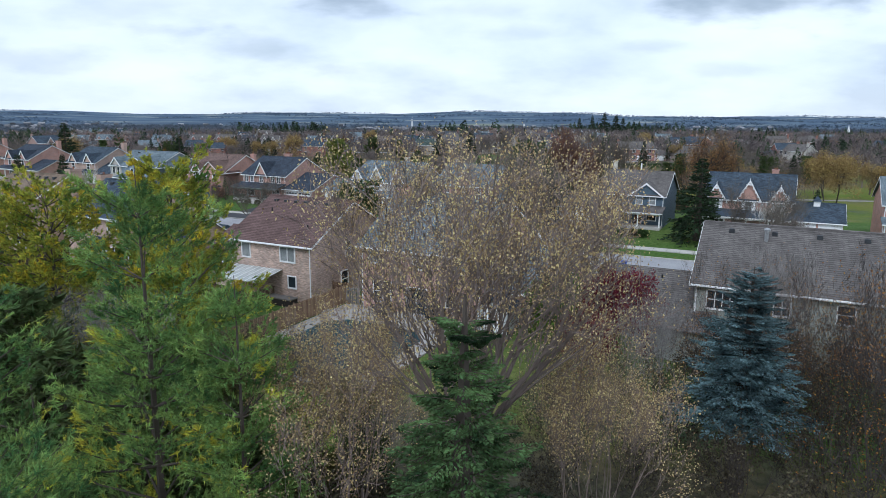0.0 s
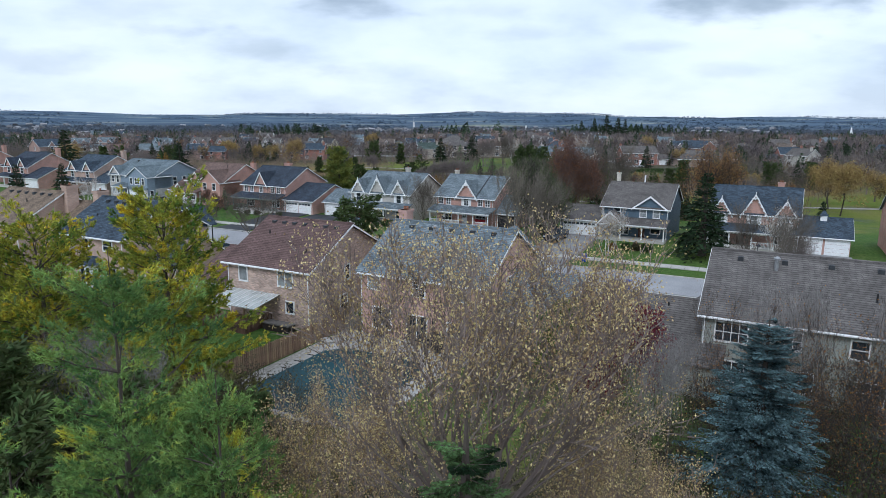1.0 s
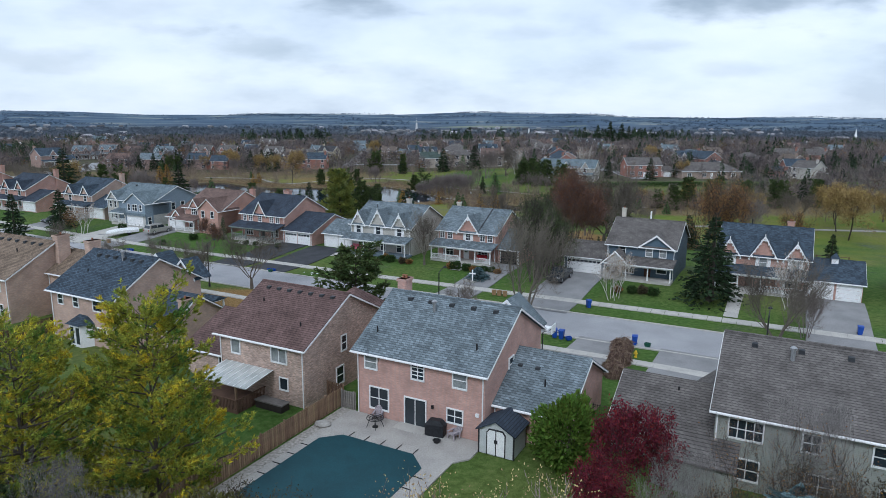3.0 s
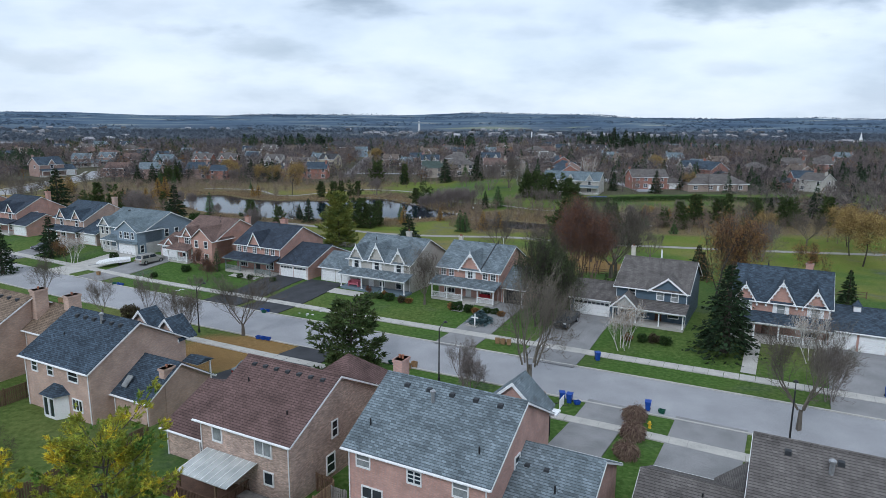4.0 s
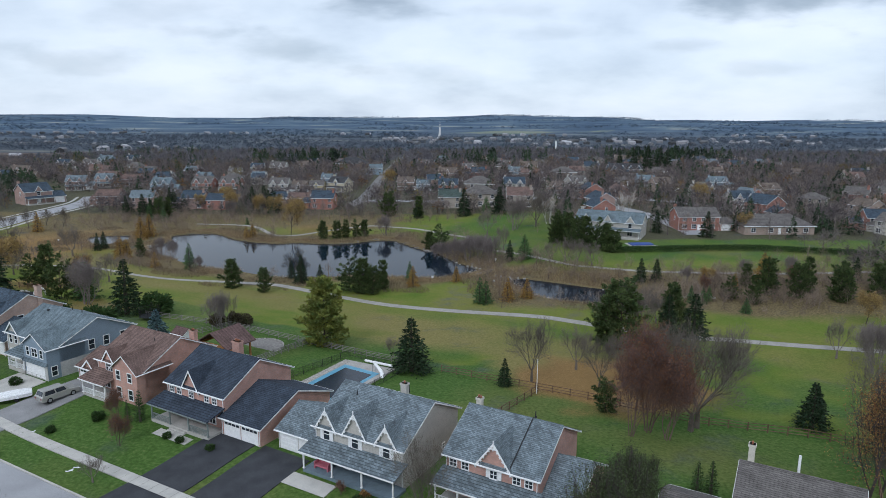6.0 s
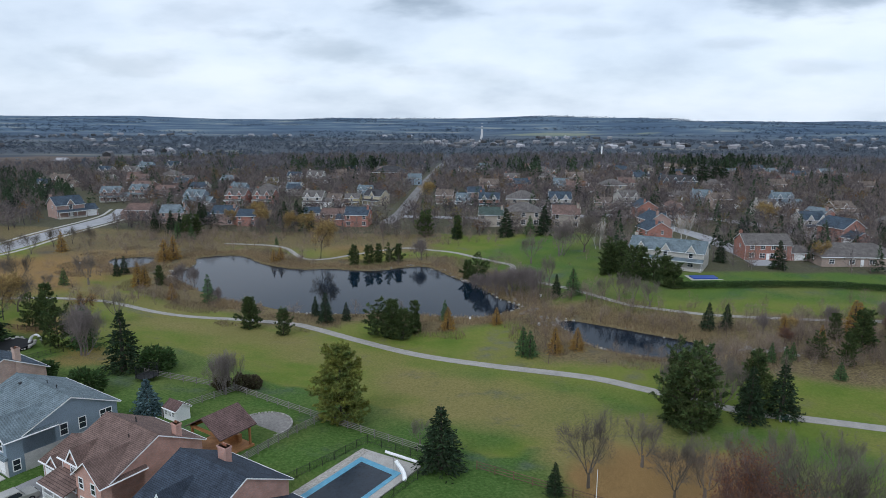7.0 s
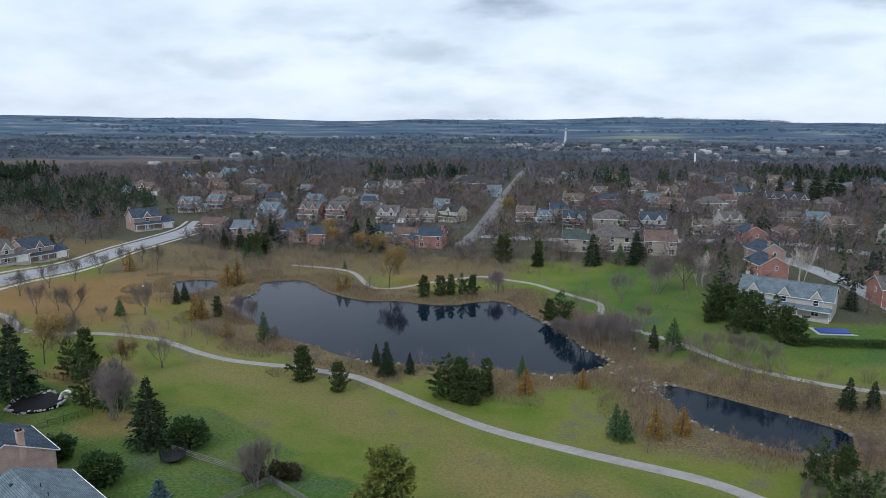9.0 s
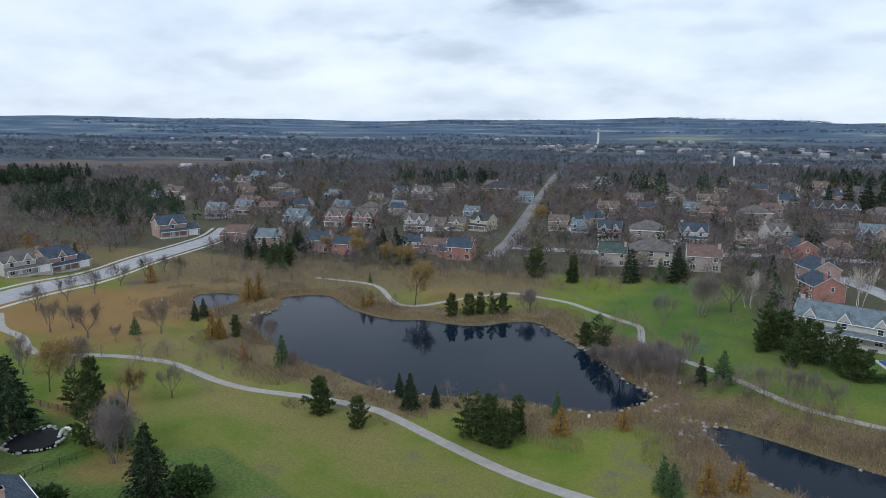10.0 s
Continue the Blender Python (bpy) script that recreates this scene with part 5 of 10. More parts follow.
def house_far_left(u, s, wall, roof, label):
    rt = dwelling(u, s, label, z=2.2)
    x0, x1, y0, y1 = -5.2, 5.2, -6.0, 6.0
    body(rt, x0, x1, y0, y1, 4.9, 8.0, wall, roof)
    body(rt, x1, x1 + 5.6, y0 - 1.2, y1 - 4.0, 2.55, 4.6, wall, roof)
    gable(rt, -2.6, 3.0, y0, 4.85, 6.9, y0 + 3.6, wall, roof)
    gable(rt, 2.8, 3.0, y0, 4.85, 6.9, y0 + 3.6, wall, roof)
    for a in (-2.6, 2.8):
        window(rt, "-y", a, y0 - 0.08, 4.0, 0.9, 1.3)
        window(rt, "-y", a, y0, 1.5, 1.5, 1.3, 2, 2)
    porch(rt, x0, x1, y0 - 2.2, y0 - 0.01, 3.2, 2.5, roof, 4, 0.4, rail=False)
    garage_door(rt, x1 + 0.5, x1 + 5.0, y0 - 1.2, 2.15)
    chimney(rt, x1 - 0.2, 2.0, 5.0, 9.2, wall, 1.0, 0.8, 1)
    window(rt, "+x", -1.5, x1, 4.0, 0.9, 1.2)


for make in (house_grey_roof, house_brown_roof, house_navy_roof, house_tan_roof, house_sage, house_pale_gables, house_pink_gable, house_blue, house_three_gables, house_navy_pink, house_red_brown, house_blue_grey):
    make()
house_far_left(-146.5, 106.0, TAN, R_NAVY2, "two-storey tan brick house with a navy gabled roof")
house_far_left(-170.0, 105.0, PINK2, R_NAVY, "two-storey salmon brick house with a dark navy roof")
house_far_left(-195.0, 106.0, PINK2, R_TAUPE, "two-storey brick house with a taupe roof")
house_far_left(16.6, 111.0, PINK2, R_STEEL, "two-storey brick house with a steel-blue roof")

# driveways and walks
for u0, u1, s0, s1, m_, lab in (
    (-77.0, -70.0, 81.2, 98.2, DARK_ASPHALT, "dark sealed asphalt driveway to the white garage"),
    (-85.0, -78.2, 81.0, 98.0, DARK_ASPHALT, "dark sealed asphalt driveway to the double garage"),
    (-43.8, -38.6, 81.6, 101.0, GREY_ASPHALT, "grey asphalt driveway beside the salmon house"),
    (-32.4, -25.4, 82.0, 101.4, GREY_ASPHALT, "grey asphalt driveway to the wide garage door"),
    (0.6, 7.2, 83.4, 102.2, GREY_ASPHALT, "grey asphalt driveway beside the three-gabled house"),
    (-116.5, -110.0, 81.0, 98.8, GREY_ASPHALT, "grey asphalt driveway with a parked vehicle"),
    (-126.5, -119.5, 81.0, 96.0, CONCRETE, "pale driveway in front of the blue-grey house"),
    (-21.4, -16.8, 56.5, 74.4, GREY_ASPHALT, "grey asphalt driveway of the pink brick house"),
    (-12.8, -6.4, 57.0, 74.6, GREY_ASPHALT, "grey asphalt driveway of the sage house"),
    (-57.8, -51.6, 56.0, 72.4, DARK_ASPHALT, "dark asphalt driveway with a parked car"),
    (-147.0, -140.5, 82.0, 98.5, GREY_ASPHALT, "grey asphalt driveway by the far house")):
    driveway(u0, u1, s0, s1, m_, lab)
for u0, u1, s0, s1 in ((-70.0, -64.0, 93.4, 95.6), (-8.2, -6.6, 89.6, 100.6), (-47.6, -46.0, 94.0, 97.6), (-92.0, -86.0, 93.6, 95.0)):
    tagged(driveway(u0, u1, s0, s1, CONCRETE, "pale concrete front walk to the porch", 0.09), category="walkway")

# ---- plants ----
def unit(v):
    return v / (np.linalg.norm(v, axis=-1, keepdims=True) + 1e-9)


def blades(base, way, length, width, rng, double=False):
    """Slim pointed leaves: each from a base along a way; as triangles, or as kite-shaped pairs."""
    n = len(base)
    side = unit(np.cross(way, rng.normal(size=(n, 3)))) * np.asarray(width).reshape(-1, 1)
    L = np.asarray(length).reshape(-1, 1)
    tip = base + way * L
    if not double:
        v = np.stack([base - side * 0.5, base + side * 0.5, tip], 1).reshape(-1, 3)
        return v, np.arange(3 * n).reshape(-1, 3)
    mid = base + way * L * 0.45
    v = np.stack([base, mid + side * 0.5, tip, mid - side * 0.5], 1).reshape(-1, 3)
    return v, np.arange(4 * n).reshape(-1, 4)


def tubes(segs, sides=3):
    """Many thin tapering limbs as one mesh: rows of start, end, radius, radius."""
    P, Q, R0, R1 = (np.array([s[i] for s in segs], float) for i in range(4))
    d = unit(Q - P)
    ref = np.where(np.abs(d[:, 2:3]) > 0.9, np.array([[1.0, 0, 0]]), np.array([[0, 0, 1.0]]))
    a = unit(np.cross(d, ref))
    b = np.cross(d, a)
    rows = []
    for C, R in ((P, R0), (Q, R1)):
        for k in range(sides):
            t = 2 * math.pi * k / sides
            rows.append(C + (a * math.cos(t) + b * math.sin(t)) * R[:, None])
    v = np.stack(rows, 1).reshape(-1, 3)
    n = len(segs)
    base = (np.arange(n) * 2 * sides)[:, None]
    f = np.concatenate([base + np.array([[k, (k + 1) % sides, sides + (k + 1) % sides, sides + k]]) for k in range(sides)])
    return v, f


def plant_mesh(name, v, f, material):
    me = bpy.data.meshes.new(name)
    me.from_pydata(v.tolist(), [], f if isinstance(f, list) else f.tolist())
    me.materials.append(material)
    me.update()
    return me


def conifer_mesh(h, r, seed, whorls, per, needles, nl, nw, droop=0.25, bare=0.06, power=0.8, jitter=0.2):
    """Trunk and needle meshes of a spruce-like tree. needles: blades on each bough."""
    rng = np.random.default_rng(seed)
    segs, B, W, LL = [], [], [], []
    for i in range(12):
        a, b = h * i / 12, h * (i + 1) / 12
        k = max(0.05, h * 0.016)
        segs.append(((0, 0, a), (0, 0, b), k * (1 - i / 12.5), k * (1 - (i + 1) / 12.5)))
    for i in range(whorls):
        t = bare + (0.985 - bare) * (i + rng.uniform(-0.3, 0.3)) / whorls
        t = min(max(t, bare), 0.985)
        L0 = r * (1 - t) ** power + 0.012 * h
        for k in range(per):
            a = 2 * math.pi * (k + rng.uniform(-0.35, 0.35)) / per + i * 0.7
            L = L0 * (1 + rng.uniform(-jitter, jitter))
            z = t * h + rng.uniform(-0.5, 0.5) * h / whorls
            dr = droop * (1.1 - 0.9 * t) + rng.uniform(-0.08, 0.08)
            out = np.array([math.cos(a), math.sin(a), 0.0])
            lift = 0.25 * t
            q = np.linspace(0.12, 1.0, needles) ** 0.8
            pts = np.outer(q * L, out) + np.array([0, 0, z]) + np.outer(q * lift * L - dr * L * q ** 1.6, [0, 0, 1])
            side = np.array([-out[1], out[0], 0])
            sg = np.where(np.arange(needles) % 2 == 0, 1, -1)[:, None]
            fan = rng.random((needles, 1)) * (1.08 - q[:, None]) * 0.42 * L
            pts = pts + side * sg * fan + np.array([0, 0, -1.0]) * fan * 0.22
            spreadf = rng.uniform(0.35, 1.0, (needles, 1))
            way = unit(out * 0.75 + sg * side * spreadf + rng.normal(scale=0.22, size=(needles, 3)) - np.array([0, 0, 0.18]))
            size = (0.55 + 0.6 * np.sin(np.pi * np.clip(q, 0.1, 0.95)))
            B.append(pts)
            W.append(way)
            LL.append(nl * size * rng.uniform(0.7, 1.25, needles) * min(1, 0.35 + L / (r + 0.1)))
            tipp = out * L + np.array([0, 0, z + lift * L - dr * L])
            segs.append(((0, 0, z), tuple(tipp * 0.9 + np.array([0, 0, z]) * 0.1), 0.0016 * L + 0.0005, 0.0005))
    B, W, LL = np.vstack(B), np.vstack(W), np.concatenate(LL)
    v, f = blades(B, W, LL, LL * nw, rng, True)
    tv, tf = tubes(segs, 4)
    return plant_mesh("trunk", tv, tf, BARK), (v, f)


def branching(h, r, seed, stems=1, levels=4, kids=4, up=0.45, start=0.25, trunk_r=None, wander=0.18, vase=0.0, stem_r=0.7, full=99.7, foot=0.12):
    """Limbs of a leafless broad tree: rows of segments, and the twig ends."""
    rng = np.random.default_rng(seed)
    segs, tips = [], []
    trunk_r = trunk_r or h * 0.016

    def limb(p, d, L, rad, lev):
        n = 4 if lev < 2 else 3 if lev < levels - 1 else 2
        spots = []
        for i in range(n):
            d = unit(d + rng.normal(scale=wander, size=3) + np.array([0, 0, up * 0.16 * (lev > 0)]))
            q = p + d * L / n
            r1 = rad * (1 - 0.62 * (i + 1) / n)
            segs.append((p, q, rad * (1 - 0.62 * i / n), r1))
            p = q
            spots.append((p.copy(), d.copy(), r1, (i + 1) / n))
        if lev >= levels:
            tips.append((p, d))
            return
        m = kids + (lev == 0) * 3
        for k in range(m):
            f = start + (1 - start) * (k + rng.uniform(0.2, 0.9)) / m if lev == 0 else 0.25 + 0.75 * (k + rng.uniform(0.1, 0.9)) / m
            j = min(n - 1, int(f * n))
            b, bd, br, bf = spots[j]
            prev = spots[j - 1][0] if j else b - bd * L / n
            b = prev + (b - prev) * min(1.0, max(0.0, f * n - j))
            a = rng.uniform(0, 2 * math.pi)
            o1 = unit(np.cross(bd, [0.31, 0.87, 0.21]))
            o2 = np.cross(bd, o1)
            nd = unit(bd * (0.55 + 0.35 * rng.random()) + (o1 * math.cos(a) + o2 * math.sin(a)) * (0.75 - vase * 0.25) + np.array([0, 0, up * 0.35]))
            limb(b, nd, L * (0.46 + 0.16 * rng.random()) * (1.1 - 0.35 * f * (lev == 0)), max(trunk_r * 0.045, br * 0.6), lev + 1)

    for k in range(stems):
        a = 2 * math.pi * k / stems + rng.uniform(-0.3, 0.3)
        lean = vase * (0.35 + 0.65 * rng.random()) if stems > 1 else 0.04
        d = unit(np.array([math.cos(a) * lean, math.sin(a) * lean, 1.0]))
        limb(np.array([foot * math.cos(a), foot * math.sin(a), 0.0]) * (stems > 1), d, h * (0.72 + 0.1 * rng.random()) / 1.0 * (1 if stems == 1 else 0.85), trunk_r * (stem_r if stems > 1 else 1), 0)
    P = np.array([s[1] for s in segs])
    hi = np.percentile(P[:, 2], full)
    wd = np.percentile(np.hypot(P[:, 0], P[:, 1]), 98)
    k = np.array([r / wd, r / wd, h / hi])
    segs = [(np.array(a) * k, np.array(b) * k, c, e) for a, b, c, e in segs]
    return segs, np.array([np.array(t[0]) * k for t in tips]), rng


def leaf_cloud(tips, rng, per, spread_, size):
    n = len(tips) * per
    base = np.repeat(tips, per, 0) + rng.normal(scale=spread_, size=(n, 3))
    way = unit(rng.normal(size=(n, 3)) - np.array([0, 0, 0.3]))
    return blades(base, way, size * rng.uniform(0.6, 1.3, n), size * rng.uniform(0.45, 0.8, n), rng, True)


def tree_thing(name, m, trunk, crown, label, category, group=""):
    rt = root(name, m, label, category, group)
    part("trunk", trunk, None, rt)
    if crown is not None:
        part("crown", crown, None, rt)
    return rt


def scaled(m, k, kz=None, rng_deg=0.0):
    return m @ pose(0, 0, 0, 0, 0, rng_deg) @ Matrix.Diagonal((k, k, kz or k, 1))


class Kind:
    """A plant built once at unit height and copied to many places."""

    def __init__(self, name, label, category, trunk, crown, group):
        self.a = (name, label, category, trunk, crown, group)

    def put(self, x, y, h, w=1.0, deg=None, label=None, dz=0.0):
        name, lab, cat, trunk, crown, group = self.a
        deg = random.uniform(0, 360) if deg is None else deg
        m = scaled(at_xy(x, y, deg, dz - 0.05), h * w, h)
        rt = tree_thing(name, m, trunk, crown, label or lab, cat, group)
        return rt


def spruce_kind(seed, material, label, r=0.24, whorls=24, per=9, needles=15, nl=0.085, nw=0.42, droop=0.3, name="spruce_tree", group="conifers of the park"):
    t, (v, f) = conifer_mesh(1.0, r, seed, whorls, per, needles, nl, nw, droop, power=1.0, jitter=0.32)
    return Kind(name, label, "tree", t, plant_mesh("crown", v, f, material), group)


def soft_pine_kind(h, r, seed, material, label, whorls=22, per=6, shoots=40, needles=12, shoot=0.26, nl=0.15, nw=0.14, lo=0.08, bare=0.04, name="pine_tree", group="pines of the park", top=0.6, kite=False):
    """A soft-needled pine in metres: upcurved boughs, each with many shoots that bristle with needles."""
    rng = np.random.default_rng(seed)
    segs, P, D = [], [], []
    tr = 0.012 * h
    for i in range(10):
        segs.append(((0, 0, h * i / 10), (0, 0, h * (i + 1) / 10), tr * (1 - i / 10.5), tr * (1 - (i + 1) / 10.5)))
    ph = rng.uniform(0, 6.28, 4)
    for i in range(whorls):
        t = bare + (0.985 - bare) * (i + rng.uniform(-0.35, 0.35)) / whorls
        for k in range(per):
            if rng.random() < lo:
                continue
            a = 2 * math.pi * (k + rng.uniform(-0.45, 0.45)) / per + i * 1.1
            lump = 1 + 0.2 * math.sin(2 * a + ph[0] + 7 * t) + 0.16 * math.sin(3 * a + ph[1] - 13 * t)
            L = r * ((1 - t) ** top * min(1.0, 0.6 + 1.6 * t) + 0.07) * lump * rng.uniform(0.7, 1.15)
            out = np.array([math.cos(a), math.sin(a), 0.0])
            side = np.array([-out[1], out[0], 0.0])
            rise = 0.12 + 0.4 * t + rng.uniform(-0.08, 0.08)
            p0 = np.array([0, 0, t * h - 0.02 * h])
            m = max(5, int(shoots * (0.25 + 0.75 * L / r)))
            q = rng.uniform(0.12, 1.0, m) ** 0.75
            sg = rng.uniform(-1, 1, m)
            lat = sg * 0.4 * L * (1.12 - q)
            pts = p0 + np.outer(q * L, out) + np.outer(lat, side) + np.outer(rise * L * q + 0.16 * L * q * q - 0.1 * np.abs(lat) + rng.normal(scale=0.035 * r + 0.03, size=m), [0, 0, 1])
            d = unit(out * 0.6 + np.outer(sg * 0.7, side) + np.array([0, 0, 0.55]) + rng.normal(scale=0.22, size=(m, 3)))
            P.append(pts)
            D.append(d)
            e = p0 + out * L * 0.55 + np.array([0, 0, (rise + 0.06) * L * 0.55])
            segs.append((p0, e, 0.012 * L + 0.006, 0.008 * L + 0.003))
            segs.append((e, p0 + out * L * 0.97 + np.array([0, 0, (rise + 0.14) * L]), 0.008 * L + 0.003, 0.004))
    P, D = np.vstack(P), np.vstack(D)
    n = len(P)
    along = rng.random((n * needles, 1)) ** 0.7
    d = np.repeat(D, needles, 0)
    base = np.repeat(P, needles, 0) + d * along * shoot
    way = unit(d * 0.75 + rng.normal(scale=0.5, size=d.shape))
    LL = nl * rng.uniform(0.7, 1.25, len(base))
    v, f = blades(base, way, LL, LL * nw, rng, kite)
    tv, tf = tubes([(np.array(a) / h, np.array(b) / h, c / h, e / h) for a, b, c, e in segs], 4)
    return Kind(name, label, "tree", plant_mesh("trunk", tv, tf, BARK), plant_mesh("crown", v / h, f, material), group)


def bare_kind(seed, label, r=0.32, lift=0.0, levels=4, kids=4, bark=None, up=0.45, stems=1, vase=0.3, leaf=None, per=2, size=0.02, start=0.25, name="bare_tree", group="leafless street and park trees", trunk_r=0.014, thin=1.0, sides=3, wander=0.18, stem_r=0.7, twig=3.2, flat=0.0032, floor=0.0009, full=99.7, loose=0.018, spray=0, foot=0.12):
    segs, tips, rng = branching(1.0, r, seed, stems, levels, kids, up, start, trunk_r, wander, vase, stem_r, full, foot)
    segs = [(a, b, max(c * thin, floor), max(e * thin, floor * 0.8)) for a, b, c, e in segs]
    if lift:
        up_ = np.array([0, 0, lift])
        low = np.array([1, 1, 1 - lift])
        segs = [(a * low + up_, b * low + up_, c, e) for a, b, c, e in segs]
        tips = tips * low + up_
        for i in range(5):
            segs.append((np.array([0, 0, lift * i / 5]), np.array([0, 0, lift * (i + 1) / 5]), trunk_r * (2.6 - 0.2 * i), trunk_r * (2.4 - 0.2 * i)))
    segs, tips = [q for q in segs if max(q[0][2], q[1][2]) < 1.01], tips[tips[:, 2] < 1.01]
    stout, fine = [q for q in segs if q[2] > flat], [q for q in segs if q[2] <= flat]
    tv, tf = tubes(stout, sides)
    tf = tf.tolist()
    if fine:
        P, Q = np.array([q[0] for q in fine]), np.array([q[1] for q in fine])
        L = np.linalg.norm(Q - P, axis=1)
        bv, bf = blades(P, unit(Q - P), L * 1.12, np.array([q[2] for q in fine]) * twig, rng)
        twigs_v, twigs_f = [bv], [bf]
    else:
        twigs_v, twigs_f = [], []
    if spray:
        base = np.repeat(tips, spray, 0)
        way = unit((base - np.array([0, 0, 0.35])) * 1.2 + rng.normal(scale=0.35, size=base.shape) + np.array([0, 0, 0.25]))
        bv, bf = blades(base, way, rng.uniform(0.03, 0.085, len(base)), np.full(len(base), floor * 1.8), rng)
        twigs_f.append(bf + sum(len(q) for q in twigs_v))
        twigs_v.append(bv)
    crown = None
    if twigs_v and not leaf:
        crown = plant_mesh("crown", np.vstack(twigs_v), np.vstack(twigs_f), bark or DARKTWIG)
    elif twigs_v:
        for bv, bf in zip(twigs_v, twigs_f):
            bf = bf - bf.min() + len(tv)
            tf += bf.tolist()
            tv = np.vstack([tv, bv])
    if leaf:
        v, f = leaf_cloud(tips, rng, per, loose, size)
        crown = plant_mesh("crown", v, f, leaf)
    return Kind(name, label, "tree", plant_mesh("trunk", tv, tf, bark or DARKTWIG), crown, group)


def shrub_kind(seed, material, label, n=1400, blade=0.16, flat=1.0, name="shrub", category="shrub", group="garden shrubs", upright=0.3, hollow=0.45, slim=0.45):
    rng = np.random.default_rng(seed)
    p = unit(rng.normal(size=(n, 3)))
    lump = 1 + 0.16 * np.sin(p[:, 0] * 5 + seed) + 0.13 * np.sin(p[:, 1] * 7 + p[:, 2] * 4)
    rad = (hollow + (1 - hollow) * rng.random(n) ** 0.5) * lump
    base = p * rad[:, None] * np.array([0.5, 0.5, 0.5]) + np.array([0, 0, 0.5])
    base[:, 2] = np.clip(base[:, 2], 0.02, None) * flat
    way = unit(p + rng.normal(scale=0.5, size=(n, 3)) + np.array([0, 0, upright]))
    v, f = blades(base, way, blade * rng.uniform(0.6, 1.2, n), blade * slim, rng, True)
    segs = [((0, 0, -0.05), tuple(q * 0.4 + np.array([0, 0, 0.45])), 0.02, 0.004) for q in p[:24]]
    tv, tf = tubes(segs, 3)
    return Kind(name, label, category, plant_mesh("trunk", tv, tf, DARKTWIG), plant_mesh("crown", v, f, material), group)


S1K = spruce_kind(3, SPRUCE, "dark green spruce standing in the grass", 0.34, 20, 9, 19, 0.062, 0.46, 0.22)
S2K = spruce_kind(5, SPRUCE_LT, "mid-green spruce standing in the grass", 0.37, 17, 9, 19, 0.064, 0.46, 0.2)
S3K = spruce_kind(7, BLUE_SPRUCE, "blue spruce with silvery needles", 0.36, 22, 10, 16)
TAMK = spruce_kind(9, GOLDLEAF, "golden tamarack in autumn needles", 0.34, 20, 9, 16, 0.06, 0.36, 0.1, "tamarack_tree")
PARKPINE = foliage("park_pine_needles", (0.1, 0.13, 0.044), (0.024, 0.046, 0.019), 0.5)
PINES = [soft_pine_kind(9.0, r_, sd, PARKPINE, lb, wh, 6, 22, 8, 0.42, 0.42, 0.42, lo_, top=tp) for r_, sd, lb, wh, lo_, tp in (
    (2.7, 11, "bushy green pine in the park", 13, 0.1, 0.6), (3.1, 12, "broad rounded green pine in the park", 12, 0.15, 0.42), (2.3, 15, "slender ragged green pine in the park", 13, 0.25, 0.7), (3.3, 16, "open spreading green pine in the park", 11, 0.25, 0.5))]
P1K = PINES[0]
P2K = soft_pine_kind(13.0, 4.4, 13, foliage("light_green_pine_needles", (0.27, 0.27, 0.06), (0.1, 0.155, 0.052)), "tall light green pine beside the back gardens", 18, 7, 40, 10, 0.42, 0.4, 0.42, 0.08, top=0.7)
B1K = bare_kind(21, "leafless young tree with fine upright twigs", 0.34, 0.22, 4, 4, up=0.45, stems=5, vase=0.7, start=0.15, stem_r=0.6, flat=0.003, floor=0.0008, spray=2, bark=mat("grey_brown_twigs", (0.2, 0.17, 0.145), (0.115, 0.098, 0.085), 2))
B2K = bare_kind(22, "leafless spreading tree with dark limbs", 0.5, 0.2, 4, 4, up=0.22, stems=5, vase=1.0, wander=0.14, start=0.2, stem_r=0.8, trunk_r=0.012, foot=0.04, flat=0.0026, floor=0.001, spray=2, bark=mat("dark_olive_twigs", (0.16, 0.138, 0.112), (0.085, 0.073, 0.06), 2))
B3K = bare_kind(23, "leafless bushy tree with many grey stems", 0.4, 0.0, 4, 4, stems=7, vase=0.55, up=0.5, floor=0.0014, spray=2, bark=mat("grey_mauve_twigs", (0.23, 0.195, 0.18), (0.13, 0.11, 0.104), 2))
B4K = bare_kind(24, "tall leafless tree with a clear trunk and fine spreading twigs", 0.42, 0.24, 4, 4, up=0.3, stems=6, vase=0.85, start=0.2, stem_r=0.7, spray=2, bark=mat("grey_olive_twigs", (0.2, 0.175, 0.14), (0.11, 0.095, 0.078), 2), flat=0.0026, floor=0.0008)
BIRK = bare_kind(25, "white-barked birch with a few bare twigs", 0.4, 0.0, 4, 4, stems=3, vase=0.5, up=0.55, bark=BIRCH, name="birch_tree", floor=0.0016, leaf=RUSTLEAF, per=1, size=0.014)
RUSTK = bare_kind(26, "oak holding rust-brown autumn leaves", 0.42, 0.0, 4, 5, leaf=RUSTLEAF, per=8, size=0.0125, loose=0.036, name="rust_tree", up=0.3, floor=0.0016, start=0.1)
GOLDK = bare_kind(27, "broad tree with ochre autumn leaves", 0.48, 0.0, 4, 5, leaf=foliage("ochre_leaves", (0.37, 0.255, 0.1), (0.19, 0.125, 0.05), 0.5), per=7, size=0.022, loose=0.03, name="ochre_tree", up=0.35)
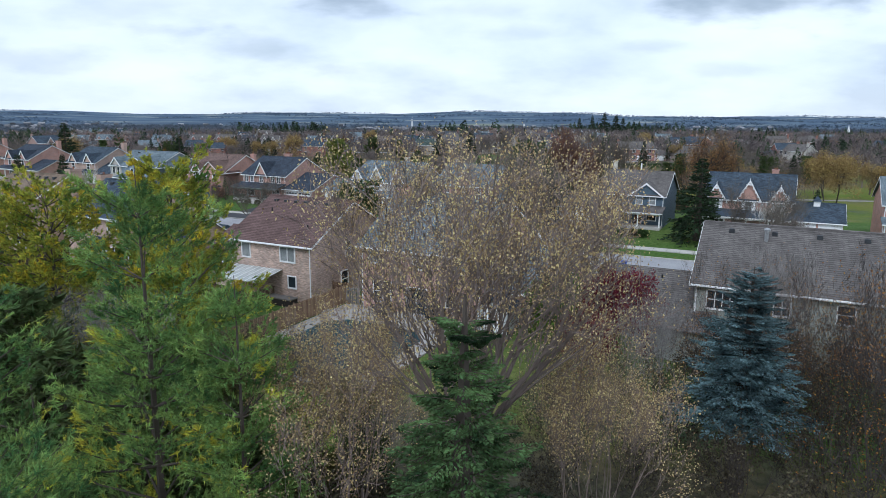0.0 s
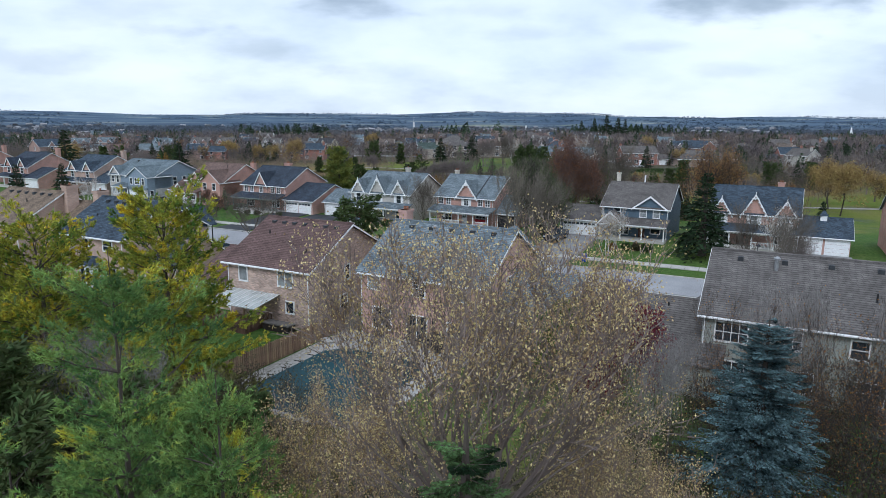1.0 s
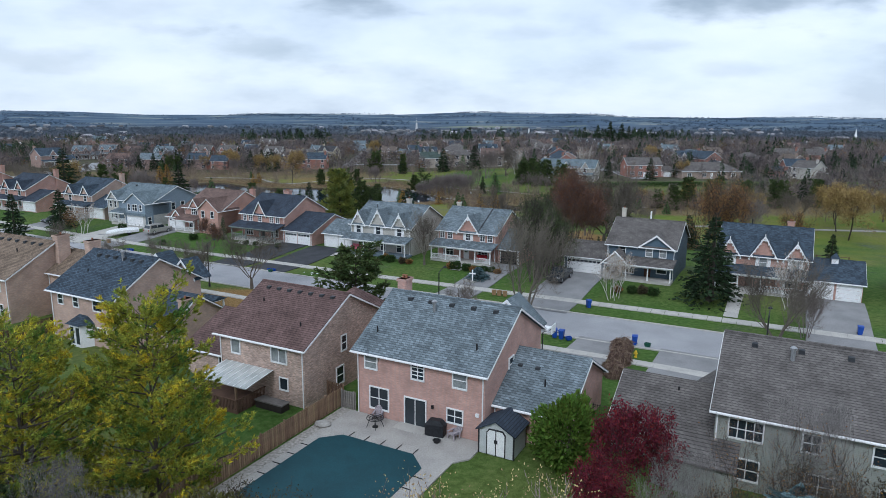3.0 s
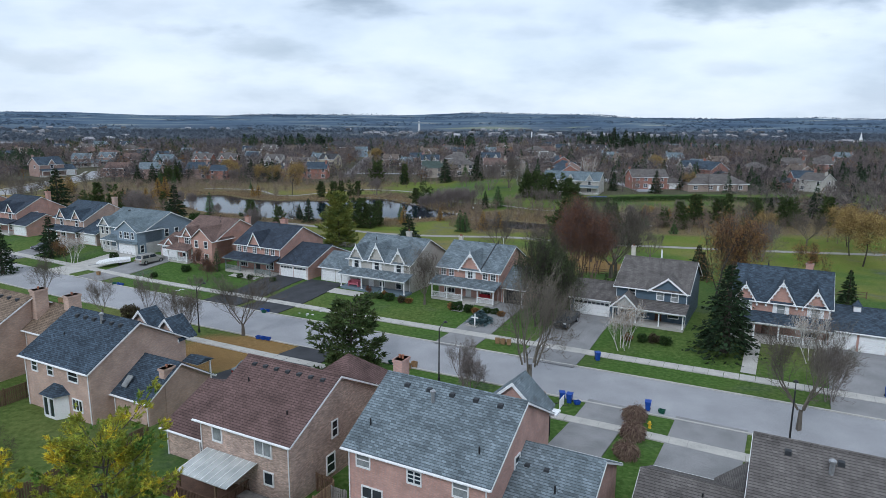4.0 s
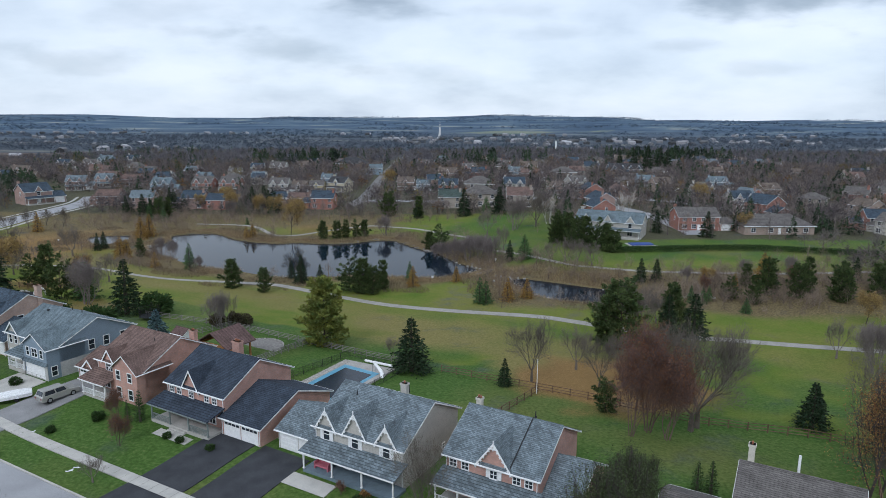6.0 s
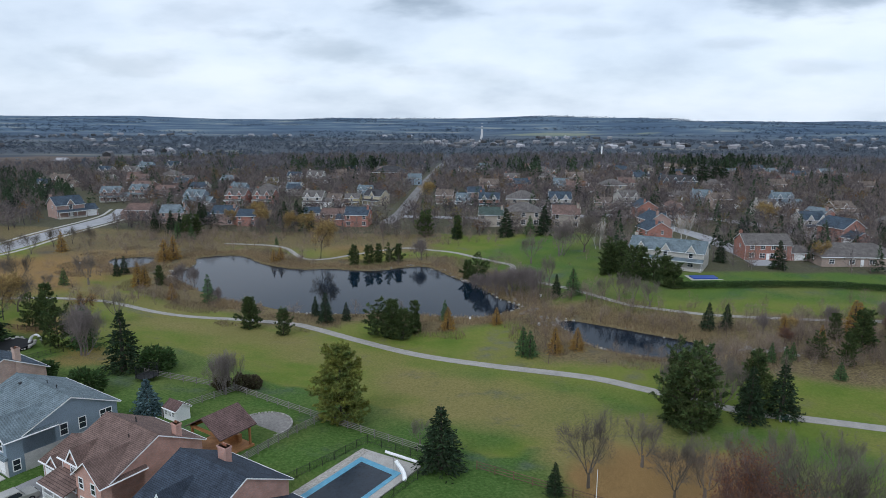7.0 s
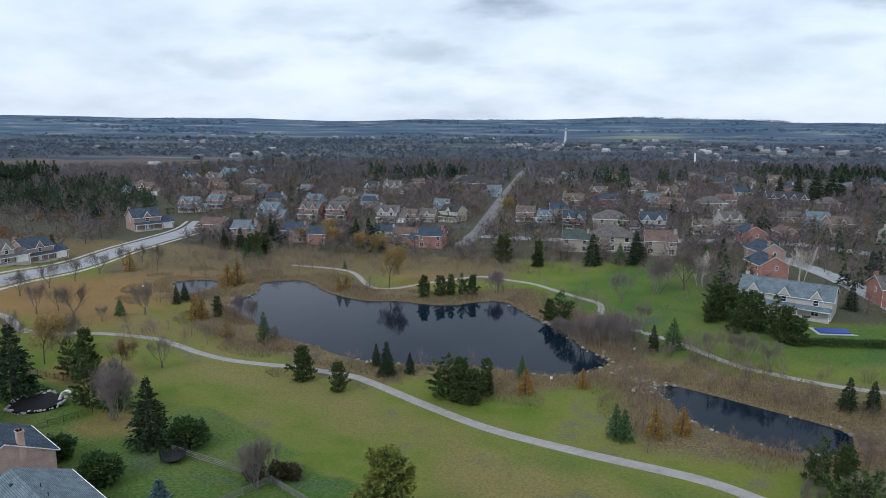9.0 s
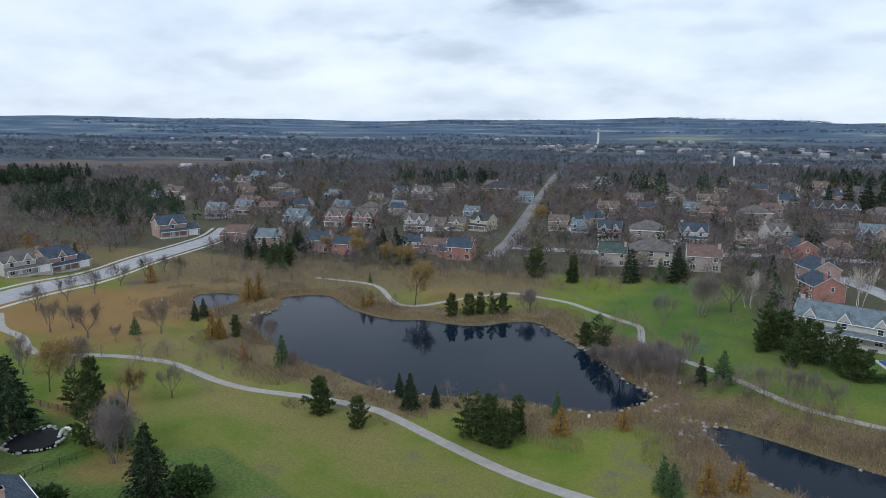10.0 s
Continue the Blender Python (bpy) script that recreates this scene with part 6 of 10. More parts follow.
REDK = bare_kind(28, "bushy tree with reddish bare twigs", 0.33, 0.0, 4, 5, stems=5, vase=0.35, up=0.65, trunk_r=0.009, foot=0.04, floor=0.0011, leaf=foliage("reddish_brown_twigs_leaves", (0.23, 0.105, 0.055), (0.11, 0.052, 0.035), 0.4), per=2, size=0.011, loose=0.03, name="reddish_tree", bark=mat("reddish_twigs", (0.17, 0.115, 0.1), (0.1, 0.066, 0.058), 2))
SHK = shrub_kind(31, CEDAR, "clipped green garden shrub")
SHDK = shrub_kind(32, BRUSH, "brown twiggy leafless garden shrub", upright=0.8)
WEEPK = shrub_kind(36, foliage("pinkish_drooping_twigs", (0.26, 0.18, 0.14), (0.13, 0.09, 0.07), 0.5), "weeping leafless shrub of drooping brown twigs", 4200, 0.3, upright=-1.6, slim=0.09)
SHRK = shrub_kind(33, RUSTLEAF, "rust-red leafy garden shrub")
CEDK = spruce_kind(35, CEDAR, "narrow upright garden cedar", 0.2, 18, 8, 8, 0.06, 0.4, -0.35, "cedar_tree", "garden cedars")
OLIVEK = bare_kind(29, "tall leafy tree with dark olive foliage", 0.3, 0.0, 4, 5, stems=6, vase=0.5, up=0.6, start=0.05, leaf=foliage("dark_olive_leaves", (0.09, 0.112, 0.045), (0.026, 0.036, 0.017), 0.5), per=3, size=0.0115, loose=0.03, name="leafy_tree", group="leafy garden trees")

# ---- the wooded edge below the start ----
def near_pine(x, y, top, r, seed, label, yellow=False, whorls=22, per=6, shoots=46, nd=11, tp=0.6):
    h = top - gz(x, y)
    fine = 1.0 if y < 30 else 1.1
    nd = int(nd * 1.7)
    k = soft_pine_kind(h, r, seed, PINE_YEL if yellow else PINE, label, whorls, per, shoots, nd, 0.25 * fine, (0.125 if y < 30 else 0.17) * fine, 0.17 if y < 30 else 0.3, 0.06, group="pines by the back gardens", top=tp)
    k.put(x, y, h, 1.0, 0.0)


near_pine(-6.7, 17.0, 17.0, 3.2, 101, "tall soft-needled green pine with upturned boughs", False, 17, 6, 84, 14, 0.5)
near_pine(-4.3, 16.2, 14.6, 2.5, 103, "young soft-needled green pine", False, 15, 6, 62, 13)
near_pine(-10.6, 15.2, 14.2, 3.4, 102, "broad soft-needled green pine", False, 14, 6, 70, 13, 0.5)
near_pine(-7.4, 12.4, 12.6, 2.8, 108, "broad soft-needled green pine in front of taller ones", False, 13, 6, 60, 13, 0.5)
near_pine(-3.4, 12.0, 11.4, 2.2, 109, "low soft-needled green pine", False, 12, 6, 52, 13)
near_pine(-15.8, 40.8, 15.4, 4.3, 104, "tall pine with green and yellowing needles", True, 14, 7, 84, 12, 0.33)
near_pine(-22.0, 38.8, 14.2, 5.0, 105, "spreading pine with yellowing needles", True, 13, 7, 76, 11, 0.4)
near_pine(-28.0, 39.5, 14.4, 5.2, 106, "broad pine with yellowing needles", True, 13, 7, 76, 11, 0.4)

k = bare_kind(110, "many-stemmed tree with pale tan autumn leaves", 0.31, 0.52, 4, 4, bark=mat("grey_brown_stems", (0.25, 0.2, 0.175), (0.11, 0.088, 0.078), 2.5, 0.95, 0, 18), up=0.55, stems=13, vase=0.95, stem_r=1.0, foot=0.02, leaf=TANLEAF, per=6, size=0.0043, loose=0.009, full=99, name="tan_leaved_tree", group="half-bare trees at the wood's edge", trunk_r=0.0066, thin=1.0, twig=2.6, flat=0.0012, floor=0.0007, wander=0.09, start=0.2)
k.put(1.1, 17.0, 15.5, 0.84, 20)
k = bare_kind(111, "half-bare tree with tan and orange leaves", 0.3, 0.35, 4, 4, bark=TWIG, up=0.4, stems=6, vase=0.8, leaf=TANLEAF, per=5, size=0.006, loose=0.011, name="tan_leaved_tree", group="half-bare trees at the wood's edge", trunk_r=0.0046, thin=1.0, twig=2.2, flat=0.0016, floor=0.0007, wander=0.12)
k.put(4.7, 19.0, 10.8, 0.85, 200)
k.put(-2.6, 17.5, 10.8, 0.95, 140)
k.put(6.0, 22.5, 8.2, 0.7, 70)
k.put(-2.2, 21.5, 10.2, 0.8, 310)
k = bare_kind(112, "grey-twigged tree with a few orange leaves", 0.42, 0.0, 4, 5, bark=DARKTWIG, up=0.35, stems=4, vase=0.45, leaf=foliage("orange_brown_leaves", (0.36, 0.17, 0.04), (0.2, 0.09, 0.03)), per=1, size=0.0065, name="orange_leaved_tree", group="half-bare trees at the wood's edge", trunk_r=0.006, thin=1.0, twig=2.2, flat=0.0016, floor=0.0008)
k.put(16.6, 22.0, 12.4, 1.0, 0)
k.put(20.0, 30.0, 10.5, 1.1, 120)
k.put(16.0, 34.5, 9.6, 0.9)
k.put(18.0, 29.0, 8.6, 0.9)
k = bare_kind(117, "pale grey leafless tree in the undergrowth", 0.4, 0.0, 4, 5, bark=foliage("pale_grey_twigs", (0.3, 0.28, 0.265), (0.13, 0.12, 0.115), 0.4), up=0.4, stems=4, vase=0.5, name="bare_tree", group="half-bare trees at the wood's edge", trunk_r=0.006, flat=0.0016, twig=2.0, floor=0.0007)
for x, y, h in ((20.5, 38.0, 9.4), (11.0, 33.0, 7.6), (24.0, 33.0, 10.0), (14.0, 38.0, 6.5), (17.5, 18.5, 9.0), (6.2, 14.6, 6.0), (-12.5, 30.5, 7.5), (-17, 34.5, 7.0)):
    k.put(x, y, h, 0.9)
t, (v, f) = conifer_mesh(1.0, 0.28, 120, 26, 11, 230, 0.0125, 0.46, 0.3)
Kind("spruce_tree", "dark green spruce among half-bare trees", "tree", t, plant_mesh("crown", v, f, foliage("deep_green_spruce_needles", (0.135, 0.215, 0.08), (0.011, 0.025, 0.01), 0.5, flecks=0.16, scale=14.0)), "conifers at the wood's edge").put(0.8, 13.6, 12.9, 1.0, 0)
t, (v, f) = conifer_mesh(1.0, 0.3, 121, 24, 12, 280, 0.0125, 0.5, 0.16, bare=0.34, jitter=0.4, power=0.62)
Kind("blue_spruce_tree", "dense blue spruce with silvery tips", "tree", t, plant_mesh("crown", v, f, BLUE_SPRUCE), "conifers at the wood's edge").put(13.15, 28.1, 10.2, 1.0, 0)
k = bare_kind(113, "ornamental maple with dark maroon leaves", 0.55, 0.0, 4, 5, bark=DARKTWIG, up=0.3, stems=3, vase=0.5, leaf=MAROONLEAF, per=4, size=0.028, name="maroon_maple", trunk_r=0.008, flat=0.004, floor=0.001)
k.put(11.5, 41.5, 6.6, 0.72, 0)
k.put(9.6, 39.5, 4.4, 1.0, 90, "small ornamental maple with dark maroon leaves")
SHG = shrub_kind(114, GREENLEAF, "rounded bright green garden shrub", 5200, 0.09, group="garden shrubs")
SHG.put(8.3, 45.6, 4.8, 0.85)
UND = bare_kind(115, "twiggy leafless undergrowth bush", 0.7, 0.0, 3, 4, bark=DARKTWIG, up=0.4, stems=7, vase=0.9, leaf=BRUSH, per=4, size=0.024, name="undergrowth_bush", group="undergrowth at the wood's edge", trunk_r=0.008, flat=0.004, twig=2.2, floor=0.0022)
DULL = shrub_kind(116, OLIVELEAF, "dull green bush in the undergrowth", 2600, 0.1, group="undergrowth at the wood's edge")
random.seed(4)
for x, y, h in ((-2, 21, 4.5), (2.5, 14, 5), (5, 15, 5.5), (8, 19, 5), (-5, 22, 4), (9, 30, 4.5), (12, 23, 5), (5, 30, 3.5), (-8, 27, 4.5), (-12, 33, 5), (-9, 36, 4.5), (16, 34, 5), (14, 15, 5), (3, 24, 4), (-14, 27, 5), (-18, 30, 5), (17, 27, 5.5), (19, 36, 5), (22, 24, 6), (-6, 32, 3.5), (0, 27, 3), (-20, 22, 6), (-15, 18, 6), (11, 18, 5.5), (10, 33, 4.5), (13, 34, 4.5), (20, 33, 5.5), (24, 30, 6), (25, 36, 6), (18, 20, 6), (21, 28, 5.5), (7, 26, 4.5), (3, 20, 4.5), (-1, 16, 5), (16, 38, 4), (22, 40, 4.5), (27, 25, 6), (13, 27, 4.5), (8, 14, 5), (0, 23, 4), (28, 42, 4.5), (6, 34, 3), (-40, 62, 3), (-36, 60, 3), (-45, 66, 3.5), (-33, 56, 3), (-38, 56, 4), (-44, 58, 4)):
    UND.put(x, y, h, 1.0)
for i, (x, y, h) in enumerate(((-6, 21, 6.4), (-9.5, 22, 6.2), (-2.5, 25, 4.4), (-13, 22, 8), (-16.5, 26, 8.5), (-12, 28, 6.5), (-8, 31, 5.0), (-20, 33, 6.5))):
    PINES[i % 4].put(x, y, h, 1.25, label="low bushy green pine at the wood's edge")
for x, y, h in ((-5, 26, 4), (-10, 31, 4.5), (-14.5, 35, 4.5), (-18, 36, 4), (-4.5, 31, 3.5), (-11.5, 36.5, 4.0)):
    DULL.put(x, y, h * 0.8, 1.3)

# ---- street and park trees ----
random.seed(11)
for kd, rows in (
    (B1K, ((-48.3, 101.2, 6), (-12, 160, 4), (32.2, 155.4, 8), (38.1, 157, 8), (46, 158, 8), (70, 170, 8), (-42.6, 102.8, 6.5), (-35.6, 98.4, 5), (-40.1, 114.9, 3.4), (38.8, 186.3, 8), (29.2, 186.5, 7.5), (42, 190, 7), (2.3, 77.5, 6), (-47, 175, 7), (20, 159, 8.3), (26, 150, 8.6), (36, 179, 12.5), (-149.3, 237.8, 9.6), (-147.6, 243.6, 7.1), (-126.1, 252, 10.3), (-127.9, 210.3, 7.3), (-123.8, 221.8, 6.8), (-92.7, 213.4, 7.5), (7.8, 300.2, 10.5), (31.1, 252.3, 8.3), (34.3, 249.4, 8.2), (38.1, 246.2, 7.5), (27, 257, 5.7),)),
    (B1K, ((12.8, 272.5, 9.2), (-129.4, 238.8, 4.9), (-133, 214, 8),)),
    (B2K, ((-26.4, 94.8, 8.4), (-32.2, 89.8, 7.6), (-3, 108.4, 8.6), (94, 182, 9), (120, 186, 9), (33.5, 69.5, 10.5), (-63, 112, 6.5), (11.5, 151, 10.8), (32.4, 134.5, 15.5), (31.2, 133.2, 13.5), (51.5, 125, 15), (22, 149, 9), (-169.9, 252.8, 8.2), (-173.1, 267.2, 8.7), (-177.1, 282.4, 8.7), (-180.2, 297.9, 8.3), (-182, 312.8, 8.2), (-179.3, 320.5, 7.3), (-169.4, 316.6, 8.5), (-137.6, 238.3, 9.8), (27.8, 315, 14), (-118, 213, 9),)),
    (B4K, ((9.2, 77.3, 13.4),)),
    (B3K, ((-82, 185.3, 9.6), (-47.7, 172.5, 7.6), (73, 163, 9), (76, 168, 8), (36, 190, 6), (60, 226, 5), (78, 232, 6), (92, 236, 6), (40, 76, 6), (3, 76, 4.6), (-86.3, 190, 9.4), (-103, 264.1, 6.7), (-97.5, 260.8, 6.6), (-82.1, 245.1, 4.4), (-32.3, 306.9, 8.2), (-3.3, 260.8, 8.6), (0.6, 259.9, 8.8), (4.4, 260.9, 8.6), (7.5, 258.8, 7.1), (-6.7, 264.9, 7.3), (-10.4, 270.6, 6), (18.9, 310.3, 13.5), (2, 265, 8), (6, 267, 7.5), (9, 263, 7.5), (-38, 352, 7.5),)),
    (B3K, ((-55, 350, 7), (-110, 350, 8),)),
    (BIRK, ((23, 91, 6.6), (43, 85.5, 6.8), (-72, 136, 6.4), (22.2, 90.3, 5.6), (66.3, 329.2, 12.8), (33.7, 320.5, 11.6),)),
    (REDK, ((-41.3, 122.7, 4.6), (62, 218, 4.5), (88, 226, 5.5), (25.2, 132, 15.6), (22.5, 130, 12.5), (27, 129.6, 11), (-45, 129.5, 4.2), (-12, 113, 1.8),)),
    (RUSTK, ((43.5, 114.8, 14.6), (47, 118, 12.5), (48, 121, 9.5), (69, 132, 9), (-74, 137, 5), (-96.7, 205.2, 8.3), (-118, 372, 9),)),
    (S1K, ((130, 541, 24), (119, 536, 21), (141, 548, 22), (110, 542, 19), (150, 560, 20), (66.4, 117.5, 6), (47.2, 181, 9.5), (88, 292, 10), (72, 300, 8.5), (-80.2, 127.5, 9.5), (48.7, 136.5, 7), (38.2, 96.3, 6), (108, 232, 7), (96, 214, 8), (120, 228, 9), (34.5, 89, 11.4), (-69.5, 178.5, 12.2), (-8, 152, 9.6), (41, 178, 10.2), (49, 231, 6.8), (53, 230, 6.2), (51, 140, 5.2), (7, 148, 4.8), (-80, 142, 8.5), (-102, 148, 8.5), (-149, 372, 11.5), (6, 428, 9), (-106, 387, 10.5), (-112, 386, 10), (56, 52, 9),)),
    (S1K, ((-104.8, 187.6, 14.5), (-127.7, 268.9, 6.6), (-128.1, 273.7, 6.3), (-50.7, 235.3, 5.8), (-46.4, 230.1, 8.4), (-41.6, 232.5, 5.2), (14, 257.4, 7), (-1.7, 350, 12.9), (14.5, 351.1, 13.4), (-218.3, 316.8, 10.5), (-22.8, 346.2, 8.5), (-99, 372, 10), (-104, 366, 9), (-92, 366, 9), (-147, 372, 10.5), (-152, 350, 11), (-146, 346, 9), (-160, 350, 10), (-165, 362, 9),)),
    (S2K, ((-64, 184.5, 4.2), (-80, 172, 3.6), (65, 199, 3.6), (55, 207, 4.6), (57.5, 206, 4.2), (60, 209, 4), (-85, 190, 9), (-130.6, 247.3, 5.4), (-84.7, 244.2, 8.5), (-16, 235.2, 5.9), (3.9, 209.8, 6.8), (5.4, 208.8, 6.2), (18.9, 259.5, 8.3), (8.6, 352.4, 8.7), (-95.3, 328.6, 3.8), (-143, 338, 8), (-135, 335, 7),)),
    (S3K, ((-54.5, 160.5, 6), (-94, 121, 8),)),
    (TAMK, ((81, 228, 8.6), (70, 219, 5), (84, 232, 7), (64, 224, 5), (-112.4, 255.4, 8), (-111.2, 257.3, 6.7), (-124.7, 293.6, 8.7), (-123.4, 297.9, 9.2), (-95.4, 243.8, 5.1), (-14.4, 227.4, 6.1), (10.9, 210.9, 6.1), (15.9, 212.9, 5.3), (-173.1, 305.3, 8.3), (-85.1, 297.4, 5.2), (-83.1, 299.2, 5.6), (-2.5, 231.8, 4.8),)),
    (P1K, ((43, 182, 11), (31, 175, 13.4), (28.5, 176, 10.5), (-90, 189, 10.5), (77, 216, 9.5), (83, 213, 9), (88, 218, 10), (34, 198, 8), (38, 199, 7), (92, 210, 9), (70, 207, 7.5), (66, 211, 6), (98, 220, 8), (104, 214, 9), (75, 224, 6.5), (110, 222, 8), (118, 216, 9), (21, 139, 4.8), (-101.7, 202, 10.8), (-105.2, 201.5, 7.7), (-63.2, 221.4, 8.1), (-53.4, 218, 6.8), (-108.2, 260.3, 6.7), (-31.1, 222.1, 9.2), (-27.3, 220.3, 9.6), (-24.4, 219.3, 7.8), (-22.5, 224.6, 8.7), (-9.4, 279.3, 9.2), (-13.3, 281.9, 6.4),)),
    (P1K, ((-55, 296.5, 7.4), (-50.1, 299.1, 7.1), (-47, 301.2, 7.5), (-43.2, 302.3, 7.2), (-40.1, 303.1, 6.8), (-36.5, 351.4, 11.4), (-22.2, 346.4, 10.7), (34.3, 292.1, 10.2), (36.3, 284.6, 10.6), (39.1, 279.5, 10.2), (41.2, 275, 11.1), (44.6, 273.9, 10.4), (46.6, 268.2, 9.3), (48.9, 266.1, 7.7), (31, 282, 8.5), (35.7, 273, 8.8), (33, 287, 9.5), (-140, 341, 10), (-138, 346, 10),)),
    (P2K, ((-25.5, 166, 13),)),
    (GOLDK, ((94, 158, 13.5), (98, 170, 11), (104, 181, 11), (112, 170, 10), (88, 192, 8), (117, 381, 11), (104, 300, 8), (66, 226, 5), (-97, 357, 9.5), (-124, 377, 11), (-134, 372, 8), (-115, 204.8, 11), (-69.6, 304.5, 15.3), (-88, 352, 10), (-113, 362, 11), (-52, 466, 12),)),
    (OLIVEK, ((13.2, 98.5, 12.6), (15.4, 101.5, 12), (16.5, 105.5, 9.5), (18.5, 110, 7.5),)),
    (CEDK, ((26, 115.5, 3.8), (27.3, 115, 4.2), (-41.5, 128.5, 4.6), (-43, 128.2, 3.4),))):
    for i, (x, y, h) in enumerate(rows):
        (PINES[i % 4] if kd is P1K else kd).put(x, y, h, random.uniform(0.85, 1.2) * (0.8 if kd in (S1K, S2K) and y > 200 else 1.0))
PINES[1].put(-10.2, 82.4, 8.6, 1.45, 40, "bushy dark green pine on the verge")
for x, y, h, kd in ((5.2, 100.6, 1.9, S3K),):
    Kind("blue_shrub", "low spreading blue spruce in a front bed", "shrub", *kd.a[3:5], "garden shrubs").put(x, y, h, 3.0)
for kd, rows in (
    (SHDK, ((-40, 99.0, 2.0), (-44.5, 101.5, 1.8))),
    (SHK, ((-79.2, 169.9, 3.6), (-68.3, 165.8, 4.2), (-64.6, 181.0, 4.4), (2.0, 105.6, 1.3), (3.6, 104.8, 1.1), (7.4, 103.5, 0.9), (6.2, 104.0, 0.9), (-8.6, 110.6, 1.2), (-10.0, 111.5, 0.9), (-47.5, 129.0, 1.2), (-34.0, 123.4, 0.8), (-36.0, 124.4, 0.8), (-29.5, 121.6, 0.8), (25.5, 92.6, 1.0), (28.0, 91.5, 1.1), (-52, 126, 0.9), (-66.0, 139.5, 1.2))),
    (SHDK, ((-46, 176.2, 2.6), (-44, 177.0, 2.2), (-49, 174.5, 2.4), (26.8, 92.3, 1.1), (-6.6, 109.6, 1.0), )),
    (WEEPK, ((18.6, 70.9, 1.7), (17.3, 66.9, 1.7), (15.6, 62.8, 1.6))),
    (SHRK, ((1.2, 106.0, 1.0), (-9.4, 112.0, 1.0), (8.2, 102.6, 0.8), (4.6, 103.9, 0.9), (-5.4, 109.2, 0.8), (23.8, 93.2, 0.9)))):
    for x, y, h in rows:
        kd.put(x, y, h, 1.05 if kd is WEEPK else 1.25)

# ---- the far neighbourhood ----
def plain_house(wall, roof, label, w=10.0, d=9.5, h=5.0, rh=7.8, front=2, garage=True, hip=False, store=2, verandah=None, face=None, rear=False):
    rt = root("house", pose(0, 0, -500), label, "house", "houses of the far neighbourhood")
    x0, x1, y0, y1 = -w / 2, w / 2, -d / 2, d / 2
    if hip:
        part("wall", Shape().box(x0, x1, y0, y1, -1.5, h), wall, rt)
        o, e = 0.5, d / 2
        part("roof", Shape().add([(x0 - o, y0 - o, h - 0.1), (x1 + o, y0 - o, h - 0.1), (x1 + o, y1 + o, h - 0.1), (x0 - o, y1 + o, h - 0.1), (x0 + e, 0, rh), (x1 - e, 0, rh)], [(0, 1, 5, 4), (1, 2, 5), (2, 3, 4, 5), (3, 0, 4), (3, 2, 1, 0)]), roof, rt)
        part("fascia", Shape().box(x0 - o, x1 + o, y0 - o - 0.04, y0 - o, h - 0.3, h - 0.06), WHITE, rt)
    else:
        body(rt, x0, x1, y0, y1, h, rh, wall, roof, z0=-1.5, both=False)
    if garage:
        body(rt, x1, x1 + 4.6, y0 - 0.6, y1 - 3.0, 2.6, 4.3, wall, roof, z0=-1.5, both=False)
        garage_door(rt, x1 + 0.7, x1 + 3.9, y0 - 0.6, 2.15)
    xs = np.linspace(x0 + w / (2 * max(1, front)), x1 - w / (2 * max(1, front)), max(1, front))
    for x in xs[:front]:
        if not hip:
            gable(rt, x, 3.0, y0, h - 0.1, min(rh - 0.2, h + 2.2), y0 + 3.0, face or wall, roof)
        if store == 2:
            window(rt, "-y", x, y0 - 0.08, h - 0.95, 1.1, 1.3)
        window(rt, "-y", x, y0, 1.4, 1.5, 1.3, 2, 2)
    part("front_door", Shape().box(-0.5, 0.5, y0 - 0.06, y0, 0, 2.1), WHITE, rt)
    if rear:
        for x in (-5.2, -1.8, 1.6, 5.0):
            window(rt, "-y", x, y0, h - 0.95, 1.3, 1.2, 2, 2)
            window(rt, "-y", x, y0, 1.4, 1.6, 1.5, 2, 2)
    if verandah or (verandah is None and front and not hip):
        porch(rt, x0 + 0.2, x1 - 0.2, y0 - 2.0, y0 - 0.01, 3.1, 2.5, roof, 4, 0.4, rail=False)
    if not hip:
        chimney(rt, x0 + 0.5, 1.4, h - 0.5, rh + 0.9, wall, 0.9, 0.7, 2)
    for x in np.linspace(x0 + 1.6, x1 - 1.6, max(2, int(w / 4))):
        if store == 2:
            window(rt, "+y", x, y1, h - 0.95, 1.1, 1.3)
        window(rt, "+y", x, y1, 1.4, 1.5, 1.5, 2, 2)
    window(rt, "+x", 0.8, x1, h - 1.0, 0.9, 1.2)
    window(rt, "-x", -0.8, x0, h - 1.0, 0.9, 1.2)
    return rt


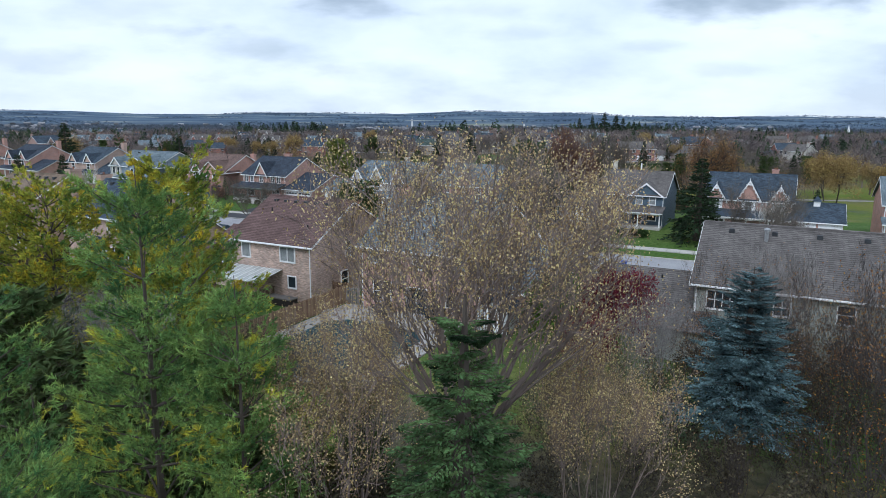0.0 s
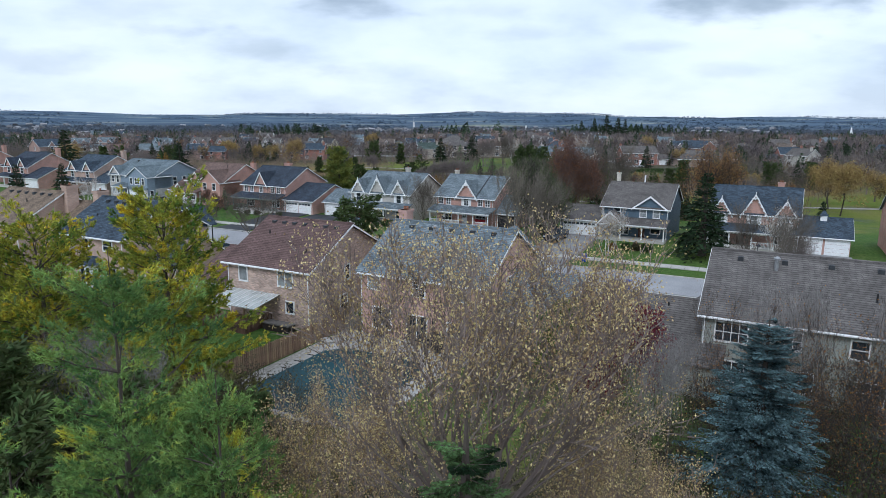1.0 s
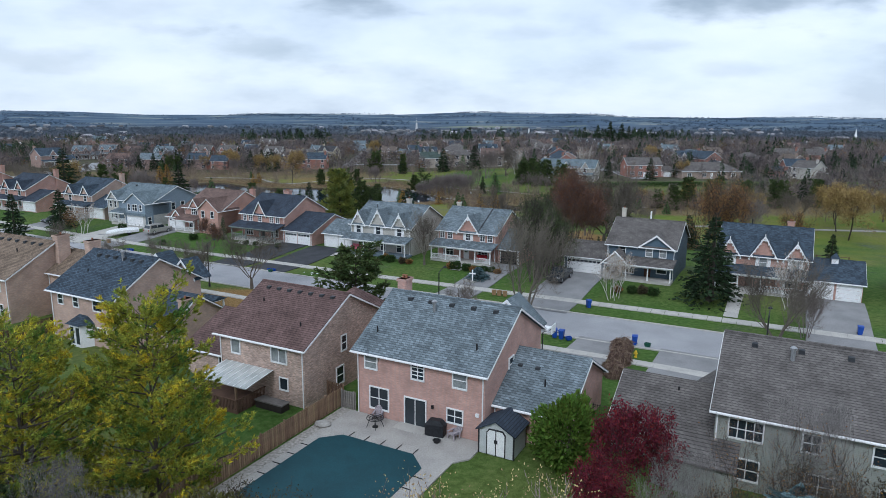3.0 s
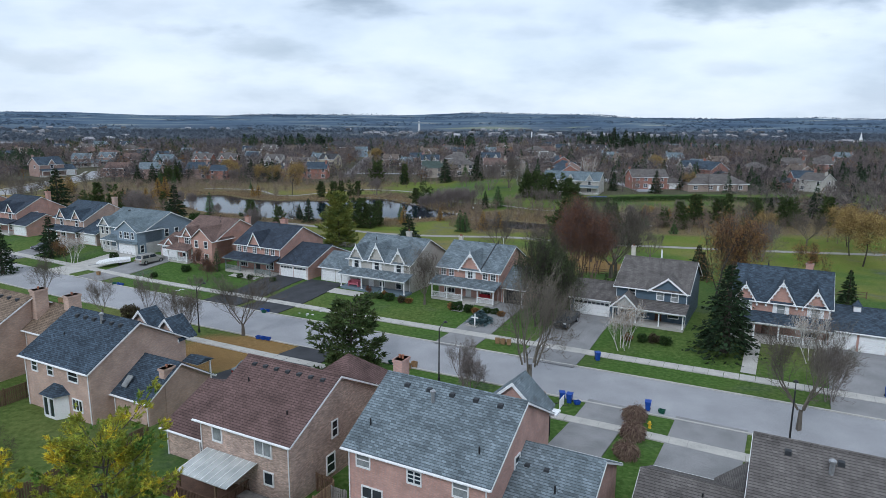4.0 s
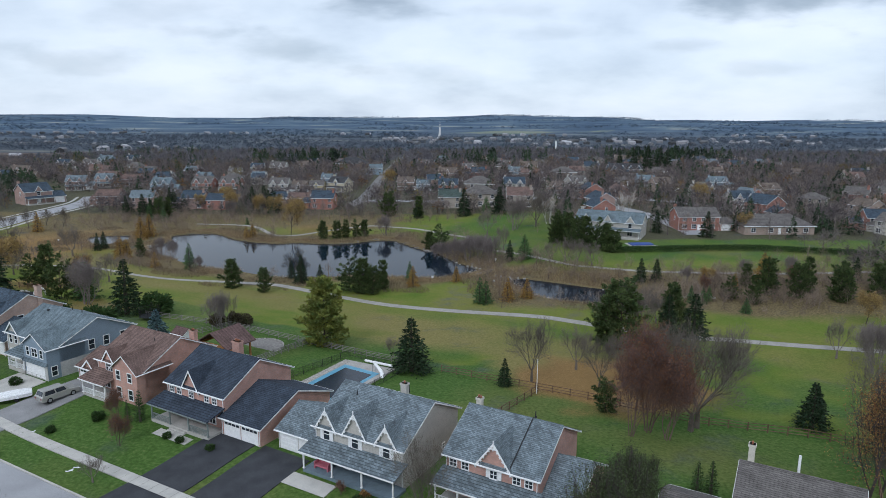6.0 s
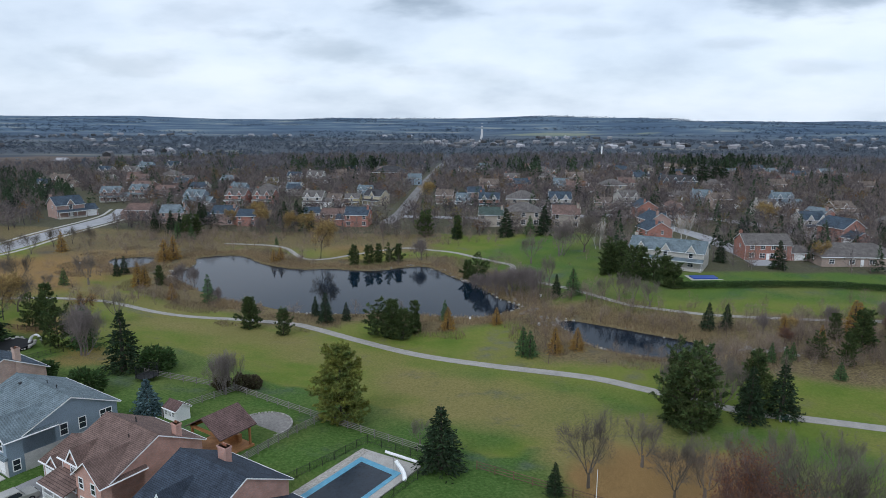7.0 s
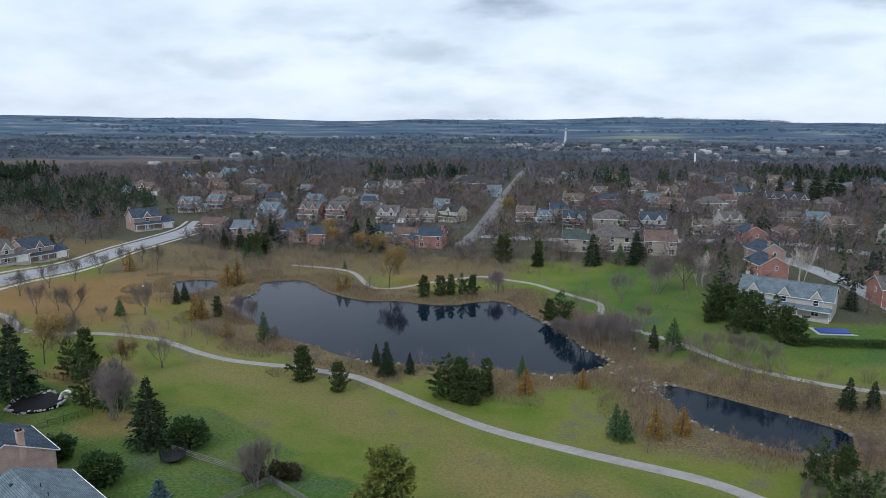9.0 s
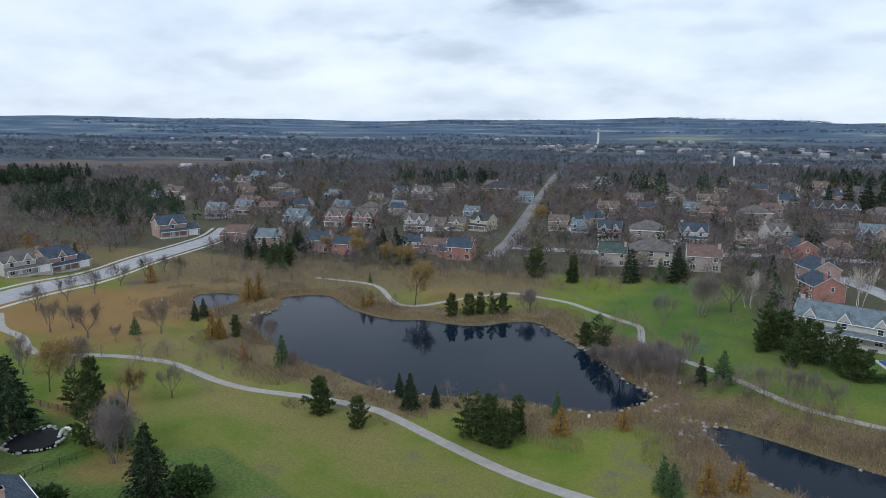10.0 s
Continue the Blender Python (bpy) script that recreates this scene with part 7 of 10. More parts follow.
PROTO = {
    "pink": plain_house(PINKFAR, R_GREY, "two-storey pink brick house with a grey roof", front=2),
    "pinkn": plain_house(PINKFAR, R_NAVY2, "two-storey pink brick house with a dark blue roof", front=1),
    "red": plain_house(REDFAR, R_NAVY2, "two-storey red brick house with a charcoal roof", front=0),
    "redg": plain_house(REDFAR, R_TAUPE, "red brick house with two front gables", front=2, garage=False),
    "blue": plain_house(siding("dusty_blue", (0.26, 0.33, 0.39)), R_STEEL, "light blue siding house with a grey-blue roof", front=2),
    "grey": plain_house(PALE, R_TAUPE, "pale grey gabled house with a taupe roof", front=2),
    "yellow": plain_house(siding("pale_yellow", (0.5, 0.43, 0.26)), R_TAUPE, "yellow siding house with a brown roof", front=1, garage=False),
    "cream": plain_house(siding("cream", (0.55, 0.49, 0.36)), R_CHAR, "cream siding house with a dark verandah roof", front=1, garage=False, verandah=True),
    "redw": plain_house(REDFAR, R_NAVY2, "red brick house with two white gables", front=2, garage=False, face=PALE),
    "beigeg": plain_house(siding("beige", (0.4, 0.355, 0.3)), roofing("moss_green", (0.07, 0.095, 0.085)), "beige siding house with a dark green roof", front=1, garage=False),
    "slate": plain_house(BLUE, R_CHAR, "wide dark slate-blue house with a charcoal roof", w=19, d=11, front=4, garage=False),
    "greylong": plain_house(PALE, R_STEEL, "long pale grey house with a blue-grey gabled roof", w=22, d=10, front=3, garage=False),
    "redlong": plain_house(REDFAR, R_TAUPE, "long red brick house with a brown roof", w=15, d=10, front=0, rear=True),
    "wide": plain_house(TANFAR, R_TAUPE, "wide low brick bungalow under a taupe hip roof", w=24, d=12, h=2.9, rh=6.2, front=4, garage=False, hip=True, store=1),
    "tan": plain_house(TANFAR, roofing("faded_brown", (0.15, 0.12, 0.1)), "tan brick house with a tan roof", front=1),
    "white": plain_house(PALE, R_NAVY2, "white gabled house with a dark blue roof", front=2, garage=False),
    "beige": plain_house(siding("beige", (0.4, 0.355, 0.3)), R_REDBROWN, "beige siding house with a brown roof", front=1, garage=False),
    "hip": plain_house(siding("beige", (0.4, 0.355, 0.3)), R_TAUPE, "beige house under a taupe hip roof", w=12, front=2, hip=True),
    "bung": plain_house(TANFAR, R_TAUPE, "low brick bungalow with a wide taupe hip roof", w=17, d=11, h=2.9, rh=5.4, front=3, garage=False, hip=True, store=1),
    "brown": plain_house(brickwork("brown", (0.24, 0.145, 0.115), 0.15), R_REDBROWN, "brown brick house with a red-brown roof", w=13, front=1),
    "big": plain_house(brickwork("brown", (0.24, 0.145, 0.115), 0.15), R_CHAR, "large brick house under a dark hip roof", w=22, d=14, h=5.5, rh=9.5, front=4, hip=True, garage=False),
}


def plain_copy(proto):
    """The same house with its pieces joined by material, for the rows where they are too small to pick apart."""
    rt = root("house", pose(0, 0, -500), proto["label"], "house", "houses of the far neighbourhood")
    lots = {}
    for c in proto.children_recursive:
        m, q = c.matrix_basis.copy(), c.parent
        while q is not proto:
            m, q = q.matrix_basis @ m, q.parent
        me = c.data
        sh = lots.setdefault(me.materials[0].name, (Shape(), me.materials[0], []))
        sh[0].add([m @ w.co for w in me.vertices], [tuple(p.vertices) for p in me.polygons])
        sh[2].append(c.name.split(".")[0])
    for shape, material, names in lots.values():
        name = next((k for k in ("wall", "roof", "trim", "pane") if k in names), names[0])
        tagged(part(name, shape, material, rt), kind="stuff")
    return rt


LITE = {k: plain_copy(v) for k, v in PROTO.items()}
SETTLED = []


def settle(kind, x, y, deg, k=1.0, label=None):
    SETTLED.append((x, y))
    rt = copy_thing((LITE if y > 470 else PROTO)[kind], scaled(at_xy(x, y, deg, 0.1), k))
    if label:
        rt["label"] = label
    return rt


for kind, x, y, deg, k in (
    ("grey", -221, 291, 72, 1.1), ("pinkn", -221, 309, 76, 1.15), ("pinkn", -231, 390, 55, 1.35), ("pink", -243, 450, 15, 1.1), ("pink", -234, 466, 10, 1.05), ("brown", -219, 471, 0, 0.9), ("red", -232, 517, 0, 1.0), ("tan", -329, 523, 10, 1.2),
    ("brown", -187, 387, 180, 1.0), ("pink", -165, 378, 190, 1.1), ("blue", -182, 436, 0, 1.1), ("pinkn", -138, 377, 180, 1.1), ("red", -125, 374, 180, 0.95)):
    settle(kind, x, y, deg, k)
for kind, x, y, deg, k in (
    ("blue", -178, 488, 0, 0.95), ("redg", -158, 439, 0, 1.15), ("redg", -142, 440, 0, 1.15), ("pink", -143, 496, 0, 0.95), ("grey", -112, 438, 0, 1.1), ("tan", -101, 441, 0, 0.85), ("yellow", -91, 444, 0, 0.85), ("cream", -78, 448, -20, 1.1), ("red", -72, 376, 180, 1.1), ("brown", -86, 383, 180, 0.85), ("white", -97, 387, 180, 0.85), ("grey", -151, 570, 0, 1.2), ("big", -99, 606, 0, 1.2)):
    settle(kind, x, y, deg, k)
for kind, x, y, deg, k in (
    ("tan", -39, 459, 0, 1.0), ("blue", -28, 456, 0, 0.8), ("redw", -12, 439, 0, 1.1), ("hip", 6, 429, 0, 1.35), ("white", 26, 429, 0, 1.15), ("beigeg", -9, 380, 180, 1.1), ("hip", 6, 381, 180, 1.35), ("beige", 25, 373, 180, 1.2), ("tan", -15, 511, 0, 1.2), ("tan", 44, 548, 0, 1.2), ("brown", 41, 499, 0, 0.95), ("hip", 63, 496, 10, 1.2)):
    settle(kind, x, y, deg, k)
for kind, x, y, deg, k in (
    ("slate", 112, 534, 0, 1.2), ("bung", 99, 471, 0, 0.95), ("grey", 63, 440, 20, 1.05), ("tan", 48, 423, 0, 0.85), ("red", 65, 401, 100, 1.05), ("pinkn", 62, 361, 108, 1.05), ("red", 57, 336, 104, 1.05), ("greylong", 54, 297, -24, 1.1), ("redlong", 89, 310, 2, 1.05), ("wide", 116, 304, 4, 1.1), ("red", 131, 345, -64, 1.2), ("white", 129, 369, 10, 1.05), ("tan", 111, 438, 10, 1.0), ("blue", 106, 452, 0, 1.0)):
    settle(kind, x, y, deg, k)
for kind, x, y, deg, k in (("white", -356, 620, 0, 1.2), ("grey", -330, 615, 0, 1.2), ("blue", -348, 672, 0, 1.3), ("hip", -268, 571, 0, 1.2), ("white", -327, 684, 0, 1.3), ("pink", 140, 385, 120, 1.0), ("tan", 160, 410, 10, 1.0), ("brown", 82, 412, 100, 0.8), ("grey", 126, 412, 20, 1.0), ("blue", 146, 445, 0, 1.0), ("hip", 165, 372, 140, 0.95), ("red", 160, 312, 170, 1.0), ("redg", 193, 386, 150, 1.1)):
    settle(kind, x, y, deg, k)
# the streets behind, in loose rows
random.seed(23)
kinds = ["pink", "pinkn", "red", "grey", "tan", "hip", "brown", "beige", "blue", "white", "redg"]
for row in range(7):
    yy = 478 + row * 44
    for col in range(-9, 10):
        x = col * 34 + random.uniform(-9, 9) - 30 - row * 4
        y = yy + random.uniform(-8, 8) + 0.06 * abs(x)
        if abs(x + 58) < 15 or random.random() < 0.47 or (x < -210 and row > 3):
            continue
        settle(random.choice(kinds), x, y, random.choice((0, 180)) + random.uniform(-12, 12), random.uniform(0.9, 1.1))
for kind, x, y, deg in (("redg", 215, 395, 150), ("grey", 160, 300, 120), ("tan", 175, 345, 110), ("hip", 235, 430, 140), ("pinkn", 225, 340, 120), ("brown", 260, 380, 130), ("pink", 270, 470, 140)):
    settle(kind, x, y, deg)
for o in list(PROTO.values()) + list(LITE.values()):
    for c in list(o.children_recursive) + [o]:
        bpy.data.objects.remove(c)


# ---- woods and brush that nobody could count ----
def scatter_woods(name, label, material, pts, hts, slivers, length, width, seed, slender=0.36, upright=0.5, z_lo=0.12):
    """Many far trees in one mesh: each a trunk and a crown of fine twigs that fan out and up."""
    rng = np.random.default_rng(seed)
    pts, hts = np.asarray(pts, float), np.asarray(hts, float)
    n = len(pts)
    base = np.column_stack([pts, ground_z(pts[:, 0], pts[:, 1])])
    c = unit(rng.normal(size=(n, slivers, 3))) * (rng.random((n, slivers, 1)) ** 0.45)
    H = hts[:, None]
    wide = (slender * rng.uniform(0.7, 1.2, n))[:, None]
    lean = rng.normal(scale=0.06, size=(n, 2))
    t = 0.5 + 0.5 * c[..., 2]
    taper = 0.75 + 0.5 * np.sin(np.pi * np.clip(t + 0.15, 0, 1)) - 0.25 * t
    spot = np.stack([base[:, None, 0] + (c[..., 0] * wide * taper + lean[:, :1] * t) * H, base[:, None, 1] + (c[..., 1] * wide * taper + lean[:, 1:] * t) * H, base[:, None, 2] + H * (z_lo + (0.96 - z_lo) * t)], -1)
    way = unit(c * np.array([1, 1, 0.4]) + rng.normal(scale=0.3, size=c.shape) + np.array([0, 0, upright]))
    L = (H * length * rng.uniform(0.6, 1.3, (n, slivers))).ravel()
    v, f = blades(spot.reshape(-1, 3) - way.reshape(-1, 3) * L[:, None] * 0.4, way.reshape(-1, 3), L, L * width, rng)
    if slivers < 40:
        return tagged(new(name, plant_mesh(name, v, f, material)), label, "trees", kind="stuff")
    tv, tf = blades(base - np.array([0, 0, 0.4]), unit(np.column_stack([lean, np.ones(n)])), hts * 0.85, hts * 0.05, rng)
    return tagged(new(name, plant_mesh(name, np.vstack([v, tv]), np.vstack([f, tf + len(v)]), material)), label, "trees", kind="stuff")


def scatter_cones(name, label, material, pts, hts, blades_n, seed, slender=0.22):
    """Many far conifers in one mesh: layered boughs that reach out and droop."""
    rng = np.random.default_rng(seed)
    pts, hts = np.asarray(pts, float), np.asarray(hts, float)
    n = len(pts)
    z0 = ground_z(pts[:, 0], pts[:, 1])
    t = rng.random((n, blades_n)) ** 0.85
    a = rng.random((n, blades_n)) * 2 * math.pi
    H = hts[:, None]
    fat = (slender * rng.uniform(0.75, 1.35, n))[:, None]
    rad = H * fat * (1.02 - t) * rng.uniform(0.25, 0.85, t.shape)
    spot = np.stack([pts[:, None, 0] + np.cos(a) * rad, pts[:, None, 1] + np.sin(a) * rad, z0[:, None] + H * (0.05 + 0.9 * t)], -1).reshape(-1, 3)
    way = unit(np.stack([np.cos(a), np.sin(a), -0.25 + 1.2 * t ** 3], -1) + rng.normal(scale=0.2, size=(n, blades_n, 3))).reshape(-1, 3)
    L = (H * (0.05 + 0.1 * (1 - t)) * rng.uniform(0.7, 1.3, t.shape)).ravel()
    v, f = blades(spot, way, L, L * 0.62, rng)
    return tagged(new(name, plant_mesh(name, v, f, material)), label, "trees", kind="stuff")


def spots(n, x0, x1, y0, y1, seed, keep=None, clump=0.012, thr=-0.1, band=1.0):
    rng = np.random.default_rng(seed)
    p = np.column_stack([rng.uniform(x0, x1, n), rng.uniform(y0, y1, n)])
    w = np.array([noise.noise((x * clump, y * clump * band, seed * 0.7)) for x, y in p])
    ok = w > thr
    if keep is not None:
        ok &= keep(p[:, 0], p[:, 1])
    road_d = np.min([np.abs(p[:, 0] - np.interp(p[:, 1], NORTH_ROAD[:, 1], NORTH_ROAD[:, 0]))], axis=0)
    ok &= (road_d > 5.5) | (p[:, 1] < 372)
    return p[ok]


rngw = np.random.default_rng(77)
HOMES = np.array(SETTLED)


def off_houses(p, d, lawn=13.0):
    """Spots clear of the houses and of most of the lawn in front of each."""
    dx, dy = p[:, None, 0] - HOMES[None, :, 0], p[:, None, 1] - HOMES[None, :, 1]
    front = np.any((np.abs(dx) < 6.5) & (dy < 0) & (dy > -lawn), axis=1)
    own = np.random.default_rng(len(p)).random(len(p))
    return p[(np.min(np.hypot(dx, dy + 2.5), axis=1) > d) & ~(front & (own < 0.72))]


def west_edge(y):
    """The line of the wide road, carried on north-west past the last houses."""
    return np.interp(y, [60, 150, 222, 260, 318, 375, 414, 470, 560, 800], [-150, -170, -184, -191.5, -200.6, -204, -222, -262, -350, -470])


def in_field(x, y):
    return np.hypot((x + 700 - 0.9 * (y - 900)) / 330, (y - 900 - 0.25 * (x + 700)) / 95) < 1


town = lambda x, y: (y > 354) & (x > west_edge(y) + 14 - 24 * (y > 432)) & ~((np.abs(y - 422.5) < 9) & (x < -55) & (x > -215))
A = off_houses(spots(7400, -470, 420, 354, 640, 1, town, 0.012, -0.65), 7.5)
A = A[rngw.random(len(A)) < np.where(A[:, 1] > 480, 0.95, 0.85)]
scatter_woods("far_bare_trees", "grey-brown leafless trees among the far houses", WOODS_FAR, A, rngw.uniform(5.5, 11, len(A)), 104, 0.24, 0.1, 1, 0.42, 0.45, 0.08)
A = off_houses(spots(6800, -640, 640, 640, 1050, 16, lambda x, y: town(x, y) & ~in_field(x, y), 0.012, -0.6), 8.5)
# bare woods colour greyed and blued, haze of the distance painted in
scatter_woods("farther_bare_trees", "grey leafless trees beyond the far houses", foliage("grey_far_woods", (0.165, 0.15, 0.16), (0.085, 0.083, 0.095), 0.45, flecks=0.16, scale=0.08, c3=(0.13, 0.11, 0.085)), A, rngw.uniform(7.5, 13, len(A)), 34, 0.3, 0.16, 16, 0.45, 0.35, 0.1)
A = off_houses(spots(1700, -470, 560, 354, 1000, 2, town, 0.012, -0.1), 9.0)
scatter_woods("far_tan_trees", "tan and olive autumn trees among the far houses", WOODS_TAN, A, rngw.uniform(6, 12, len(A)), 110, 0.14, 0.3, 2, 0.46, 0.2, 0.12)
A = off_houses(spots(260, -400, 500, 354, 800, 3, town, 0.02, -0.1), 9.0)
scatter_woods("far_rust_trees", "rust and ochre autumn trees among the far houses", foliage("rusty_woods", (0.24, 0.125, 0.04), (0.12, 0.065, 0.03), scale=0.1, flecks=0.16), A, rngw.uniform(5, 10, len(A)), 150, 0.12, 0.35, 3, 0.44, 0.2)
A = off_houses(spots(2300, -470, 560, 358, 1000, 4, town, 0.02, -0.12), 7.0)
scatter_cones("far_conifers", "dark conifers among the far houses", WOODS_EVER, A, rngw.uniform(6, 14, len(A)), 110, 4, 0.26)
A = np.vstack([spots(60, -205, -120, 655, 700, 61, None, 0.02, -0.9), spots(110, 145, 260, 690, 800, 62, None, 0.02, -0.5), spots(30, -30, 70, 610, 720, 63, None, 0.02, -0.9)])
scatter_cones("pine_stands", "tall dark pine stands behind the far houses", WOODS_EVER, A, rngw.uniform(11, 19, len(A)), 190, 64, 0.3)
side = lambda x, y: (x > 34) & (y > 288)
A = off_houses(spots(90, 112, 240, 238, 288, 18, None, 0.02, -0.6), 10.0)
scatter_woods("lawn_trees", "brown leafless trees on the lawns beside the park", WOODS_FAR, A, rngw.uniform(5, 9, len(A)), 130, 0.24, 0.06, 18, 0.42, 0.45, 0.08)
A = off_houses(spots(330, 34, 330, 288, 356, 14, side, 0.02, -0.5), 12.5)
scatter_woods("garden_trees", "brown and grey leafless trees in the gardens beside the park", WOODS_FAR, A, rngw.uniform(5, 10, len(A)), 130, 0.24, 0.06, 14, 0.42, 0.45, 0.08)
A = off_houses(spots(180, 34, 330, 288, 356, 15, side, 0.02, -0.3), 11.0)
scatter_cones("garden_conifers", "dark conifers in the gardens beside the park", WOODS_EVER, A, rngw.uniform(5, 11, len(A)), 170, 15, 0.26)
# west woods beyond the wide road
wst = lambda x, y: (x < west_edge(y) - 22) & ~in_field(x, y) & ~((np.abs(x + 488) < 46) & (np.abs(y - 562) < 16))
A = off_houses(spots(4600, -760, -190, 130, 800, 5, wst, 0.02, -0.55), 14.0)
scatter_woods("west_bare_woods", "grey leafless woods beyond the wide road", WOODS_FAR, A, rngw.uniform(6.5, 12, len(A)), 84, 0.26, 0.085, 5, 0.46, 0.45, 0.1)
ev = lambda x, y: wst(x, y) & (np.hypot((x + 350) / 105, (y - 490 + 0.5 * (x + 350)) / 75) < 1)
A = off_houses(spots(1500, -520, -220, 380, 640, 6, ev, 0.02, -0.35), 12.0)
scatter_cones("west_conifers", "dark conifers in the woods beyond the wide road", WOODS_EVER, A, rngw.uniform(8, 14, len(A)), 130, 6, 0.34)
A = spots(120, -600, -500, 545, 625, 66, None, 0.02, -0.9)
scatter_cones("spruce_stand", "stand of tall black-green spruces beyond the woods", WOODS_EVER, A, rngw.uniform(15, 22, len(A)), 200, 66, 0.2)
A = spots(46, -300, -230, 330, 420, 67, wst, 0.02, -0.4)
scatter_woods("orange_thicket", "orange-brown trees at the edge of the west woods", MATS["rusty_woods"], A, rngw.uniform(5, 8, len(A)), 130, 0.16, 0.2, 67, 0.46, 0.2)
# right-hand woods beside the park
est = lambda x, y: (x > 100) & ~((y < 300) & (y > 245) & (x < 140)) & (y > 120) & ~((y < 215) & (x < 125))
A = off_houses(spots(2300, 98, 460, 110, 360, 7, est, 0.02, -0.2), 12.0)
scatter_woods("east_bare_woods", "brown leafless woods beside the park", WOODS_FAR, A, rngw.uniform(6, 11, len(A)), 84, 0.26, 0.085, 7, 0.44, 0.45, 0.1)
A = off_houses(spots(260, 98, 460, 130, 360, 8, est, 0.02, 0.0), 12.0)
scatter_cones("east_conifers", "dark conifers in the woods beside the park", WOODS_EVER, A, rngw.uniform(6, 12, len(A)), 130, 8, 0.26)
# the plain beyond, in long woods with open fields between
mid_keep = lambda x, y: (np.hypot(x, y) > 820) & (x > -1.5 * y) & (x < 0.95 * y + 60) & ~(town(x, y) & (y < 1050)) & ~in_field(x, y) & ~((np.abs(y - 2330 - 0.2 * x) < 110) & (x > -190) & (x < 520))
# both belts below carry blue distance haze in their foliage colour
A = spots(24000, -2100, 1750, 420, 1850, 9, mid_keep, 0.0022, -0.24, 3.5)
scatter_woods("distant_bare_woods", "distant leafless woods in long belts", WOODS_HAZED, A, rngw.uniform(5, 9, len(A)), 13, 0.42, 0.42, 9, 0.7, 0.1, 0.02)
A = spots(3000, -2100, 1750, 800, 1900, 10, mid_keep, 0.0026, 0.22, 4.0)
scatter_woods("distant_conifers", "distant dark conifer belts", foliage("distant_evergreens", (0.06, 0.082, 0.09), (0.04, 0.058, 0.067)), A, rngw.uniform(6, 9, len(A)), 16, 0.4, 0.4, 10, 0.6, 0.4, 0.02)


# belts of woodland on the hills, haze mixed into their foliage colour
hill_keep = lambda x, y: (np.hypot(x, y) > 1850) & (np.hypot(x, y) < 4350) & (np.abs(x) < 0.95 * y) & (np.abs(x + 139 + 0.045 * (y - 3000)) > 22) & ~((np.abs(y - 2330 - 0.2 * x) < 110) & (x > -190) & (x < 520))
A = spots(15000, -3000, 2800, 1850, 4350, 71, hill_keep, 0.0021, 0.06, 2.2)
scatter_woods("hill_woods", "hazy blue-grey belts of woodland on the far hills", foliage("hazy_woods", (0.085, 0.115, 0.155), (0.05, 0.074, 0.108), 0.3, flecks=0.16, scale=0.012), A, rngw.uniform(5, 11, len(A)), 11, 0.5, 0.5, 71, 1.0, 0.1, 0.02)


# pale roofs and gables far across the plain
def distant_houses():
    rng = np.random.default_rng(52)
    p = spots(1500, -1300, 1500, 800, 2100, 13, mid_keep, 0.003, 0.12)[:230]
    sh = Shape()
    for x, y in p:
        z, a, w, d, h = gz(x, y), rng.uniform(0, math.pi), rng.uniform(5, 9), rng.uniform(4, 6), rng.uniform(3.5, 5.5)
        c, s_ = math.cos(a), math.sin(a)
        pts = [(-w, -d, 0), (w, -d, 0), (w, d, 0), (-w, d, 0), (-w, -d, h), (w, -d, h), (w, d, h), (-w, d, h), (-w, 0, h + 2.6), (w, 0, h + 2.6)]
        sh.add([(x + q[0] * c - q[1] * s_, y + q[0] * s_ + q[1] * c, z + q[2]) for q in pts], [(0, 1, 5, 4), (2, 3, 7, 6), (1, 2, 6, 9, 5), (3, 0, 4, 8, 7), (4, 5, 9, 8), (6, 7, 8, 9)])
    m = mat("distant_house_walls", (0.26, 0.26, 0.27), (0.11, 0.105, 0.11), 0.02, 0.8, island=0.8)
    tagged(new("distant_houses", sh.mesh("distant_houses", m)), "pale houses scattered over the distant plain", "houses", kind="stuff")


distant_houses()


# ---- reeds and brush round the ponds ----
def reeds(name, label, material, n, lo, hi, hmin, hmax, seed, where=None, thr=0.0, width=0.07):
    rng = np.random.default_rng(seed)
    p = np.column_stack([rng.uniform(-165, 75, n), rng.uniform(185, 330, n)])
    d = pond_distance(p[:, 0], p[:, 1])
    w = np.array([noise.noise((x * 0.07, y * 0.07, seed)) for x, y in p])
    ok = (d < -lo) & (d > -hi * (0.55 + 0.9 * np.clip(w + 0.4, 0, 1))) & (w > thr)
    if where is not None:
        ok &= where(p[:, 0], p[:, 1])
    p, w = p[ok], w[ok]
    base = np.column_stack([p, ground_z(p[:, 0], p[:, 1]) - 0.05])
    way = unit(rng.normal(scale=0.28, size=base.shape) + np.array([0, 0, 1]))
    v, f = blades(base, way, rng.uniform(hmin, hmax, len(p)), width * rng.uniform(0.6, 1.6, len(p)), rng)
    return tagged(new(name, plant_mesh(name, v, f, material)), label, "plants", kind="stuff")


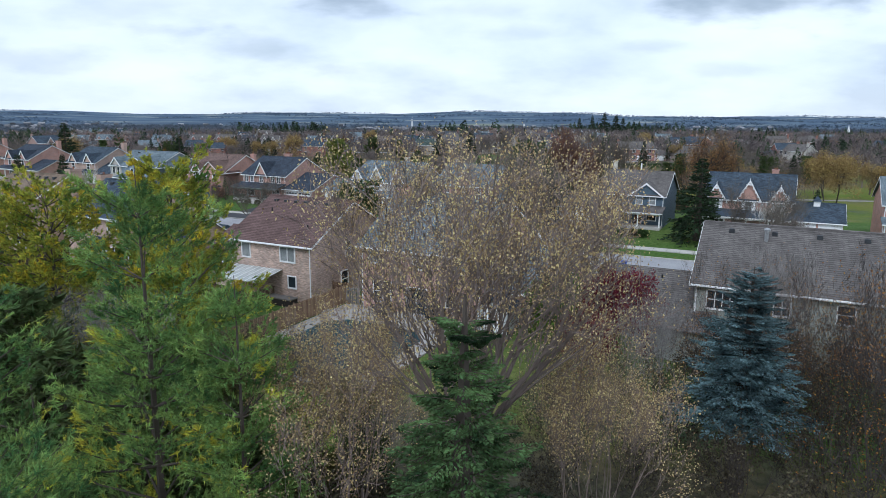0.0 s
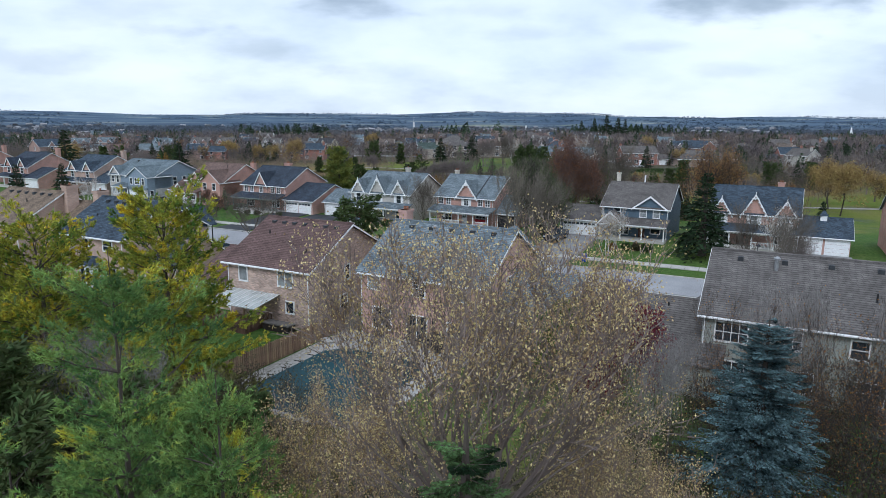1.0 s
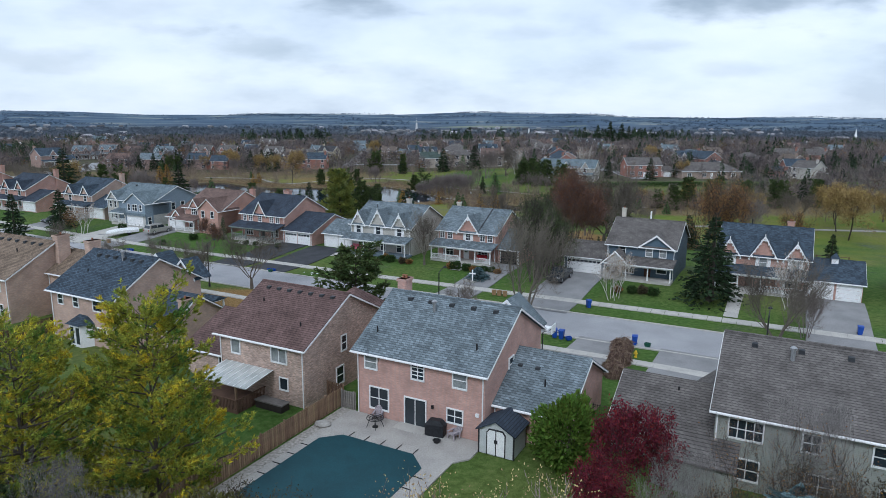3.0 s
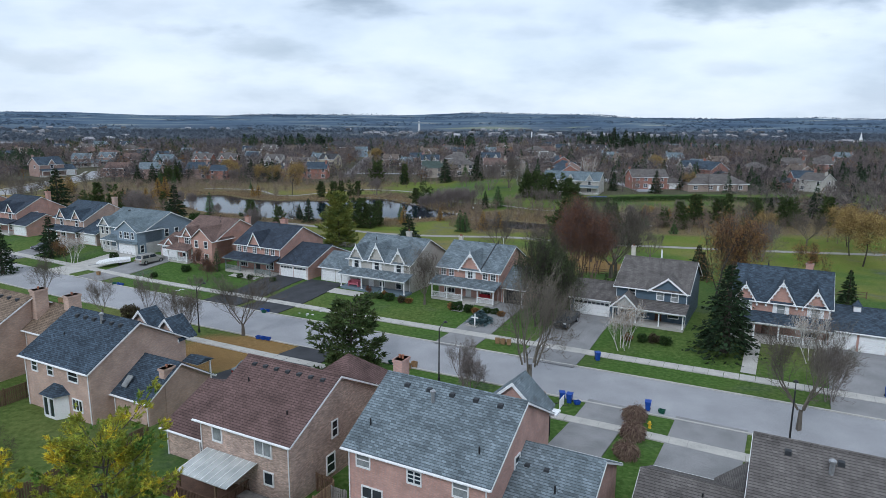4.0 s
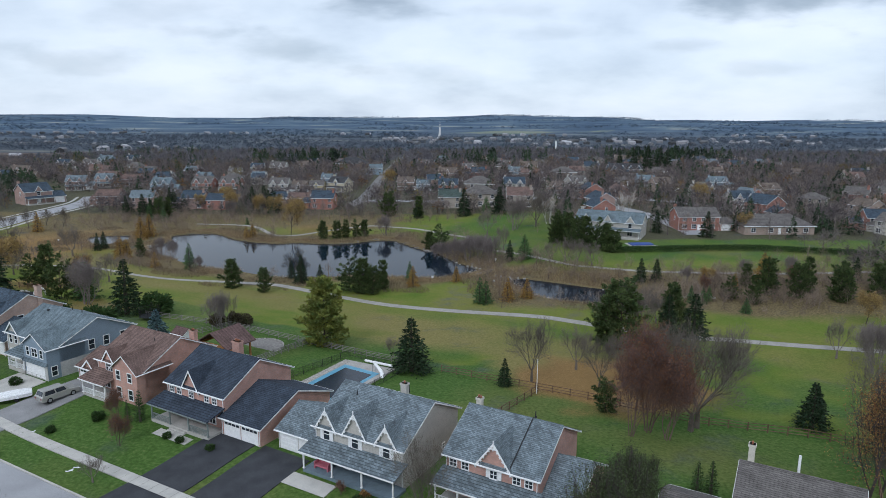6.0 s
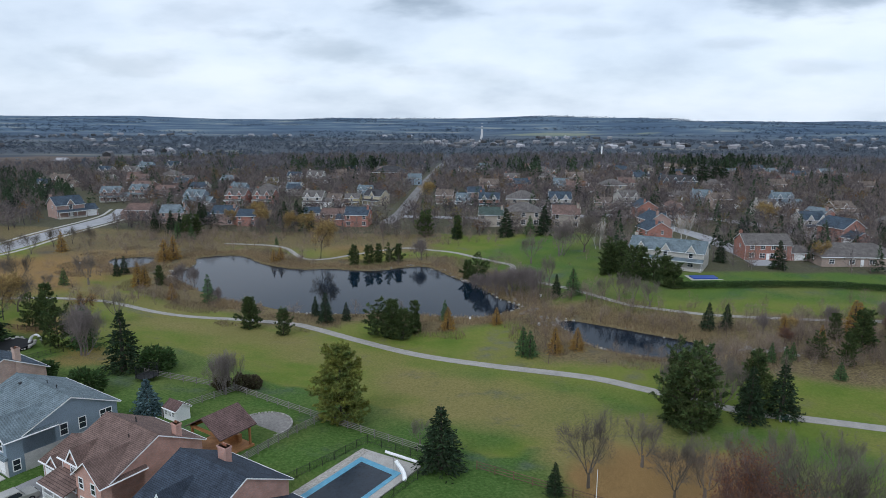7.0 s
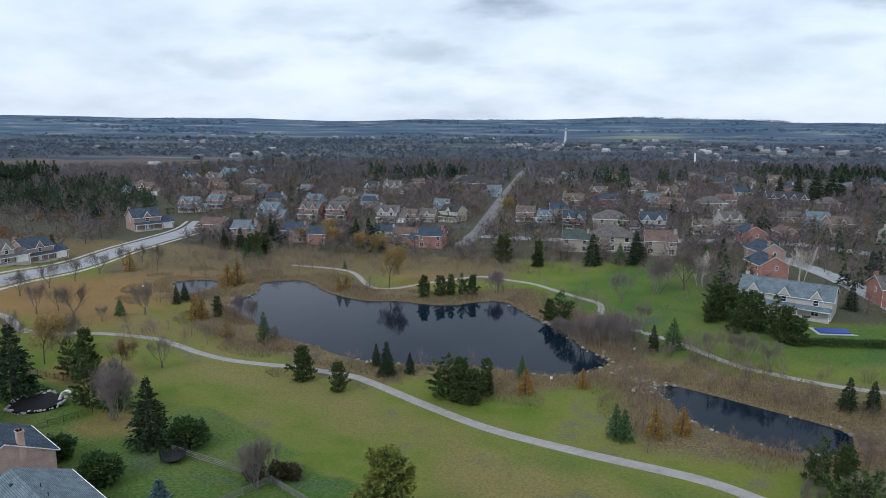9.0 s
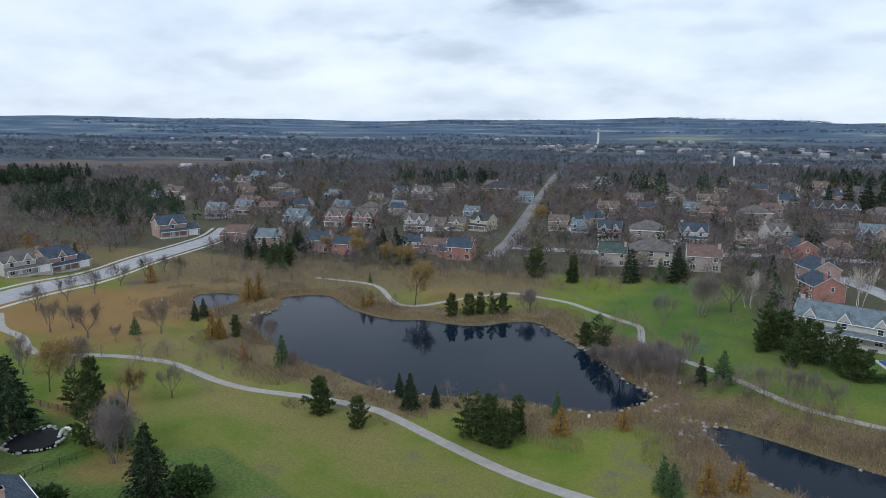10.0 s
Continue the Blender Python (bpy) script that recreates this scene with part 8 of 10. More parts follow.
clear = lambda x, y: np.min([np.hypot(x - px, y - py) for px, py in PATH_A[::3]], axis=0) > 3.5
reeds("reeds", "dry tan reeds along the pond banks", REED, 640000, 0.0, 7.0, 0.5, 1.4, 41, clear, -0.25, 0.06)
reeds("brush", "low brown brush on the pond banks", foliage("bank_brush", (0.26, 0.2, 0.13), (0.13, 0.1, 0.065), 0.5), 420000, 1.0, 15.0, 0.3, 1.2, 42, clear, -0.05, 0.06)
rb = np.random.default_rng(43)
th = []
for cx, cy, sx, sy, n in ((6, 262, 5, 12, 50), (-2, 285, 6, 8, 30), (10, 226, 4, 9, 26), (-28, 300, 22, 4, 34), (-88, 302, 12, 6, 22), (-104, 258, 5, 10, 26), (-60, 236, 16, 2, 16), (-140, 320, 16, 14, 60), (-120, 332, 20, 8, 50), (-60, 340, 40, 6, 60), (30, 243, 12, 3, 22), (62, 212, 20, 6, 150), (84, 222, 18, 8, 190), (112, 226, 14, 16, 110), (70, 234, 14, 4, 50), (-120, 224, 12, 8, 40), (-20, 246, 8, 3, 16), (40, 204, 5, 3, 10), (-92, 340, 30, 10, 60), (-136, 276, 8, 8, 24), (45, 350, 12, 14, 40), (-10, 358, 60, 5, 110), (-130, 345, 26, 8, 90), (-70, 350, 36, 5, 80), (-150, 335, 14, 12, 60), (18, 258, 7, 8, 40), (24, 236, 10, 4, 30), (-100, 240, 8, 4, 20), (44, 226, 10, 4, 30), (100, 240, 20, 8, 70)):
    th += [(cx + rb.normal() * sx, cy + rb.normal() * sy) for _ in range(n)]
th = np.array(th)
th = th[pond_distance(th[:, 0], th[:, 1]) < -0.3]
scatter_woods("thicket", "leafless brown thickets beside the ponds", foliage("thicket_twigs", (0.27, 0.21, 0.165), (0.13, 0.1, 0.082), scale=0.15, flecks=0.18), th, rb.uniform(1.6, 5.2, len(th)), 110, 0.34, 0.03, 44, 0.42, 0.6, 0.02)

# ---- back garden with the covered pool ----
def flat_on(name, outline, z0, z1, material, label, category, kind="structure", group=""):
    pts = [us(u, s) for u, s in outline]
    return tagged(new(name, Shape().prism(pts, "z", z0, z1).mesh(name, material)), label, category, group, kind)


PATIO = mat("pale_patio_concrete", (0.4, 0.38, 0.35), (0.31, 0.295, 0.275), 0.7, 0.9, 0.2, 10)
flat_on("patio", [(-30.6, 30.0), (-30.6, 44.55), (-19.4, 44.55), (-19.4, 42.2), (-20.2, 41.2), (-20.2, 30.0)], 2.5, 3.0, PATIO, "pale concrete patio round the covered pool", "patio")
flat_on("pebble_bed", [(-31.5, 30.0), (-31.5, 44.6), (-30.2, 44.6), (-30.62, 40.5), (-30.62, 30.0)], 2.5, 2.985, mat("pale_pebbles", (0.45, 0.42, 0.38), (0.16, 0.15, 0.13), 5.0, 0.9, 0.8, 7, contrast=0.3), "bed of pale pebbles beside the fence", "pebbles")
cover = root("pool_cover", pose(0, 0, 0), "dark teal safety cover stretched over the pool", "pool cover")
outl = [(-29.9, 30.5), (-29.9, 39.7), (-28.7, 40.9), (-23.0, 40.9), (-21.6, 39.6), (-21.6, 30.5)]
part("cover", Shape().prism([us(u, s) for u, s in outl], "z", 3.0, 3.035), mat("dark_teal_cover", (0.012, 0.06, 0.075), (0.009, 0.045, 0.058), 0.8, 0.6, 0.1, 14), cover)
for u, s, du, ds in [(u, 40.9, 0, 0.7) for u in np.arange(-28.2, -22.8, 1.3)] + [(-29.9, s, -0.6, 0) for s in np.arange(31.5, 39.6, 1.4)] + [(-21.6, s, 0.7, 0) for s in np.arange(31.5, 39.6, 1.4)]:
    a, b = us(u, s), us(u + du, s + ds)
    part("strap", Shape().tube((*a, 3.05), (*b, 3.03), 0.03, 0.03, 4), BLACK, cover)


def board_fence(u0, s0, u1, s1, h, label, material, step=0.19, gap=0.05, post_every=12, board_w=0.14):
    """A wooden fence of upright boards on posts with two rails."""
    (x0, y0), (x1, y1) = us(u0, s0), us(u1, s1)
    L, a = math.hypot(x1 - x0, y1 - y0), math.degrees(math.atan2(y1 - y0, x1 - x0))
    rt = root("fence", pose(x0, y0, 0, 0, 0, a), label, "fence", "garden fences")
    bm = Shape().box(0, board_w, -0.02, 0.02, 0, h).mesh("board", material)
    pm = Shape().box(-0.05, 0.05, -0.09, -0.02, -0.3, h + 0.08).lathe([(0.09, h + 0.08), (0.02, h + 0.16)], 4, (0, -0.05)).mesh("post", material)
    ca, sa = math.cos(radians(a)), math.sin(radians(a))
    n = int(L / step)
    zs = ground_z(x0 + ca * np.arange(n + 1) * step, y0 + sa * np.arange(n + 1) * step)
    for i in range(n):
        ob = part("board", bm, None, rt)
        ob.location = (i * step, 0, zs[i] + 0.04)
        if i % post_every == 0 or i == n - 1:
            po = part("post", pm, None, rt)
            po.location = (i * step, 0, zs[i])
    for k in (0.3, h - 0.3):
        v = [(i * step, dy, zs[i] + k + dz) for i in range(0, n + 1, 1) for dy, dz in ((-0.05, 0), (-0.02, 0), (-0.02, 0.09), (-0.05, 0.09))]
        f = [(4 * i + j, 4 * i + (j + 1) % 4, 4 * i + 4 + (j + 1) % 4, 4 * i + 4 + j) for i in range(n) for j in range(4)]
        part("rail", Shape().add(v, f), material, rt)
    return rt


def rail_fence(pts, label, material, h=1.1, rails=3, every=2.6, iron=False):
    """Posts with level rails between them along a plan line; iron: with slim uprights."""
    p = [us(u, s) for u, s in pts]
    rt = root("fence", pose(0, 0, 0), label, "fence", "fences between the gardens and the park")
    r = 0.035 if iron else 0.065
    pm = Shape().box(-r, r, -r, r, -0.3, h + 0.06).mesh("post", material)
    picket = Shape().box(-0.01, 0.01, -0.01, 0.01, 0.1, h).mesh("picket", material)
    for (x0, y0), (x1, y1) in zip(p, p[1:]):
        L = math.hypot(x1 - x0, y1 - y0)
        n = max(1, round(L / every))
        for i in range(n + 1):
            t = i / n
            x, y = x0 + (x1 - x0) * t, y0 + (y1 - y0) * t
            po = part("post", pm, None, rt)
            po.location = (x, y, gz(x, y))
            if i == n:
                continue
            x2, y2 = x0 + (x1 - x0) * (i + 1) / n, y0 + (y1 - y0) * (i + 1) / n
            za, zb = gz(x, y), gz(x2, y2)
            for k in range(rails):
                q = h * (0.25 + 0.7 * k / max(1, rails - 1))
                part("rail", Shape().tube((x, y, za + q), (x2, y2, zb + q), 0.02 if iron else 0.05, 0.02 if iron else 0.05, 4), material, rt)
            if iron:
                m = int(every / 0.14)
                for j in range(1, m):
                    w = j / m
                    xx, yy, zz = x + (x2 - x) * w, y + (y2 - y) * w, za + (zb - za) * w
                    part("picket", picket, None, rt).location = (xx, yy, zz)
    return rt


board_fence(-31.75, 45.2, -31.75, 24.0, 1.5, "brown weathered board fence beside the pool", mat("tan_brown_fence", (0.33, 0.22, 0.14), (0.2, 0.135, 0.09), 1.5, 0.9, 0.3, 12, rnd=0.25))
board_fence(-31.6, 44.75, -30.15, 44.75, 1.4, "grey board gate between two houses", GREYWOOD)
board_fence(-33.6, 45.6, -31.9, 45.6, 1.4, "brown board fence between two houses", WOOD)
board_fence(-68.6, 47.5, -68.6, 30.0, 1.6, "dark brown board fence between two back gardens", WOOD)
board_fence(-50.6, 44.6, -50.6, 30.0, 1.6, "dark brown board fence beside a lawn", WOOD)
rail_fence([(-13.9, 51.8), (-12.5, 52.2)], "black iron gate between two houses", BLACK, 1.5, 2, 1.4, True)


def shed():
    rt = root("garden_shed", at_us(-18.1, 44.5, 0, 2.95), "white garden shed with dark trim and roof", "shed")
    w, d, h, rh = 1.25, 1.1, 1.75, 2.45
    part("wall", Shape().prism([(-w, 0), (w, 0), (w, h), (0, rh), (-w, h)], "y", -d, d), mat("pale_grey_panel", (0.52, 0.54, 0.53), (0.44, 0.46, 0.45), 2, 0.6), rt)
    s = Shape()
    for sg in (-1, 1):
        s.prism([(sg * (w + 0.18), h - 0.1), (0, rh), (0, rh + 0.09), (sg * (w + 0.18), h - 0.01)], "y", -d - 0.2, d + 0.2)
    part("roof", s, R_NAVY, rt)
    for x0 in (-0.62, 0.02):
        dr = part("door", Shape().prism([(x0, 0.08), (x0 + 0.6, 0.08), (x0 + 0.6, 1.6 if x0 > 0 else 1.8), (x0 + 0.45 if x0 > 0 else x0 + 0.6, 1.8), (x0 if x0 > 0 else x0 + 0.15, 1.8), (x0, 1.8 if x0 > 0 else 1.6)], "y", -d - 0.05, -d), WHITE, rt)
        part("hinge", Shape().box(x0 + 0.5 if x0 < 0 else x0 + 0.02, x0 + 0.58 if x0 < 0 else x0 + 0.1, -d - 0.08, -d - 0.05, 0.9, 1.15), BLACK, dr)
    fr = Shape()
    for x in (-0.68, 0.62):
        fr.box(x, x + 0.06, -d - 0.07, -d, 0, 1.65)
    fr.box(-0.5, 0.5, -d - 0.07, -d, 1.8, 1.88).box(-0.03, 0.03, -d - 0.075, -d, 0, 1.8)
    for sg in (-1, 1):
        fr.prism([(sg * 0.68, 1.6), (sg * 0.5, 1.88), (sg * 0.46, 1.8), (sg * 0.62, 1.58)], "y", -d - 0.07, -d)
    part("door_trim", fr, BLACK, rt)
    for x in (-w, w):
        part("corner_trim", Shape().box(x - 0.05, x + 0.05, -d - 0.03, -d + 0.03, 0, h), BLACK, rt)


def patio_table():
    rt = root("patio_table", at_us(-27.4, 43.0, 0, 3.0), "round black wrought-iron patio table", "table")
    ring = Shape()
    for R in (0.62, 0.4, 0.2):
        for k in range(18):
            a, b = 2 * math.pi * k / 18, 2 * math.pi * (k + 1) / 18
            ring.tube((R * math.cos(a), R * math.sin(a), 0.72), (R * math.cos(b), R * math.sin(b), 0.72), 0.025, 0.025, 4)
    for k in range(12):
        a = 2 * math.pi * k / 12
        ring.tube((0.05 * math.cos(a), 0.05 * math.sin(a), 0.72), (0.62 * math.cos(a), 0.62 * math.sin(a), 0.72), 0.012, 0.012, 4)
    part("tabletop", ring, BLACK, rt)
    for k in range(4):
        a = 2 * math.pi * k / 4 + 0.6
        part("leg", Shape().tube((0.35 * math.cos(a), 0.35 * math.sin(a), 0.7), (0.62 * math.cos(a), 0.62 * math.sin(a), 0.0), 0.022, 0.022, 5), BLACK, rt)
    part("umbrella_base", Shape().lathe([(0.22, 0.0), (0.22, 0.06), (0.05, 0.12), (0.04, 0.3)], 10), BLACK, rt)
    w = mat("faded_lilac_slats", (0.4, 0.36, 0.38), (0.3, 0.27, 0.29), 3, 0.7)
    for u, s, d in ((-27.9, 44.1, 15), (-21.6, 44.2, -20)):
        ch = root("garden_chair", at_us(u, s, d, 3.0), "faded slatted garden chair on the patio", "chair", "chairs on the patio")
        part("seat", Shape().prism([(-0.35, 0.38), (0.25, 0.3), (0.25, 0.34), (-0.35, 0.42)], "x", -0.27, 0.27), w, ch)
        for k in range(6):
            x = -0.3 + 0.12 * k
            part("back_slat", Shape().prism([(0.22, 0.32), (0.26, 0.32), (0.5, 0.95 - 0.03 * abs(k - 2.5) ** 2), (0.46, 0.95 - 0.03 * abs(k - 2.5) ** 2)], "x", x - 0.045, x + 0.045), w, ch)
        for x in (-0.3, 0.3):
            part("armrest", Shape().box(x - 0.06, x + 0.06, -0.4, 0.3, 0.55, 0.58), w, ch)
            part("leg", Shape().box(x - 0.03, x + 0.03, -0.36, -0.28, 0, 0.55).box(x - 0.03, x + 0.03, 0.2, 0.28, 0, 0.55), w, ch)


def grill():
    rt = root("barbecue", at_us(-23.0, 44.05, 8, 3.0), "barbecue under a fitted black cover", "barbecue")
    part("cover", Shape().add([(-0.68, -0.34, 0), (0.68, -0.34, 0), (0.68, 0.34, 0), (-0.68, 0.34, 0), (-0.7, -0.36, 0.85), (0.7, -0.36, 0.85), (0.7, 0.36, 0.85), (-0.7, 0.36, 0.85), (-0.42, -0.24, 1.18), (0.42, -0.24, 1.18), (0.42, 0.24, 1.18), (-0.42, 0.24, 1.18)],
        [(3, 2, 1, 0), (0, 1, 5, 4), (1, 2, 6, 5), (2, 3, 7, 6), (3, 0, 4, 7), (4, 5, 9, 8), (5, 6, 10, 9), (6, 7, 11, 10), (7, 4, 8, 11), (8, 9, 10, 11)]), mat("black_vinyl_cover", (0.025, 0.026, 0.03), (0.015, 0.016, 0.018), 3, 0.5, 0.5, 6), rt)
    fp = root("planter", at_us(-22.4, 43.1, 0, 3.0), "round dark planter on the patio", "planter")
    part("pot", Shape().lathe([(0.2, 0), (0.27, 0.16), (0.3, 0.18), (0.22, 0.18), (0.2, 0.12)], 12), BLACK, fp)
    rk = Shape().lathe([(0.35, 0), (0.5, 0.12), (0.42, 0.28), (0.15, 0.36)], 9)
    ob = tagged(new("boulder", rk.mesh("boulder", STONE)), "pale rounded boulder on the pebbles", "rock")
    ob.matrix_world = at_us(-30.9, 41.4, 20, 2.97) @ Matrix.Diagonal((1.3, 0.9, 1, 1))
    bx = root("storage_box", at_us(-36.2, 42.0, 0, 2.9), "dark lidded storage box beside the deck", "box")
    part("body", Shape().box(-1.3, 1.3, -0.45, 0.45, 0, 0.55), mat("dark_brown_plastic", (0.04, 0.032, 0.03), (0.03, 0.024, 0.022), 3, 0.6), bx)
    part("lid", Shape().prism([(-0.5, 0.55), (0.5, 0.55), (0.5, 0.62), (-0.5, 0.66)], "x", -1.36, 1.36), GREYWOOD, bx)


shed(), patio_table(), grill()

# ---- vehicles ----
TYRE = mat("tyre_rubber", (0.02, 0.02, 0.021), (0.014, 0.014, 0.015), 6, 0.85)
RIM = mat("alloy_rim", (0.45, 0.46, 0.47), (0.35, 0.35, 0.36), 4, 0.35, metal=0.7)
HEAD = mat("clear_headlamp", (0.55, 0.56, 0.56), (0.4, 0.4, 0.41), 5, 0.15, spec=0.6)
TAIL = mat("red_tail_lamp", (0.3, 0.015, 0.015), (0.2, 0.01, 0.01), 5, 0.25, spec=0.5)


def car(name, m, label, paint, L, W, H, hood, cabin, bed=None, clear=0.3, belt=0.55, group="parked vehicles"):
    """A vehicle pointing to -y: side outline carried across, cabin drawn in at the top."""
    rt = root(name, m, label, "vehicle", group)
    z0, zb, zt = clear, clear + (H - clear) * belt, H
    lo = Shape()
    prof = [(-L / 2 + 0.05, z0), (L / 2 - 0.05, z0), (L / 2, z0 + 0.2), (L / 2, zb - 0.12), (L / 2 - 0.12, zb), (cabin[1], zb), (cabin[0], zb), (-L / 2 + hood * 0.15, zb - 0.08), (-L / 2 + 0.03, zb - 0.24), (-L / 2, z0 + 0.22)]
    n = len(prof)
    rings = []
    for x, k, dz in ((-W / 2, 1.0, 0.0), (-W / 2 + 0.06, 1.0, 0.03), (W / 2 - 0.06, 1.0, 0.03), (W / 2, 1.0, 0.0)):
        rings.append([(x, p[0] * (1 if abs(x) < W / 2 else 0.985), p[1] + (dz if p[1] > zb - 0.3 else 0)) for p in prof])
    v = [q for r in rings for q in r]
    f = [(k * n + i, k * n + (i + 1) % n, (k + 1) * n + (i + 1) % n, (k + 1) * n + i) for k in range(3) for i in range(n)]
    f += [tuple(range(n))[::-1], tuple(range(3 * n, 4 * n))]
    part("body", lo.add(v, f), paint, rt)
    c0, c1, r0, r1 = cabin
    i = 0.2
    top = Shape().add([(-W / 2 + 0.05, c0, zb), (W / 2 - 0.05, c0, zb), (W / 2 - 0.05, c1, zb), (-W / 2 + 0.05, c1, zb), (-W / 2 + i, r0, zt), (W / 2 - i, r0, zt), (W / 2 - i, r1, zt), (-W / 2 + i, r1, zt)],
        [(3, 2, 1, 0), (4, 5, 6, 7), (0, 1, 5, 4), (1, 2, 6, 5), (2, 3, 7, 6), (3, 0, 4, 7)])
    part("cabin", top, paint, rt)

    def mix(a, b, t):
        return tuple(p + (q - p) * t for p, q in zip(a, b))

    A, B, C, D = (-W / 2 + 0.05, c0, zb), (W / 2 - 0.05, c0, zb), (W / 2 - 0.05, c1, zb), (-W / 2 + 0.05, c1, zb)
    E_, F_, G_, H_ = (-W / 2 + i, r0, zt), (W / 2 - i, r0, zt), (W / 2 - i, r1, zt), (-W / 2 + i, r1, zt)

    def pane(nm, a, b, c, d, out, u0=0.08, u1=0.92, v0=0.1, v1=0.86):
        q = [mix(mix(a, b, u), mix(d, c, u), vv) for u, vv in ((u0, v0), (u1, v0), (u1, v1), (u0, v1))]
        o = Vector(out) * 0.012
        part(nm, Shape().add([tuple(Vector(p) + o) for p in q] + [tuple(Vector(p) - o) for p in q], [(0, 1, 2, 3), (7, 6, 5, 4), (0, 4, 5, 1), (1, 5, 6, 2), (2, 6, 7, 3), (3, 7, 4, 0)]), GLASS, rt)

    pane("windscreen", A, B, F_, E_, (0, -1, 0.5))
    pane("rear_window", C, D, H_, G_, (0, 1, 0.5))
    for nm, a, b, c, d, o in (("side_window", B, C, G_, F_, (1, 0, 0.3)), ("side_window", D, A, E_, H_, (-1, 0, 0.3))):
        pane(nm, a, b, c, d, o, 0.08, 0.48)
        pane(nm, a, b, c, d, o, 0.53, 0.93)
    if bed:
        part("cargo_bed", Shape().box(-W / 2 + 0.12, W / 2 - 0.12, c1 + 0.12, L / 2 - 0.1, zb + 0.03, zb + 0.07), BLACK, rt, "black tonneau cover")
    wr = 0.34 if H < 1.6 else 0.4
    for x in (-W / 2 + 0.1, W / 2 - 0.1):
        for y in (-L * 0.31, L * 0.3):
            ty = part("wheel", Shape().tube((x - 0.12, y, wr), (x + 0.12, y, wr), wr, wr, 16), TYRE, rt)
            sx = 1 if x > 0 else -1
            part("rim", Shape().tube((x + sx * 0.1, y, wr), (x + sx * 0.135, y, wr), wr * 0.62, wr * 0.58, 12), RIM, ty)
    for x in (-W / 2 + 0.25, W / 2 - 0.25):
        part("headlight", Shape().box(x - 0.2, x + 0.2, -L / 2 - 0.02, -L / 2 + 0.12, zb - 0.34, zb - 0.2), HEAD, rt)
        part("tail_light", Shape().box(x - 0.1, x + 0.1, L / 2 - 0.05, L / 2 + 0.015, zb - 0.42, zb - 0.14), TAIL, rt)
    part("grille", Shape().box(-W / 2 + 0.5, W / 2 - 0.5, -L / 2 - 0.025, -L / 2 + 0.05, z0 + 0.12, zb - 0.2), BLACK, rt)
    for x in (-W / 2 - 0.1, W / 2 + 0.1):
        part("wing_mirror", Shape().box(x - 0.1, x + 0.1, c0 + 0.35, c0 + 0.5, zb + 0.02, zb + 0.2), paint, rt)
    return rt


car("sedan", at_us(-55.2, 61.5, 178, None) @ pose(0, 0, 0.1), "grey-green sedan parked on a dark driveway", mat("grey_green_paint", (0.13, 0.15, 0.15), (0.11, 0.13, 0.13), 1, 0.25, spec=0.6), 4.7, 1.8, 1.45, 1.2, (-1.05, 1.75, -0.35, 1.0))
car("pickup_truck", at_us(-30.6, 95.6, -2) @ pose(0, 0, 0.1), "dark blue-grey pickup truck parked before the garage", mat("dark_slate_paint", (0.03, 0.037, 0.045), (0.022, 0.028, 0.035), 1, 0.25, spec=0.6), 5.7, 1.98, 1.9, 1.5, (-1.2, 0.75, -0.6, 0.6), True, 0.42, 0.52)
car("suv", at_us(-112.6, 93.8, 178) @ pose(0, 0, 0.1), "silver sport utility vehicle parked on a driveway", mat("silver_paint", (0.42, 0.41, 0.38), (0.36, 0.35, 0.33), 1, 0.25, spec=0.6, metal=0.3), 5.3, 2.0, 1.85, 1.2, (-1.2, 2.5, -0.6, 2.2), None, 0.36, 0.52)
car("sedan", at_us(-143.5, 92.0, 0) @ pose(0, 0, 0.1), "dark sedan parked on a far driveway", mat("dark_slate_paint", (0.03, 0.037, 0.045)), 4.6, 1.8, 1.45, 1.2, (-1.05, 1.75, -0.35, 1.0))


def trailer():
    rt = root("boat_trailer", (at_xy(-63.4, 134.3, US_ANG - 28)) @ pose(0, 0, 0.08), "boat on a trailer under a white cover", "trailer")
    prof = [(-3.0, 0.5, 0.15), (-2.4, 0.8, 0.75), (-0.8, 1.0, 1.1), (1.2, 1.05, 1.15), (2.5, 1.0, 0.95), (2.9, 0.95, 0.8)]
    v, f = [], []
    for y, z, w in prof:
        v += [(-w, y, 0.55), (-w, y, z), (-w * 0.5, y, z + 0.3), (w * 0.5, y, z + 0.3), (w, y, z), (w, y, 0.55)]
    for i in range(len(prof) - 1):
        for j in range(6):
            a, b = i * 6 + j, i * 6 + (j + 1) % 6
            f.append((a, b, b + 6, a + 6))
    f += [(5, 4, 3, 2, 1, 0), tuple(range(len(v) - 6, len(v)))]
    part("cover", Shape().add(v, f), mat("white_tarpaulin", (0.74, 0.74, 0.73), (0.62, 0.62, 0.62), 1.5, 0.5, 0.3, 5), rt)
    part("frame", Shape().box(-0.06, 0.06, -4.3, 2.5, 0.42, 0.52).box(-0.9, 0.9, 0.9, 1.0, 0.4, 0.5), GALV, rt)
    for x in (-0.95, 0.95):
        part("wheel", Shape().tube((x - 0.1, 1.0, 0.3), (x + 0.1, 1.0, 0.3), 0.3, 0.3, 14), TYRE, rt)


trailer()
